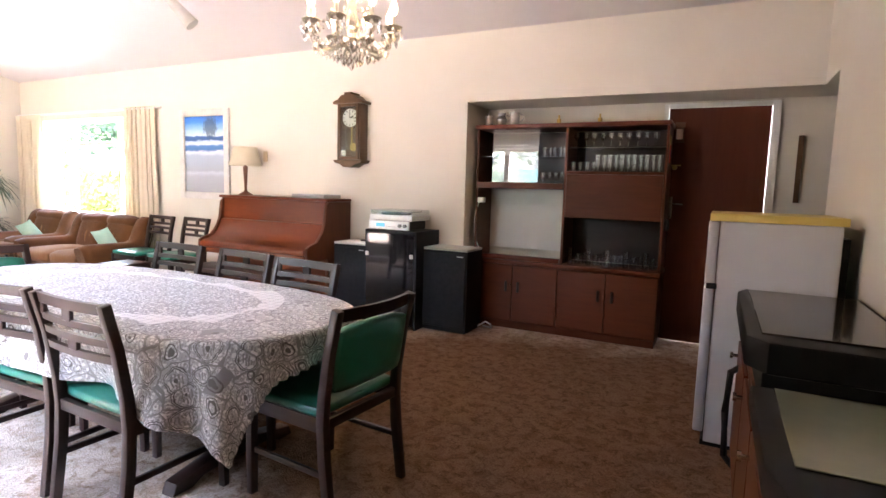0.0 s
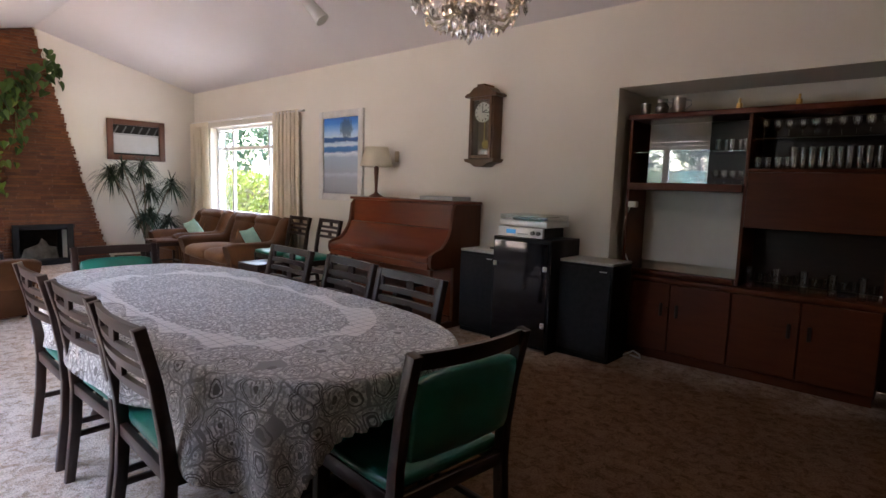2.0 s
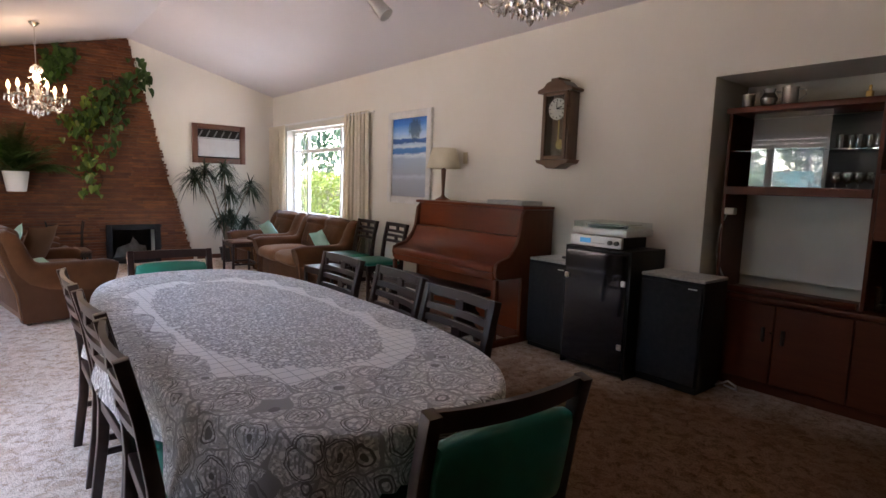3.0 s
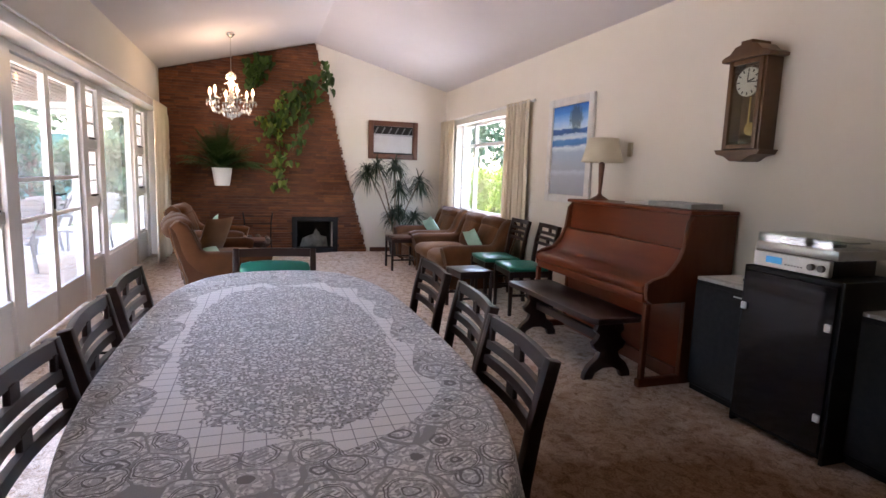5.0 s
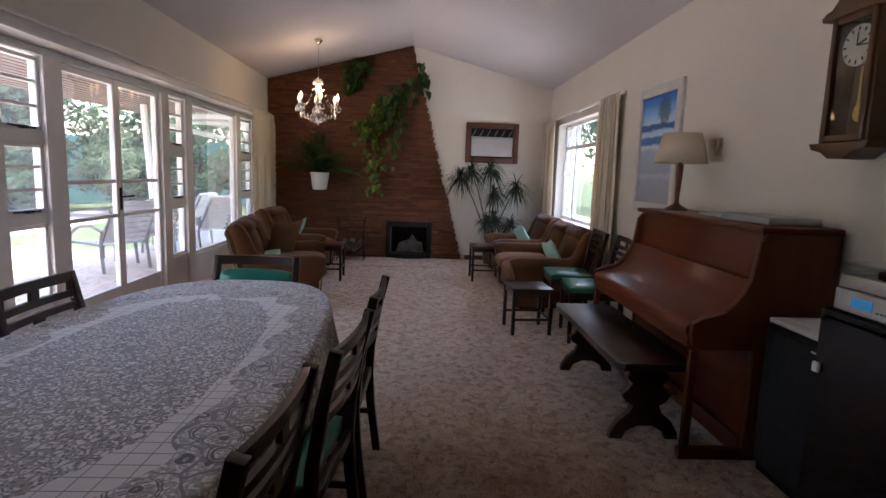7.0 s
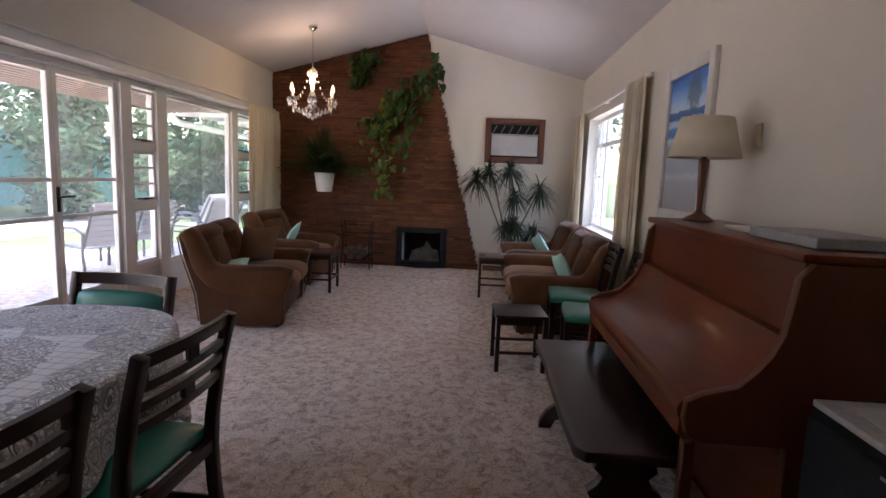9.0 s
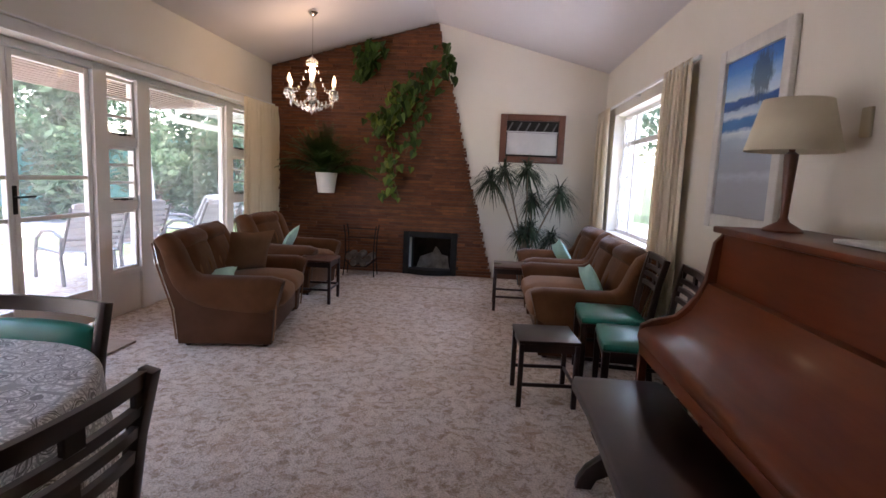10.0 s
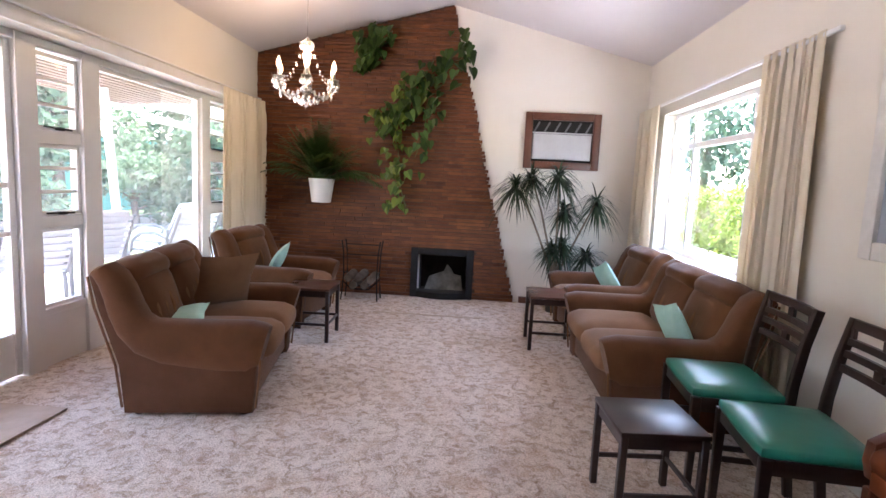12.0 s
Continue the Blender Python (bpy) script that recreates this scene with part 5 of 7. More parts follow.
def speaker(at, w, d, h, turn=0.0):
    s = thing("loudspeaker", "black floor-standing loudspeaker with a pale stone top", "loudspeaker", at, turn, "loudspeakers")
    part("cabinet", box(NB(), -w / 2, w / 2, -d / 2, d / 2, 0.04, h - 0.022, 0.005, 1), M["black"], s)
    part("plinth", box(NB(), -w / 2 + 0.01, w / 2 - 0.01, -d / 2 + 0.01, d / 2 - 0.01, 0, 0.039, 0.003, 1), M["black"], s)
    part("grille", box(NB(), -w / 2 + 0.012, w / 2 - 0.012, -d / 2 - 0.018, -d / 2 - 0.001, 0.06, h - 0.045, 0.008), M["cloth_black"], s, "black cloth grille")
    part("badge", box(NB(), w / 2 - 0.10, w / 2 - 0.04, -d / 2 - 0.021, -d / 2 - 0.0185, h - 0.07, h - 0.062), M["silver"], s)
    part("top", box(NB(), -w / 2, w / 2, -d / 2, d / 2, h - 0.021, h, 0.003, 1), M["stone_top"], s, "pale speckled stone top")
    return s


speaker((-3.27, 4.62, 0), 0.42, 0.36, 0.77)
speaker((-2.23, 4.65, 0), 0.46, 0.34, 0.785)
bm = NB()
box(bm, -3.42, -3.2, 4.5, 4.7, 0.7715, 0.776, 0.001, 1)
tagged(part("paper_sheet", bm, M["paper"]), "loose white paper sheet on the loudspeaker", "paper")
bm = NB()
rod(bm, (-3.22, 4.62, 0.7765), (-3.22, 4.62, 0.79), 0.05, seg=24)
tagged(part("coaster", bm, M["pot_dark"]), "small dark round dish on the papers", "dish")

# ---- wall unit in the alcove ----
UX0, UX1, UXM, UY0, UY1 = -2.15, -0.41, -1.27, 4.90, 5.33
unit = thing("wall_unit", "dark mahogany wall unit with glazed shelves and cupboards", "wall unit", at=(0, 0, 0))
ma = M["mahogany"]
for x in (UX0, UXM - 0.011, UX1 - 0.022):
    part("upright", box(NB(), x, x + 0.022, UY0 + 0.06, UY1, 0.673, 1.914, 0.002, 1), ma, unit)
part("cornice", box(NB(), UX0 - 0.015, UX1 + 0.01, UY0 + 0.035, UY1, 1.915, 1.955, 0.006), ma, unit)
part("base_carcass", box(NB(), UX0, UX1, UY0 + 0.02, UY1, 0.07, 0.635, 0.003, 1), ma, unit)
part("plinth", box(NB(), UX0 + 0.01, UX1 - 0.01, UY0 + 0.05, UY1, 0.0, 0.07), ma, unit)
part("worktop", box(NB(), UX0 - 0.01, UX1 + 0.01, UY0 - 0.01, UY1, 0.636, 0.672, 0.006), ma, unit)
part("moulding", box(NB(), UX0, UXM - 0.02, UY0 + 0.03, UY0 + 0.07, 0.673, 0.715, 0.008), ma, unit)
for k in range(4):
    w = (UX1 - UX0) / 4
    a = UX0 + k * w
    d = part("cupboard_door", box(NB(), a + 0.004, a + w - 0.004, UY0, UY0 + 0.019, 0.085, 0.625, 0.003, 1), ma, unit)
    hx = a + (w - 0.06 if k % 2 == 0 else 0.06)
    part("handle", box(NB(), hx - 0.011, hx + 0.011, UY0 - 0.018, UY0 - 0.001, 0.37, 0.47, 0.004, 1), M["dark"], d)
    if k == 0:
        part("lock", rod(NB(), (a + w - 0.012, UY0 - 0.008, 0.44), (a + w - 0.012, UY0 + 0.002, 0.44), 0.009), M["chrome"], d)
part("shelf", box(NB(), UX0 + 0.023, UXM - 0.012, UY0 + 0.03, UY1, 1.355, 1.41, 0.003, 1), ma, unit)
part("shelf", box(NB(), UXM + 0.012, UX1 - 0.023, UY0 + 0.06, UY1, 1.50, 1.525, 0.003, 1), ma, unit)
part("flap", box(NB(), UXM + 0.012, UX1 - 0.023, UY0 + 0.06, UY0 + 0.078, 1.105, 1.498, 0.003, 1), ma, unit)
part("flap_floor", box(NB(), UXM + 0.012, UX1 - 0.023, UY0 + 0.08, UY1, 1.106, 1.126), ma, unit)
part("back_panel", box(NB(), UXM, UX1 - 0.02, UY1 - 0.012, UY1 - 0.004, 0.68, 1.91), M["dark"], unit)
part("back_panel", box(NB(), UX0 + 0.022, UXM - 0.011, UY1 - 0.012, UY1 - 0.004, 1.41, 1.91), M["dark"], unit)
part("niche_back", box(NB(), UX0 + 0.023, UXM - 0.012, UY1 - 0.012, UY1 - 0.004, 0.75, 1.355), M["pot_white"], unit, "pale painted back of the open niche")
g = part("sliding_glass", box(NB(), -1.99, -1.535, UY0 + 0.075, UY0 + 0.081, 1.415, 1.905), M["cab_glass"], unit, "sliding glass pane")
g = part("glass_shelf", box(NB(), UX0 + 0.024, UXM - 0.013, UY0 + 0.11, UY1 - 0.02, 1.655, 1.662), M["cab_glass"], unit)
g = part("glass_shelf", box(NB(), UXM + 0.013, UX1 - 0.024, UY0 + 0.11, UY1 - 0.02, 1.735, 1.742), M["cab_glass"], unit)


def glassware(name, prof, x, y, z, label, material=None):
    ob = part(name, lathe(NB(), prof, seg=14), material or M["tumbler"])
    ob.matrix_basis = pose(x, y, z)
    return tagged(ob, label, "glass", "glassware")


def tumbler_profile(r, h):
    return [(r * 0.85, 0), (r * 0.9, 0.004), (r, h), (r * 0.94, h), (r * 0.82, 0.01), (0.0, 0.01)]


stem_prof = [(0.028, 0), (0.028, 0.003), (0.004, 0.008), (0.004, 0.055), (0.02, 0.07), (0.03, 0.095), (0.026, 0.13), (0.024, 0.13), (0.027, 0.095), (0.016, 0.072), (0.0, 0.068)]
rg = random.Random(7)
first = {}


def put_glass(kind, prof, x, y, z, label):
    if kind not in first:
        first[kind] = glassware("drinking_glass", prof, x, y, z, label)
    else:
        copy_thing(first[kind], pose(x, y, z))


for k in range(11):
    put_glass("tall", tumbler_profile(0.028, 0.15), -1.00 + k * 0.052, 5.03 + 0.03 * (k % 2), 1.526, "clear tall tumbler on the wall unit shelf")
for k in range(4):
    put_glass("short", tumbler_profile(0.030, 0.085), -1.22 + k * 0.062, 5.05, 1.526, "clear short tumbler on the wall unit shelf")
for k in range(10):
    put_glass("stem", stem_prof, -1.20 + k * 0.075, 5.06 + 0.03 * (k % 2), 1.743, "clear stemmed glass on the glass shelf")
for k in range(5):
    put_glass("short", tumbler_profile(0.030, 0.085), -1.50 + k * 0.048, 5.06 + 0.04 * (k % 2), 1.663, "")
for k in range(4):
    put_glass("goblet", [(0.03, 0), (0.03, 0.004), (0.006, 0.01), (0.006, 0.03), (0.03, 0.045), (0.04, 0.075), (0.036, 0.105), (0.033, 0.105), (0.036, 0.075), (0.025, 0.048), (0, 0.042)], -1.51 + k * 0.062, 5.08, 1.411, "clear squat goblet in the wall unit")
for k in range(14):
    kind = ("mug", tumbler_profile(0.034, 0.10)) if k % 3 else ("tall", tumbler_profile(0.028, 0.15))
    put_glass(kind[0], kind[1], -1.20 + k * 0.055, 5.02 + 0.06 * (k % 3), 0.673, "clear heavy glass on the wall unit counter")

# pewter on the cornice
tank_prof = [(0.045, 0), (0.047, 0.006), (0.041, 0.015), (0.042, 0.09), (0.044, 0.1), (0.04, 0.1), (0.038, 0.012), (0, 0.012)]
for x, sc, ear in ((-2.06, 0.9, False), (-1.93, 1.05, False), (-1.80, 1.15, True)):
    t = thing("tankard", "dull pewter tankard standing on the wall unit", "tankard", at=(x, 5.02, 1.9555), group="tankards")
    part("body", lathe(NB(), [(r * sc, z * sc) for r, z in (tank_prof if x != -1.93 else [(0.03, 0), (0.045, 0.02), (0.05, 0.05), (0.03, 0.085), (0.038, 0.11), (0.034, 0.11), (0.026, 0.085), (0.044, 0.05), (0, 0.02)])], seg=24), M["pewter"], t)
    if ear or x == -1.93:
        bm = NB()
        tube(bm, [(0.042 * sc, 0, 0.085 * sc), (0.075 * sc, 0, 0.08 * sc), (0.08 * sc, 0, 0.05 * sc), (0.044 * sc, 0, 0.02 * sc)], 0.006)
        part("handle", bm, M["pewter"], t)
for x in (-1.37, -1.0):
    bm = NB()
    box(bm, x - 0.018, x + 0.018, 5.0, 5.04, 1.9555, 2.0, 0.006)
    box(bm, x - 0.008, x + 0.008, 5.012, 5.028, 2.0, 2.035, 0.004)
    tagged(part("figurine", bm, M["brass"]), "tiny brass figure on the wall unit", "ornament", "tiny ornaments")

# keys and a little flag on the unit's end
hang = thing("key_rack", "small key rack with a flag fob and hanging keys", "key rack", at=(UX1 + 0.004, 5.0, 1.55))
part("plate", box(NB(), 0, 0.008, -0.04, 0.05, 0.16, 0.28, 0.002, 1), M["brass"], hang)
part("fob", box(NB(), 0.004, 0.012, -0.055, -0.005, 0.05, 0.2, 0.002, 1), M["flag_red"], hang, "red and white flag fob")
part("fob_band", box(NB(), 0.0125, 0.014, -0.05, -0.01, 0.1, 0.16), M["flag_blue"], hang)
bm = NB()
rod(bm, (0.008, -0.03, 0.05), (0.008, -0.03, -0.45), 0.006, seg=6)
cushion(bm, 0.0, 0.04, -0.06, 0.0, -0.52, -0.42, 0.0, 3)
part("pouch", bm, M["cloth_black"], hang, "black cord with a pouch")

# cable box beside the unit
cab = thing("wall_plug", "white wall plug with a hanging cable", "plug", at=(-2.10, 4.98, 1.23))
part("body", box(NB(), -0.035, 0.035, -0.02, 0.04, -0.02, 0.03, 0.008), M["pot_white"], cab)
bm = NB()
tube(bm, [(-0.02, 0, -0.02), (-0.05, -0.02, -0.12), (-0.06, -0.02, -0.3), (-0.03, 0.0, -0.42), (0.0, 0.02, -0.5)], 0.006)
part("cable", bm, M["pot_white"], cab)
bm = NB()
tube(bm, [(-2.02, 4.80, 0.01), (-1.96, 4.74, 0.05), (-1.90, 4.72, 0.09), (-1.86, 4.75, 0.06), (-1.88, 4.82, 0.01), (-1.98, 4.86, 0.008)], 0.007)
tagged(part("floor_cable", bm, M["pot_white"]), "loop of white cable on the carpet", "cable")

# ---- door in the alcove ----
door = thing("door_3", "flat mahogany door with a lever handle, closed", "door", kind="structure")
part("leaf", box(NB(), -0.455, 0.335, 5.345, 5.385, 0.006, 2.10, 0.003, 1), M["door"], door)
bm = NB()
box(bm, -0.50, -0.458, 5.335, 5.40, 0.0, 2.14, 0.004)
box(bm, 0.338, 0.40, 5.335, 5.40, 0.0, 2.14, 0.004)
box(bm, -0.458, 0.338, 5.335, 5.40, 2.103, 2.14, 0.004)
part("door_frame", bm, M["white"], door, "cream painted door frame")
bm = NB()
box(bm, -0.425, -0.38, 5.335, 5.344, 1.12, 1.32, 0.003, 1)
rod(bm, (-0.40, 5.34, 1.26), (-0.40, 5.29, 1.26), 0.009)
bar(bm, (-0.405, 5.29, 1.26), (-0.29, 5.29, 1.255), 0.016, 0.014, 0.004)
part("handle", bm, M["chrome"], door, "chrome lever handle on a plate")
bm = NB()
rod(bm, (-0.38, 5.345, 1.58), (-0.38, 5.30, 1.58), 0.008)
rod(bm, (-0.38, 5.30, 1.58), (-0.38, 5.28, 1.58), 0.022, 0.02, 16)
bar(bm, (-0.43, 5.335, 1.60), (-0.33, 5.335, 1.60), 0.014, 0.01, 0.002)
part("latch", bm, M["brass"], door, "brass night latch")
chart = thing("door_hanger", "small printed card hanging on the door", "card", at=(-0.36, 5.34, 1.80))
part("card", box(NB(), -0.04, 0.04, -0.006, -0.002, 0, 0.18), M["frame_wood"], chart)
part("print", box(NB(), -0.028, 0.028, -0.009, -0.0065, 0.03, 0.12), M["dial"], chart)
swp = thing("latch_plate", "tall narrow metal bolt plate on the wall", "bolt", at=(0.56, 5.36, 1.30))
part("plate", box(NB(), -0.02, 0.02, -0.015, 0.0, 0, 0.55, 0.003, 1), M["clock_wood"], swp)

# ---- fridge and serving cabinet ----
fridge = thing("fridge", "white upright fridge with a yellow board on top", "fridge", at=(0, 0, 0))
part("body", box(NB(), 0.015, 0.535, 3.13, 3.67, 0.03, 1.21, 0.008), M["fridge"], fridge)
part("back_coil", box(NB(), 0.536, 0.57, 3.16, 3.64, 0.1, 1.15), M["black"], fridge)
part("freezer_door", box(NB(), -0.04, 0.010, 3.13, 3.67, 0.88, 1.21, 0.01), M["fridge"], fridge)
part("door", box(NB(), -0.04, 0.010, 3.13, 3.67, 0.08, 0.865, 0.01), M["fridge"], fridge)
part("handle", box(NB(), -0.03, 0.02, 3.115, 3.129, 0.86, 0.89, 0.004, 1), M["black"], fridge)
part("kick_plate", box(NB(), 0.0, 0.5, 3.16, 3.64, 0.0, 0.03), M["black"], fridge)
bm = NB()
box(bm, -0.035, 0.555, 3.125, 3.675, 1.211, 1.25, 0.004)
tagged(part("board", bm, M["yellow"]), "yellow varnished board lying on the fridge", "board")

serve = thing("serving_cabinet", "brown wooden serving cabinet with smoked glass tops", "cabinet", at=(0, 0, 0))
part("body", box(NB(), 0.15, 0.59, 1.22, 2.95, 0.10, 0.679, 0.01), M["mahogany"], serve)
part("upper_body", box(NB(), 0.16, 0.59, 1.95, 2.95, 0.68, 0.789, 0.006), M["black"], serve)
part("plinth", box(NB(), 0.18, 0.59, 1.25, 2.93, 0.0, 0.10), M["black"], serve)
bm = NB()
prism(bm, [(0.11, 2.00), (0.11, 2.92), (0.14, 3.0), (0.58, 3.0), (0.60, 2.98), (0.60, 1.92), (0.17, 1.92)], "z", 0.79, 0.895, 0.012)
part("raised_top", bm, M["black"], serve, "black moulded raised top")
part("glass", box(NB(), 0.155, 0.575, 2.02, 2.94, 0.896, 0.902, 0.002, 1), M["hob"], serve, "smoked glass hot plate")
bm = NB()
prism(bm, [(0.13, 1.34), (0.13, 1.92), (0.60, 1.92), (0.60, 1.10), (0.20, 1.10)], "z", 0.68, 0.755, 0.012)
part("lower_top", bm, M["black"], serve, "black moulded lower top")
part("glass", box(NB(), 0.19, 0.575, 1.36, 1.90, 0.756, 0.761, 0.002, 1), M["shelf_glass"], serve, "pale green glass shelf")
for y0, y1 in ((1.26, 1.78), (1.80, 2.30), (2.32, 2.90)):
    d = part("door", box(NB(), 0.132, 0.149, y0, y1, 0.14, 0.66, 0.004, 1), M["mahogany"], serve)
    bm = NB()
    rod(bm, (0.131, y1 - 0.06, 0.60), (0.105, y1 - 0.06, 0.60), 0.008)
    rod(bm, (0.11, y1 - 0.06, 0.60), (0.098, y1 - 0.06, 0.60), 0.016, seg=14)
    part("knob", bm, M["chrome"], d)
bm = NB()
tube(bm, [(0.15, 2.74, 0.58), (0.105, 2.76, 0.54), (0.095, 2.76, 0.35), (0.105, 2.76, 0.14), (0.15, 2.74, 0.10)], 0.016)
part("push_handle", bm, M["black"], serve)

# ---- fireplace ----
fire = thing("fireplace", "black iron fireplace surround with a pale ash-streaked hearth back", "fireplace", kind="structure")
bm = NB()
box(bm, -9.985, -9.925, 2.19, FY0 + 0.012, 0.0, 0.60, 0.006)
box(bm, -9.985, -9.925, FY1 - 0.012, 2.94, 0.0, 0.60, 0.006)
box(bm, -9.985, -9.927, FY0 + 0.012, FY1 - 0.012, FZ - 0.012, 0.60, 0.006)
part("surround", bm, M["iron"], fire)
bm = NB()
prism(bm, [(FY0 + 0.07, 0.02), (FY1 - 0.05, 0.02), (FY1 - 0.08, 0.22), (2.70, 0.24), (2.66, 0.31), (2.61, 0.36), (2.57, 0.27), (2.48, 0.235), (FY0 + 0.13, 0.20)], "x", -10.33, -10.30)
part("fire_back", bm, M["ash"], fire, "pale ash-stained fire back")
bm = NB()
n = 16
arc = [(-9.93 + 0.09 * math.sin(math.pi * k / n), FY0 + (FY1 - FY0) * k / n) for k in range(n + 1)]
prism(bm, [(x, y) for x, y in arc] + [(-10.1, FY1), (-10.1, FY0)], "z", 0.001, 0.075, 0.004)
part("ash_lip", bm, M["iron"], fire, "curved black iron ash lip")
bm = NB()
box(bm, -9.07, -9.04, 1.92, 3.05, 0.0, 0.007, 0.002, 1)
setting("carpet_seam", bm, M["mat"], "worn carpet seam before the hearth", "carpet seam")

logr = thing("log_rack", "black wrought iron log rack holding split logs", "log rack", at=(-9.62, 1.66, 0))
bm = NB()
for s in (-1, 1):
    tube(bm, [(0.1, s * 0.21, 0), (0.08, s * 0.20, 0.12), (0.06, s * 0.19, 0.3), (0.05, s * 0.20, 0.55), (0.06, s * 0.22, 0.68)], 0.008)
    tube(bm, [(-0.12, s * 0.21, 0), (-0.12, s * 0.20, 0.12), (-0.12, s * 0.19, 0.3), (-0.12, s * 0.20, 0.55), (-0.12, s * 0.22, 0.68)], 0.008)
    rod(bm, (0.06, s * 0.19, 0.3), (-0.12, s * 0.19, 0.3), 0.007)
tube(bm, [(0.07, -0.20, 0.22), (0.07, -0.1, 0.13), (0.07, 0.1, 0.13), (0.07, 0.20, 0.22)], 0.008)
tube(bm, [(-0.12, -0.20, 0.22), (-0.12, -0.1, 0.13), (-0.12, 0.1, 0.13), (-0.12, 0.20, 0.22)], 0.008)
for z in (0.5, 0.62):
    rod(bm, (-0.12, -0.2, z), (-0.12, 0.2, z), 0.006)
part("frame", bm, M["iron"], logr)
for k, (y, z) in enumerate(((-0.07, 0.185), (0.06, 0.185), (0.0, 0.275), (0.13, 0.25), (-0.13, 0.265))):
    lg = part("log", rod(NB(), (-0.20, y, z), (0.16, y + 0.01, z + 0.004), 0.052, 0.045, 9), M["log"], logr, "split firewood log")

# ---- air conditioner ----
ac = thing("air_conditioner", "wall air conditioner in a brown wooden frame", "air conditioner", at=(XW, 3.88, 1.60))
bm = NB()
aw, ah, t = 0.43, 0.64, 0.085
box(bm, 0.0, 0.05, -aw, -aw + t, 0, ah, 0.006)
box(bm, 0.0, 0.05, aw - t, aw, 0, ah, 0.006)
box(bm, 0.0, 0.048, -aw + t, aw - t, 0, t, 0.006)
box(bm, 0.0, 0.048, -aw + t, aw - t, ah - t, ah, 0.006)
part("frame", bm, M["frame_wood"], ac, "brown wooden frame")
part("panel", box(NB(), 0.002, 0.03, -aw + t + 0.01, aw - t - 0.01, t + 0.025, 0.40, 0.006), M["ac_panel"], ac, "pale grey front panel")
part("grille_back", box(NB(), 0.001, 0.006, -aw + t, aw - t, t, ah - t), M["iron"], ac)
for k in range(6):
    y = -aw + t + 0.05 + k * (2 * (aw - t) - 0.1) / 5
    bm = NB()
    bar(bm, (0.02, y - 0.03, 0.42), (0.02, y + 0.03, 0.535), 0.02, 0.005, 0.001, (1, 0, 0))
    part("louvre", bm, M["lounger_frame"], ac)
part("rail", box(NB(), 0.006, 0.026, -aw + t, aw - t, 0.405, 0.42, 0.002, 1), M["ac_panel"], ac)

# ---- doormat ----
bm = NB()
box(bm, -6.32, -5.05, 0.13, 0.70, 0.001, 0.016, 0.005)
mat = tagged(part("door_mat", bm, M["mat"]), "thin tan mat with a dark edge by the doors", "mat")
part("edge", box(NB(), -5.049, -5.03, 0.13, 0.70, 0.001, 0.018, 0.004), M["iron"], mat, "dark bound edge")


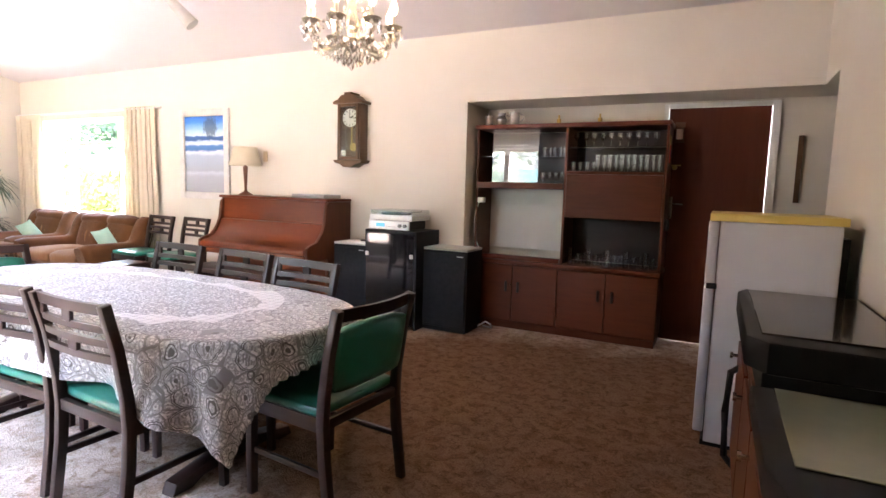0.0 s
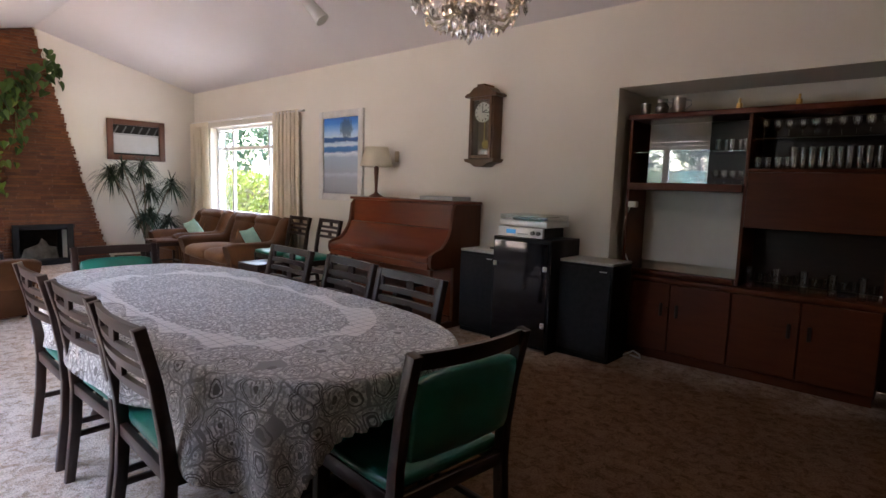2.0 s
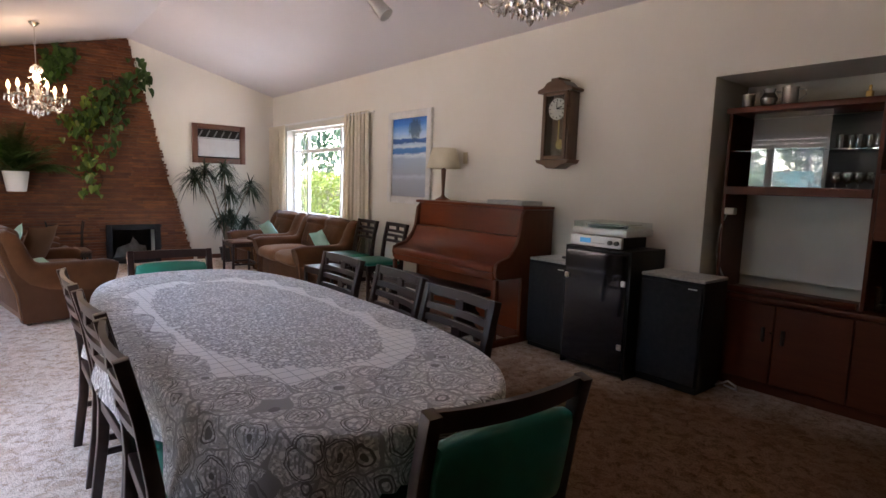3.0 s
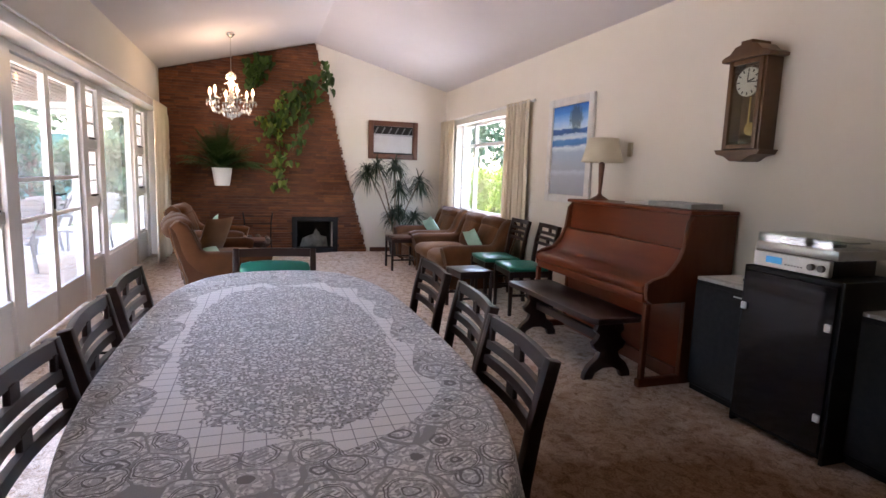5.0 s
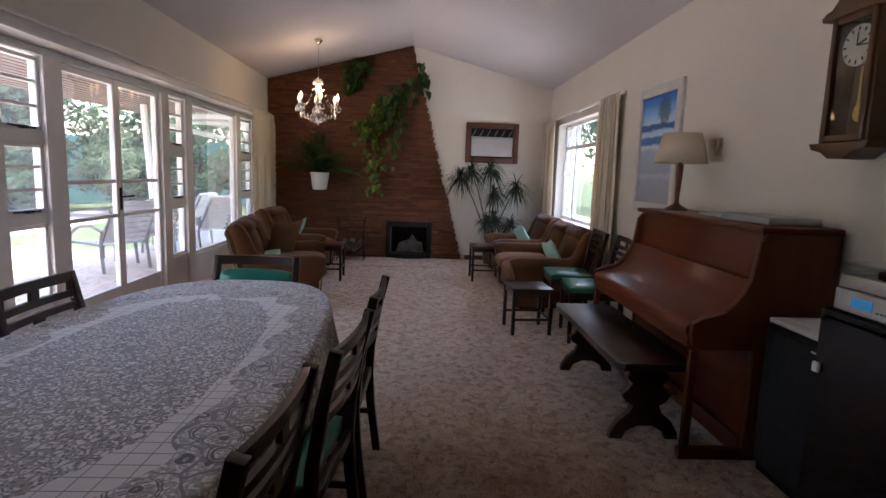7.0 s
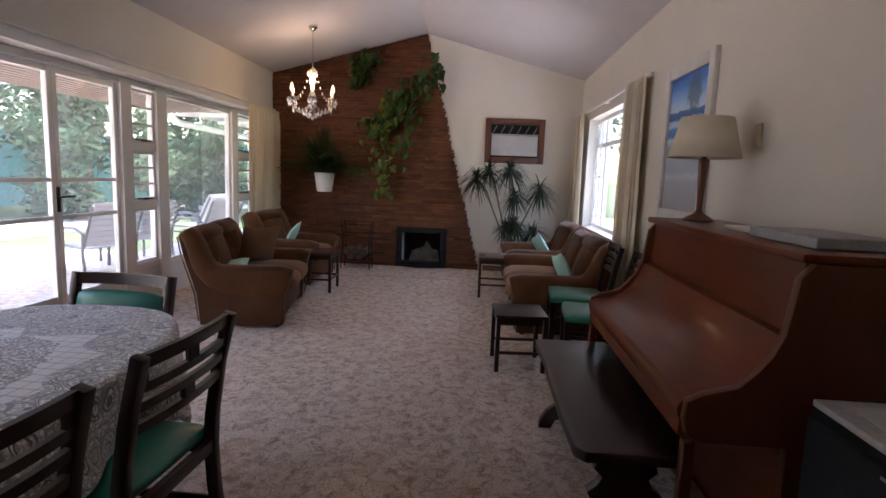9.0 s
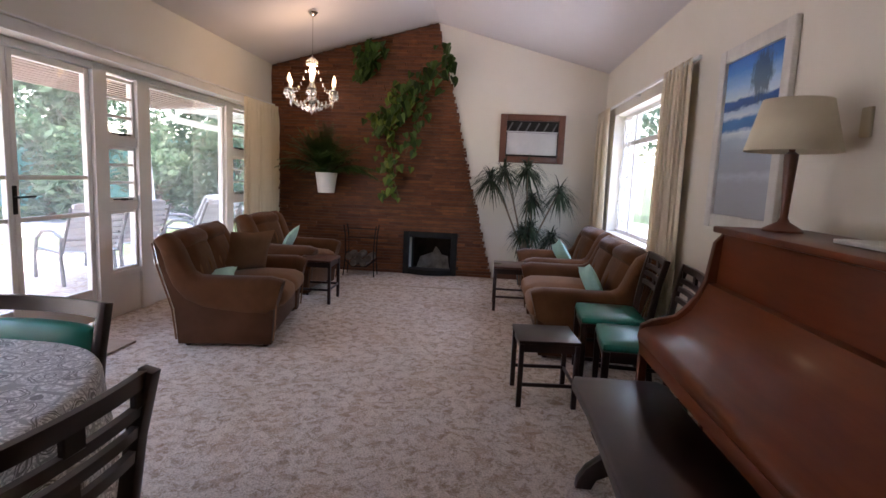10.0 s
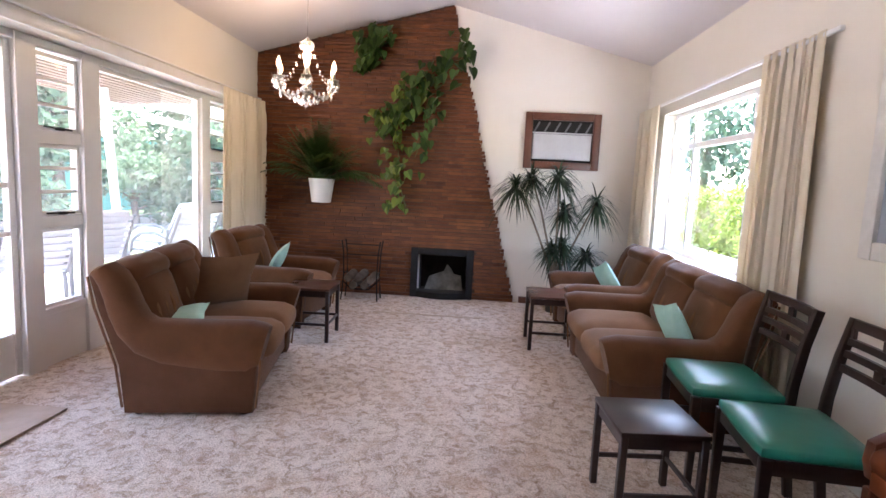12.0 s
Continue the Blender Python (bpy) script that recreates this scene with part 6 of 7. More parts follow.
# ---- chandeliers ----
def chandelier(name, at, ztop, arms, reach, tall, label, watts):
    c = thing(name, label, "chandelier", at=at, group="crystal chandeliers")
    part("ceiling_rose", lathe(NB(), [(0.05, ztop), (0.055, ztop - 0.015), (0.03, ztop - 0.045), (0.01, ztop - 0.06)][::-1], seg=16), M["chrome"], c)
    part("chain", rod(NB(), (0, 0, 0.45 * tall), (0, 0, ztop - 0.05), 0.005, seg=8), M["chrome"], c)
    part("column", lathe(NB(), [(0.0, 0.06), (0.03, 0.075), (0.045, 0.10), (0.02, 0.13), (0.03, 0.16), (0.05, 0.20), (0.022, 0.25), (0.03, 0.30), (0.045, 0.34), (0.02, 0.38), (0.05, 0.42), (0.055, 0.43), (0.01, 0.46)], seg=14), M["milk_glass"], c)
    part("hub", lathe(NB(), [(0.0, 0.09), (0.05, 0.10), (0.06, 0.12), (0.03, 0.14), (0.0, 0.15)], seg=14), M["chrome"], c)
    drops = NB()
    beads = NB()

    def drop(x, y, z, h=0.052, r=0.014):
        lathe(drops, [(0.0, -h), (r, -h * 0.6), (r * 0.7, -h * 0.25), (0.0, 0)], (x, y, z), 6)

    for k in range(arms):
        a = 2 * math.pi * k / arms + 0.3
        ca, sa = math.cos(a), math.sin(a)
        bm = NB()
        pts = [(0.04, 0.12), (0.10, 0.075), (0.17, 0.06), (reach * 0.8, 0.075), (reach * 0.96, 0.12), (reach, 0.16)]
        tube(bm, [(r * ca, r * sa, z) for r, z in pts], 0.007, 8)
        arm = part("arm", bm, M["milk_glass"], c)
        part("bobeche", lathe(NB(), [(0.0, 0.155), (0.035, 0.16), (0.05, 0.175), (0.047, 0.178), (0.012, 0.165)], (reach * ca, reach * sa, 0), 14), M["milk_glass"], arm)
        part("candle", rod(NB(), (reach * ca, reach * sa, 0.165), (reach * ca, reach * sa, 0.225), 0.011, seg=10), M["pot_white"], arm)
        part("bulb", lathe(NB(), [(0.009, 0.225), (0.021, 0.245), (0.020, 0.268), (0.008, 0.295), (0.0, 0.306)], (reach * ca, reach * sa, 0), 10), M["bulb"], arm, "lit candle bulb")
        for j in range(6):
            b = j * math.pi / 3
            drop(reach * ca + 0.045 * math.cos(b), reach * sa + 0.045 * math.sin(b), 0.168, 0.05)
        for j in range(9):
            f = j / 8
            r = 0.05 + (reach - 0.05) * f
            z = 0.40 * (1 - f) + 0.20 * f - 0.10 * math.sin(math.pi * f)
            bmesh.ops.create_icosphere(beads, subdivisions=1, radius=0.0105, matrix=Matrix.Translation((r * ca, r * sa, z)))
        for j in range(5):
            f = (j + 0.5) / 5
            aa = a + 2 * math.pi / arms * f
            r = reach * (0.93 - 0.12 * math.sin(math.pi * f))
            drop(r * math.cos(aa), r * math.sin(aa), 0.13 - 0.045 * math.sin(math.pi * f), 0.04)
    for k in range(12):
        a = 2 * math.pi * k / 12
        drop(0.10 * math.cos(a), 0.10 * math.sin(a), 0.07, 0.05)
        drop(0.055 * math.cos(a), 0.055 * math.sin(a), 0.43, 0.05)
        drop(0.05 * math.cos(a), 0.05 * math.sin(a), 0.055, 0.05)
    lathe(drops, [(0.0, -0.02), (0.018, 0.0), (0.018, 0.012), (0.006, 0.025), (0.005, 0.06)], (0, 0, 0.0), 8)
    tagged(part("crystal_drop", drops, M["crystal"], c, "cut crystal drops", False), kind="stuff")
    tagged(part("bead_chain", beads, M["crystal"], c), kind="stuff")
    for o in c.children:
        if o.name.split(".")[0] not in ("ceiling_rose", "chain"):
            o.scale = (1, 1, tall)
    lm = new("lamp", bpy.data.lights.new("chandelier_light", "POINT"))
    lm.data.energy, lm.data.color, lm.data.shadow_soft_size = watts, (1, 0.72, 0.42), 0.12
    lm.location = (0, 0, 0.36 * tall)
    lm.parent = c
    return c


chandelier("chandelier", (-8.44, 1.36, 2.0), 1.075, 6, 0.27, 1.3, "crystal chandelier with lit candle bulbs near the chimney wall", 1.0)
chandelier("chandelier", (-1.90, 2.57, 2.0), 1.39, 8, 0.24, 1.2, "crystal chandelier with lit candle bulbs over the dining end", 0.22)

spot = thing("ceiling_spotlight", "brushed metal ceiling spotlight on a short arm", "spotlight", at=(-4.42, 3.44, 3.165))
part("arm", tube(NB(), [(0, 0, 0.0), (0, 0, -0.12), (-0.02, -0.02, -0.18)], 0.012), M["chrome"], spot)
bm = NB()
tube(bm, [(-0.16, -0.10, -0.14), (-0.06, -0.05, -0.24), (0.04, 0.0, -0.36), (0.10, 0.04, -0.44)], [0.03, 0.042, 0.055, 0.064], 20)
part("lamp_head", bm, M["silver"], spot)

# ---- plants ----
def strap_leaf(bm, p, d, length, width, droop, rnd):
    """One long narrow arching leaf."""
    d = d.normalized()
    side = d.cross(Vector((0, 0, 1)))
    if side.length < 0.05:
        side = Vector((1, 0, 0))
    side.normalize()
    prev = None
    for k in range(6):
        f = k / 5
        q = p + d * (length * f) + Vector((0, 0, -droop * length * f * f))
        w = width * (1 - f) ** 0.6 * min(1, 0.35 + 3 * f)
        a, b = bm.verts.new(q - side * w), bm.verts.new(q + side * w)
        if prev:
            bm.faces.new((prev[0], prev[1], b, a))
        prev = (a, b)


rp = random.Random(11)
drac = thing("dracaena_plant", "tall dragon tree with spiky dark leaf heads in a pot", "plant", at=(-9.60, 3.88, 0))
part("pot", lathe(NB(), [(0.10, 0), (0.13, 0.20), (0.14, 0.22), (0.13, 0.22), (0.12, 0.18), (0, 0.18)], seg=24), M["pot_dark"], drac)
heads = [(0.05, -0.52, 1.39, 0.36), (0.05, -0.36, 1.49, 0.34), (0.05, -0.07, 1.53, 0.36), (0.05, 0.02, 1.16, 0.32), (0.05, 0.36, 1.26, 0.34), (0.05, 0.02, 0.77, 0.32), (0.05, 0.29, 0.66, 0.33), (0.05, -0.08, 0.72, 0.26)]
bm = NB()
for hx, hy, hz, r in heads:
    tube(bm, [(0, 0, 0.17), (hx * 0.2, hy * 0.1 - 0.03, hz * 0.35), (hx * 0.6, hy * 0.62, hz * 0.75), (hx, hy, hz)], [0.014, 0.013, 0.011, 0.009], 7)
part("stem", bm, M["stem"], drac)
for hx, hy, hz, r in heads:
    bm = NB()
    for k in range(120):
        a, e = rp.uniform(0, 6.28), rp.uniform(-0.55, 1.2)
        d = Vector((math.cos(a) * math.cos(e), math.sin(a) * math.cos(e), math.sin(e)))
        strap_leaf(bm, Vector((hx, hy, hz + rp.uniform(-0.08, 0.02))), d, r * rp.uniform(0.8, 1.15), 0.0115, rp.uniform(0.35, 0.9), rp)
    part("leaf_head", bm, M["dracaena"], drac)

fernp = thing("hanging_fern", "feathery palm fern in a white pot on the brick wall", "plant", at=(-9.70, 1.15, 1.09))
part("pot", lathe(NB(), [(0.105, 0), (0.11, 0.01), (0.145, 0.25), (0.15, 0.27), (0.14, 0.27), (0.13, 0.22), (0, 0.22)], seg=32), M["pot_white"], fernp, "white tapered pot")
part("bracket", box(NB(), -0.225, -0.10, -0.02, 0.02, 0.10, 0.13, 0.003, 1), M["iron"], fernp)
bm = NB()
for k in range(74):
    # long arching fronds, leaning off the wall, the outer ones drooping below the rim
    a = rp.uniform(-1.9, 1.9)
    lift = rp.uniform(0.6, 1.56)
    ln = rp.uniform(0.58, 0.92)
    d = Vector((0.16 + 0.42 * math.cos(a) * math.cos(lift), math.sin(a) * math.cos(lift) * 1.1, math.sin(lift))).normalized()
    droop = rp.uniform(0.1, 0.25) + 0.75 * (1 - d.z)
    spine = [Vector((0, 0, 0.21)) + d * (ln * f) + Vector((0, 0, -droop * ln * f * f)) for f in [q / 20 for q in range(21)]]
    tube(bm, spine[::4], [0.004, 0.0035, 0.003, 0.0025, 0.002, 0.001], 4)
    for q in range(4, 21):
        f = q / 20
        t = (spine[q] - spine[q - 1]).normalized()
        side = t.cross(Vector((0, 0, 1))).normalized()
        reach = 0.20 * math.sin(math.pi * min(1.0, 0.25 + 0.72 * f)) + 0.03
        for sg_ in (-1, 1):
            strap_leaf(bm, spine[q], side * sg_ + t * 0.75 + Vector((0, 0, rp.uniform(-0.25, 0.1))), reach * rp.uniform(0.85, 1.1), 0.0095, rp.uniform(0.15, 0.45), rp)
tagged(part("frond", bm, M["fern"], fernp), kind="stuff")


def heart_leaf(bm, p, out, size, rnd):
    """A pointed heart-shaped leaf hanging by its base."""
    n = (out + Vector((rnd.uniform(-0.5, 0.5), rnd.uniform(-0.8, 0.8), rnd.uniform(0.1, 0.9)))).normalized()
    down = Vector((rnd.uniform(-0.1, 0.3), rnd.uniform(-0.6, 0.6), -1))
    down = (down - n * down.dot(n)).normalized()
    s = n.cross(down)
    base = p
    pts = [(0, 0.0), (0.32, -0.12), (0.50, 0.12), (0.42, 0.45), (0.2, 0.8), (0, 1.05)]
    mid0 = bm.verts.new(base)
    tip = bm.verts.new(base + down * size * 1.05 - n * size * 0.12)
    for sg in (-1, 1):
        vs = [bm.verts.new(base + s * (sg * u * size) + down * (w * size) + n * (0.14 * size * u * 2)) for u, w in pts[1:-1]]
        f = [mid0] + vs + [tip]
        bm.faces.new(f if sg > 0 else f[::-1])


def vine(name, path, count, spread, sizes, material, label, seed):
    rnd = random.Random(seed)
    v = thing(name, label, "plant", at=(-9.88, path[0][0], path[0][1]))
    o = Vector((-9.88, path[0][0], path[0][1]))
    P = [Vector((-9.88, y, z)) for y, z, _ in path]
    st = NB()
    for s in range(3):
        tube(st, [p - o + Vector((rnd.uniform(0.0, 0.04), rnd.uniform(-0.05, 0.05), rnd.uniform(-0.03, 0.03))) for p in P], 0.004, 5)
    part("stem", st, M["vine_stem"], v)
    lens = [path[k][2] for k in range(len(path))]
    bm = NB()
    for _ in range(count):
        k = rnd.choices(range(len(P) - 1), [lens[i] for i in range(len(P) - 1)])[0]
        f = rnd.random()
        c = P[k].lerp(P[k + 1], f)
        r = spread * (lens[k] * (1 - f) + lens[k + 1] * f)
        y, z = rnd.gauss(0, r), rnd.gauss(0, r * 0.8)
        heart_leaf(bm, c - o + Vector((rnd.uniform(0.0, 0.17), y, z)), Vector((1, 0, 0.1)), rnd.uniform(*sizes), rnd)
    part("foliage", bm, material, v)
    return v


vine("trailing_vine", [(2.68, 3.06, 1.0), (2.66, 2.78, 1.1), (2.42, 2.62, 1.2), (2.20, 2.42, 1.2), (2.02, 2.20, 1.1), (1.86, 2.00, 0.9)], 100, 0.105, (0.07, 0.15), M["pothos_dark"], "dark glossy trailing vine hanging across the brick wall", 3)
vine("trailing_vine", [(2.24, 2.46, 1.0), (2.05, 2.25, 1.2), (1.90, 2.05, 1.1), (1.96, 1.75, 0.8), (2.02, 1.50, 0.9), (2.00, 1.28, 0.9), (2.08, 1.08, 0.6)], 105, 0.11, (0.055, 0.12), M["pothos"], "yellow-green trailing vine hanging down the brick wall", 5)
vine("trailing_vine", [(2.30, 2.40, 0.8), (2.34, 2.10, 0.8), (2.30, 1.86, 0.7), (2.16, 1.66, 0.6)], 32, 0.09, (0.06, 0.11), M["pothos_dark"], "dark trailing vine hanging down the brick wall", 6)
vine("trailing_vine", [(1.78, 3.06, 1.0), (1.68, 2.92, 1.0), (1.60, 2.78, 0.7), (1.55, 2.62, 0.4)], 90, 0.075, (0.07, 0.14), M["pothos_dark"], "dark leafy plant hanging high on the brick wall", 8)

# ---- outside ----
bm = NB()
box(bm, -300, 300, -300, -0.3, -0.6, -0.14)
box(bm, -300, -10.7, -0.3, 5.7, -0.6, -0.14)
box(bm, 1.95, 300, -0.3, 5.7, -0.6, -0.14)
box(bm, -300, 300, 5.7, 300, -0.6, -0.14)
setting("ground", bm, M["grass"], "mown garden lawn", "lawn", False)
bm = NB()
box(bm, -15.0, 2.0, -2.2, -0.02, -0.139, -0.05, 0.01)
box(bm, -30.0, 6.0, -7.9, -5.4, -0.139, -0.12, 0.004)
setting("pavement_patio", bm, M["paving"], "pale sunlit concrete patio and path", "patio")
bm = NB()
box(bm, -24.0, 2.0, 5.62, 9.2, -0.139, -0.08, 0.01)
setting("pavement_north", bm, M["stone_top"], "pale concrete paving outside the window", "paving")

roof = thing("verandah_roof", "verandah roof lined with narrow red-brown slats", "roof", kind="structure")
sl = NB()
box(sl, -3.55, 3.55, -0.03, 0.03, -0.012, 0.012)
slat_me = mesh_of("slat", sl, M["slat"])
for k in range(22):
    ob = new("slat", slat_me)
    ob.parent = roof
    ob.location = (-8.05, -0.12 - k * 0.108, 2.46 - k * 0.0067)
for x in (-11.4, -9.6, -7.8, -6.2, -4.7):
    part("rafter", box(NB(), x - 0.03, x + 0.03, -2.45, -0.03, 2.472, 2.56), M["slat"], roof)
# dark sheet added for the shadowed void, so the slat gaps read dark
part("gap_backing", box(NB(), -11.6, -4.5, -2.45, -0.03, 2.561, 2.60), M["bark"], roof, "added dark sheet behind the slat gaps")
part("fascia", box(NB(), -11.6, -4.5, -2.49, -2.45, 2.32, 2.53, 0.004), M["frame_wood"], roof)

lean = thing("corrugated_canopy", "pale corrugated canopy with a white gutter", "canopy", kind="structure")
bm = NB()
g = []
for i in range(77):
    x = -15.5 + i * 0.05
    g.append([bm.verts.new((x, y, 2.42 + 0.02 * math.sin(i * math.pi / 2) + (y + 2.2) * 0.05)) for y in (-2.5, -0.4)])
for a, b in zip(g, g[1:]):
    bm.faces.new((a[0], b[0], b[1], a[1]))
cs = part("sheet", bm, M["ac_panel"], lean, "pale corrugated sheet")
cs.modifiers.new("thick", "SOLIDIFY").thickness = 0.01
part("gutter", tube(NB(), [(-11.68, -2.3, 2.40), (-11.76, -2.32, 2.26), (-12.0, -2.33, 2.18), (-15.4, -2.4, 2.12)], 0.06, 12), M["white"], lean, "white gutter pipe")
for x in (-12.2, -13.8):
    part("purlin", box(NB(), x - 0.03, x + 0.03, -2.45, -0.4, 2.32, 2.40, 0.004), M["white"], lean)
bm = NB()
rod(bm, (-10.12, -1.73, 2.34), (-10.42, -1.73, -0.051), 0.05, seg=14)
tagged(part("verandah_post", bm, M["white"]), "white leaning verandah post", "post")


def lounger(at, turn):
    """A reclining patio chair, facing +y."""
    c = thing("patio_chair", "grey-framed reclining patio chair with pale sling straps", "patio chair", at, turn, "patio chairs")
    for s in (-1, 1):
        bm = NB()
        tube(bm, [(s * 0.29, -0.62, 0.92), (s * 0.29, -0.34, 0.40), (s * 0.29, 0.30, 0.40), (s * 0.29, 0.40, 0.34)], 0.018, 8)
        part("side_rail", bm, M["lounger_frame"], c)
        bm = NB()
        tube(bm, [(s * 0.31, -0.42, 0.0), (s * 0.31, -0.36, 0.36), (s * 0.31, -0.40, 0.58), (s * 0.31, -0.20, 0.64), (s * 0.31, 0.10, 0.62), (s * 0.31, 0.28, 0.52), (s * 0.31, 0.36, 0.30), (s * 0.31, 0.36, 0.0)], 0.022, 8)
        part("arm", bm, M["lounger_frame"], c)
    for k in range(7):
        f = (k + 0.5) / 7
        y, z = -0.35 - 0.27 * f, 0.42 + 0.50 * f
        bm = NB()
        box(bm, -0.285, 0.285, -0.006, 0.006, -0.026, 0.026, 0.004, 1, Matrix.Translation((0, y, z)) @ Matrix.Rotation(radians(28), 4, "X"))
        part("back_strap", bm, M["lounger"], c)
    for k in range(6):
        y = -0.28 + 0.11 * k
        part("seat_strap", box(NB(), -0.285, 0.285, y - 0.04, y + 0.04, 0.395, 0.407, 0.003, 1), M["lounger"], c)
    cu = NB()
    cushion(cu, -0.26, 0.26, -0.05, 0.03, -0.30, 0.30, 0.01, 5, 0.45, Matrix.Translation((0, -0.43, 0.70)) @ Matrix.Rotation(radians(28), 4, "X"))
    part("back_pad", cu, M["lounger"], c, "pale grey back pad")
    return c


lg = lounger((-8.40, -1.42, -0.05), 150)
copy_thing(lg, pose(-9.25, -1.45, -0.05, 0, 0, 152))
copy_thing(lg, pose(-10.3, -1.02, -0.05, 0, 0, 156))
copy_thing(lg, pose(-11.2, -1.65, -0.05, 0, 0, 166))


def leaves(centres, count, size, rnd):
    """Many small bent leaves round the clumps (x, y, z, radius)."""
    vs, fs = [], []
    wts = [c[3] ** 2 for c in centres]
    for _ in range(count):
        cx, cy, cz, r = rnd.choices(centres, wts)[0]
        d = Vector((rnd.gauss(0, 1), rnd.gauss(0, 1), rnd.gauss(0, 1))).normalized()
        p = Vector((cx, cy, cz)) + d * r * rnd.uniform(0.55, 1.05) * (1 + 0.25 * math.sin(7 * d.x + 5 * d.z))
        a = Vector((rnd.gauss(0, 1), rnd.gauss(0, 1), rnd.gauss(0, 1))).normalized()
        b = a.orthogonal().normalized()
        s = size * rnd.uniform(0.6, 1.3)
        k = len(vs)
        vs += [p - a * s, p + b * s * 0.45, p + a * s, p - b * s * 0.45]
        fs.append((k, k + 1, k + 2, k + 3))
    return vs, fs


def crown(name, centres, count, size, material, parent, rnd):
    me = bpy.data.meshes.new(name)
    vs, fs = leaves(centres, count, size, rnd)
    me.from_pydata(vs, [], fs)
    me.materials.append(material)
    ob = new(name, me)
    ob.parent = parent
    return ob


def tree(at, h, r, count, material, seed, label, bushy=False):
    rnd = random.Random(seed)
    t = thing("garden_shrub" if bushy else "garden_tree", label, "shrub" if bushy else "tree", at, group="garden shrubs" if bushy else "garden trees")
    bm = NB()
    base = 0.15 if bushy else 0.3
    clumps = []
    tube(bm, [(0, 0, 0), (0.05 * r, 0, h * 0.3), (0.0, 0.06 * r, h * 0.6), (0.03, 0, h * 0.85)], [0.05 * r + 0.04, 0.04 * r + 0.03, 0.025 * r + 0.02, 0.012], 8)
    for k in range(13 if not bushy else 9):
        a = rnd.uniform(0, 6.28)
        z = h * rnd.uniform(base, 0.95)
        q = r * rnd.uniform(0.25, 0.8) * (1.1 - 0.5 * z / h)
        p = (q * math.cos(a), q * math.sin(a), z)
        tube(bm, [(0, 0, max(0.1, z * 0.55)), (p[0] * 0.5, p[1] * 0.5, z * 0.82), p], [0.03, 0.02, 0.008], 6)
        clumps.append((*p, r * rnd.uniform(0.28, 0.5)))
    part("trunk", bm, M["bark"], t)
    crown("crown", clumps, count, 0.12 if bushy else 0.17, material, t, rnd)
    return t


trees = (
    (-11.5, -13.0, 6.5, 3.0, 1), (-15.0, -11.0, 6.0, 2.8, 0), (-18.5, -9.0, 7.0, 3.2, 0), (-21.5, -6.0, 6.5, 3.0, 0), (-25.0, -3.5, 7.5, 3.4, 0), (-8.0, -15.5, 6.0, 2.8, 1),
    (-28.0, -9.0, 8.5, 4.0, 0), (-22.0, -13.0, 8.5, 4.0, 0), (-3.5, -16.0, 6.5, 3.2, 1), (1.5, -15.5, 6.0, 3.0, 0), (-20.0, -1.0, 5.5, 2.2, 0), (-33.0, 1.0, 8.0, 4.0, 0), (-15.0, -16.5, 8.5, 4.0, 0))
for k, (x, y, h, r, pale) in enumerate(trees):
    tree((x, y, -0.14), h, r, 4200, M["tree_pale"] if pale else M["tree"], 40 + k, "leafy garden tree with drooping pale foliage" if pale else "dense leafy green garden tree")
shrubs = ((-13.0, -8.8, 2.0, 1.3), (-15.6, -7.9, 2.4, 1.5), (-17.6, -6.2, 2.2, 1.4), (-18.4, -4.2, 2.6, 1.5), (-18.0, -2.4, 2.0, 1.2), (-10.5, -9.8, 1.8, 1.3), (-7.5, -10.6, 2.0, 1.4), (-4.5, -11.0, 1.8, 1.3), (-1.0, -11.0, 2.2, 1.5), (-16.6, -0.6, 2.4, 1.2), (-20.5, -7.5, 2.8, 1.7))
for k, (x, y, h, r) in enumerate(shrubs):
    tree((x, y, -0.14), h, r, 2600, M["tree"] if k % 2 else M["tree_pale"], 70 + k, "rounded leafy garden shrub", True)

net = thing("garden_fence", "teal shade-netting fence behind the shrubs", "fence", kind="structure")
for a, b in (((-24.5, 2.0), (-23.5, -9.0)), ((-23.5, -9.0), (-15.0, -14.0)), ((-15.0, -14.0), (4.0, -17.5))):
    bm = NB()
    bar(bm, (a[0], a[1], 1.1), (b[0], b[1], 1.1), 0.02, 2.5, 0.0)
    part("netting", bm, M["netting"], net)

# north garden: clipped hedge, pale fence, trees
hd = thing("hedge", "clipped yellow-green hedge outside the window", "hedge", at=(-14.0, 9.6, -0.14))
rh = random.Random(9)
part("core", box(NB(), -6.3, 5.3, -0.25, 0.4, 0.3, 1.4, 0.2), M["bark"], hd)
cl = [(x * 0.4 - 6.2, rh.uniform(-0.4, 0.3), z, 0.34) for x in range(29) for z in (0.3, 0.7, 1.1, 1.45)]
tagged(crown("foliage", cl, 26000, 0.055, M["hedge"], hd, rh), kind="stuff")
fn = thing("white_fence", "white picket fence beyond the hedge", "fence", at=(-17.0, 13.0, -0.14))
for k in range(40):
    part("picket", box(NB(), -6 + k * 0.32, -5.82 + k * 0.32, -0.02, 0.02, 0.0, 2.35 + 0.12 * (k % 3), 0.01), M["white"], fn)
for k, (x, y, h, r) in enumerate(((-24.0, 17.0, 8.0, 4.0), (-18.0, 17.5, 7.5, 3.6), (-12.0, 18.0, 8.0, 4.0), (-29.0, 13.0, 8.0, 4.0), (-6.5, 17.0, 6.0, 3.0))):
    tree((x, y, -0.14), h, r, 3600, M["tree"], 90 + k, "dense leafy green garden tree")

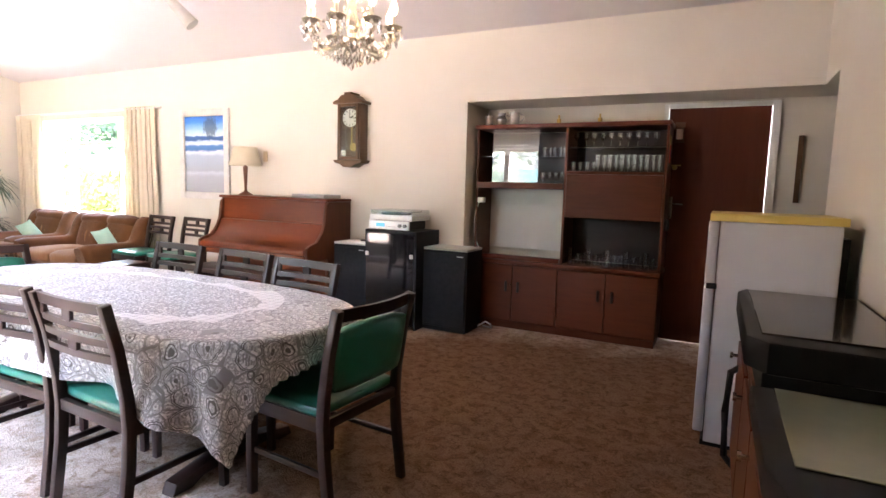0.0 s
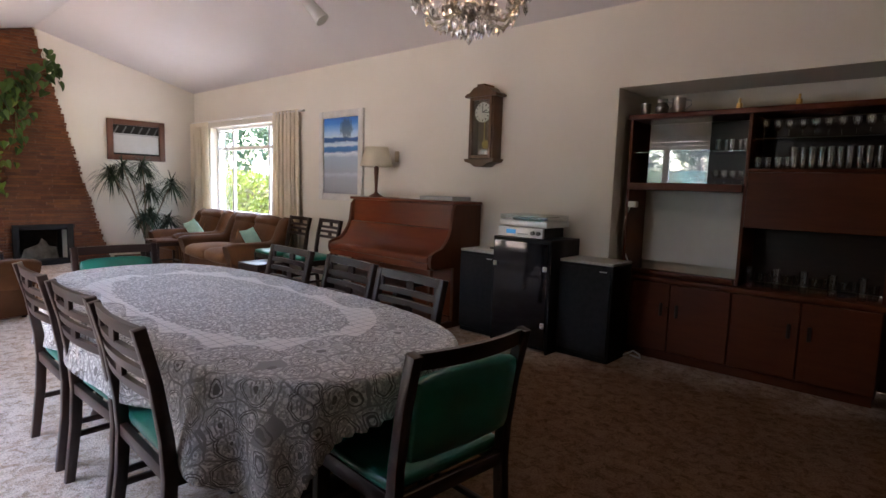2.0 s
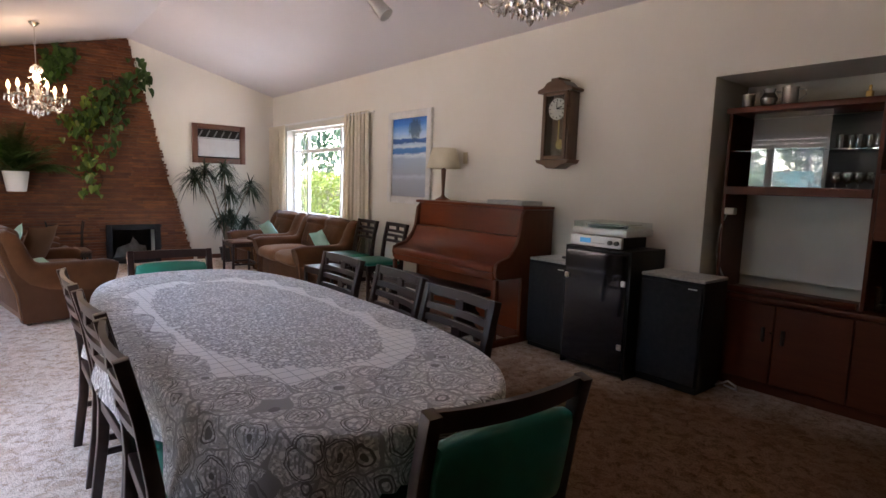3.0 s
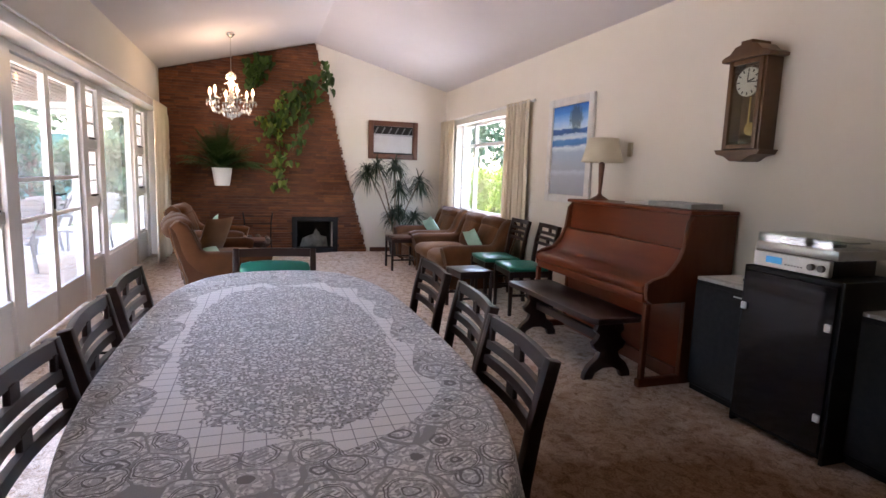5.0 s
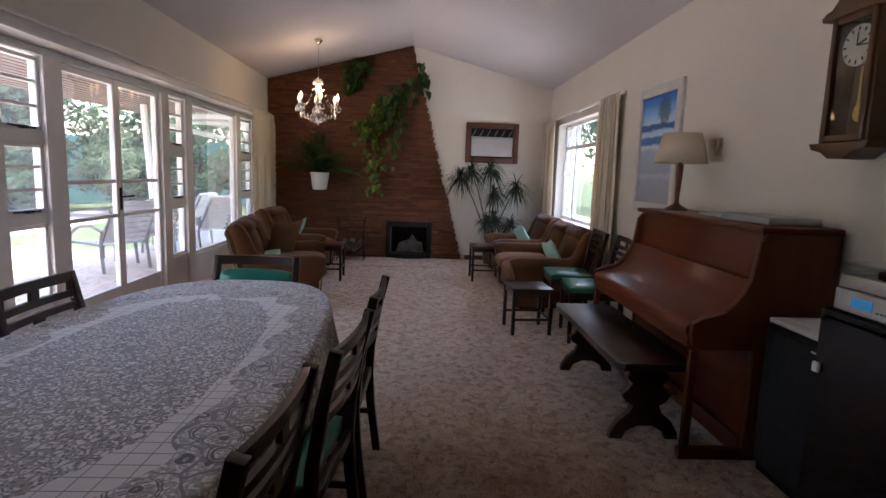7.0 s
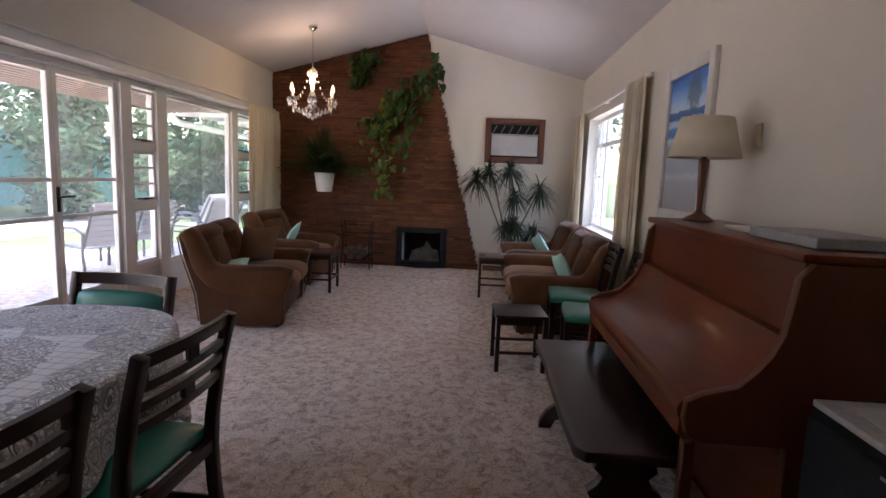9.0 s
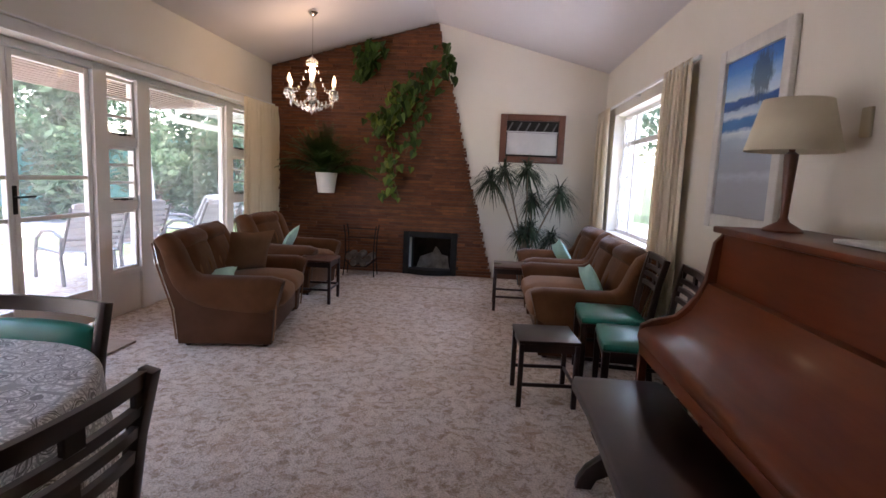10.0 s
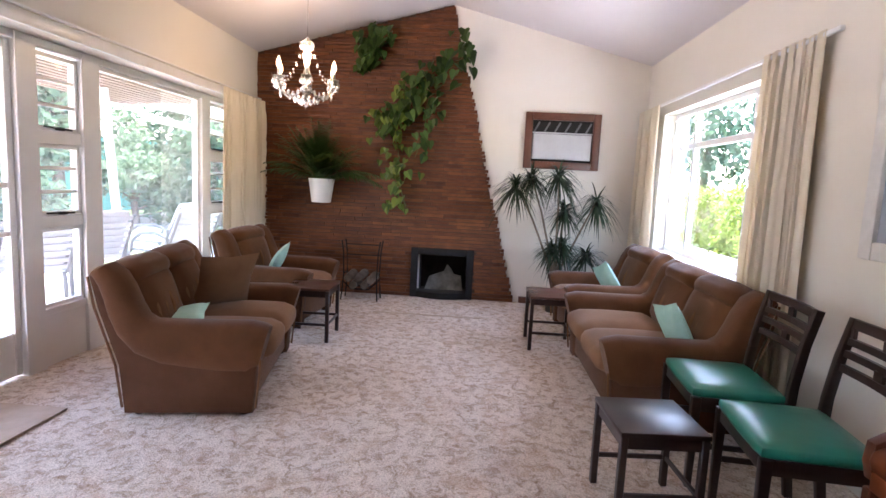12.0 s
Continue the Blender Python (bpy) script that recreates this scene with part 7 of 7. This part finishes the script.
# ---- brick chimney wall ----
def brick_mat(joined):
    m, n, l, b = nodes_of("brown_face_brick" + ("_far" if joined else ""), 0.6, 0.0, 0.4)
    geo = n.new("ShaderNodeNewGeometry")
    rnd = geo.outputs["Random Per Island"] if joined else n.new("ShaderNodeObjectInfo").outputs["Random"]
    base = ramp(n, l, rnd, [(0.0, (0.085, 0.027, 0.010)), (0.2, (0.115, 0.037, 0.012)), (0.5, (0.14, 0.046, 0.015)), (0.85, (0.165, 0.057, 0.018)), (1.0, (0.205, 0.076, 0.023))])
    mp = n.new("ShaderNodeMapping")
    mp.inputs["Scale"].default_value = (1, 1, 3)
    l.new(geo.outputs["Position"], mp.inputs["Vector"])
    st = noise_tex(n, l, mp.outputs[0], 7.0, 5.0, 0.7)
    col = mixc(n, l, 1.0, base, ramp(n, l, st, [(0.3, (0.55, 0.5, 0.48)), (0.65, (1.15, 1.1, 1.05))]), "MULTIPLY")
    l.new(col, b.inputs["Base Color"])
    bump(n, l, b, noise_tex(n, l, mp.outputs[0], 60.0, 4.0), 0.6, 0.006)
    return m


chim = thing("chimney_wall", "rough brown thin-brick chimney wall with a slanting edge", "brick wall", kind="structure")


def brick_edge(z):
    return 3.43 - 0.86 * z / 3.39


bm = NB()
for pts in ([(YS, 0.60), (YS, ZE - 0.005), (YR - 0.01, ZR - 0.01), (brick_edge(0.6) - 0.03, 0.60)], [(YS, 0.0), (YS, 0.60), (2.2, 0.60), (2.2, 0.0)], [(2.93, 0.0), (2.93, 0.60), (brick_edge(0.6) - 0.03, 0.60), (brick_edge(0) - 0.03, 0.0)]):
    prism(bm, pts, "x", XW + 0.001, XW + 0.028)
part("mortar_bed", bm, M["mortar"], chim)
bmat, bfar = brick_mat(False), brick_mat(True)
ub = NB()
box(ub, 0, 1, -0.5, 0.5, -0.5, 0.5)
unit_brick = mesh_of("brick", ub, bmat, False)
rb = random.Random(21)
CH = 0.0421
fv, ff, near = [], [], 0
for c in range(81):
    z = c * CH + CH / 2
    y = YS + 0.004 - rb.uniform(0, 0.2)
    while True:
        ln = rb.uniform(0.16, 0.40)
        y0, y1 = max(y, YS + 0.004), y + ln
        y += ln + 0.003
        end = brick_edge(z) + rb.uniform(-0.012, 0.018)
        low = YS + max(0.0, (z + CH / 2 - ZE) / slope_s)
        y0 = max(y0, low)
        last = y1 >= end
        y1 = min(y1, end)
        spans = [(y0, y1)]
        if z < 0.60:
            spans = [(y0, min(y1, 2.188)), (max(y0, 2.942), y1)]
        for a, b in spans:
            if b - a < 0.03:
                continue
            front = 0.036 + 0.022 * rb.random() ** 0.6
            h = CH - rb.uniform(0.003, 0.009)
            if z < 1.12 and near < 300:
                ob = new("brick", unit_brick)
                ob.parent = chim
                ob.matrix_basis = Matrix.Translation((XW + 0.002, (a + b) / 2, z)) @ Matrix.Diagonal((front, b - a, h, 1))
                near += 1
            else:
                k = len(fv)
                x0, x1 = XW + 0.002, XW + front
                fv += [(x, yy, zz) for x in (x0, x1) for yy in (a, b) for zz in (z - h / 2, z + h / 2)]
                ff += [(k + 4, k + 6, k + 7, k + 5), (k, k + 4, k + 5, k + 1), (k + 2, k + 3, k + 7, k + 6), (k + 1, k + 5, k + 7, k + 3), (k, k + 2, k + 6, k + 4)]
        if last:
            break
me = bpy.data.meshes.new("upper_brickwork")
me.from_pydata(fv, [], ff)
me.materials.append(bfar)
ob = tagged(new("upper_brickwork", me), kind="stuff")
ob.parent = chim
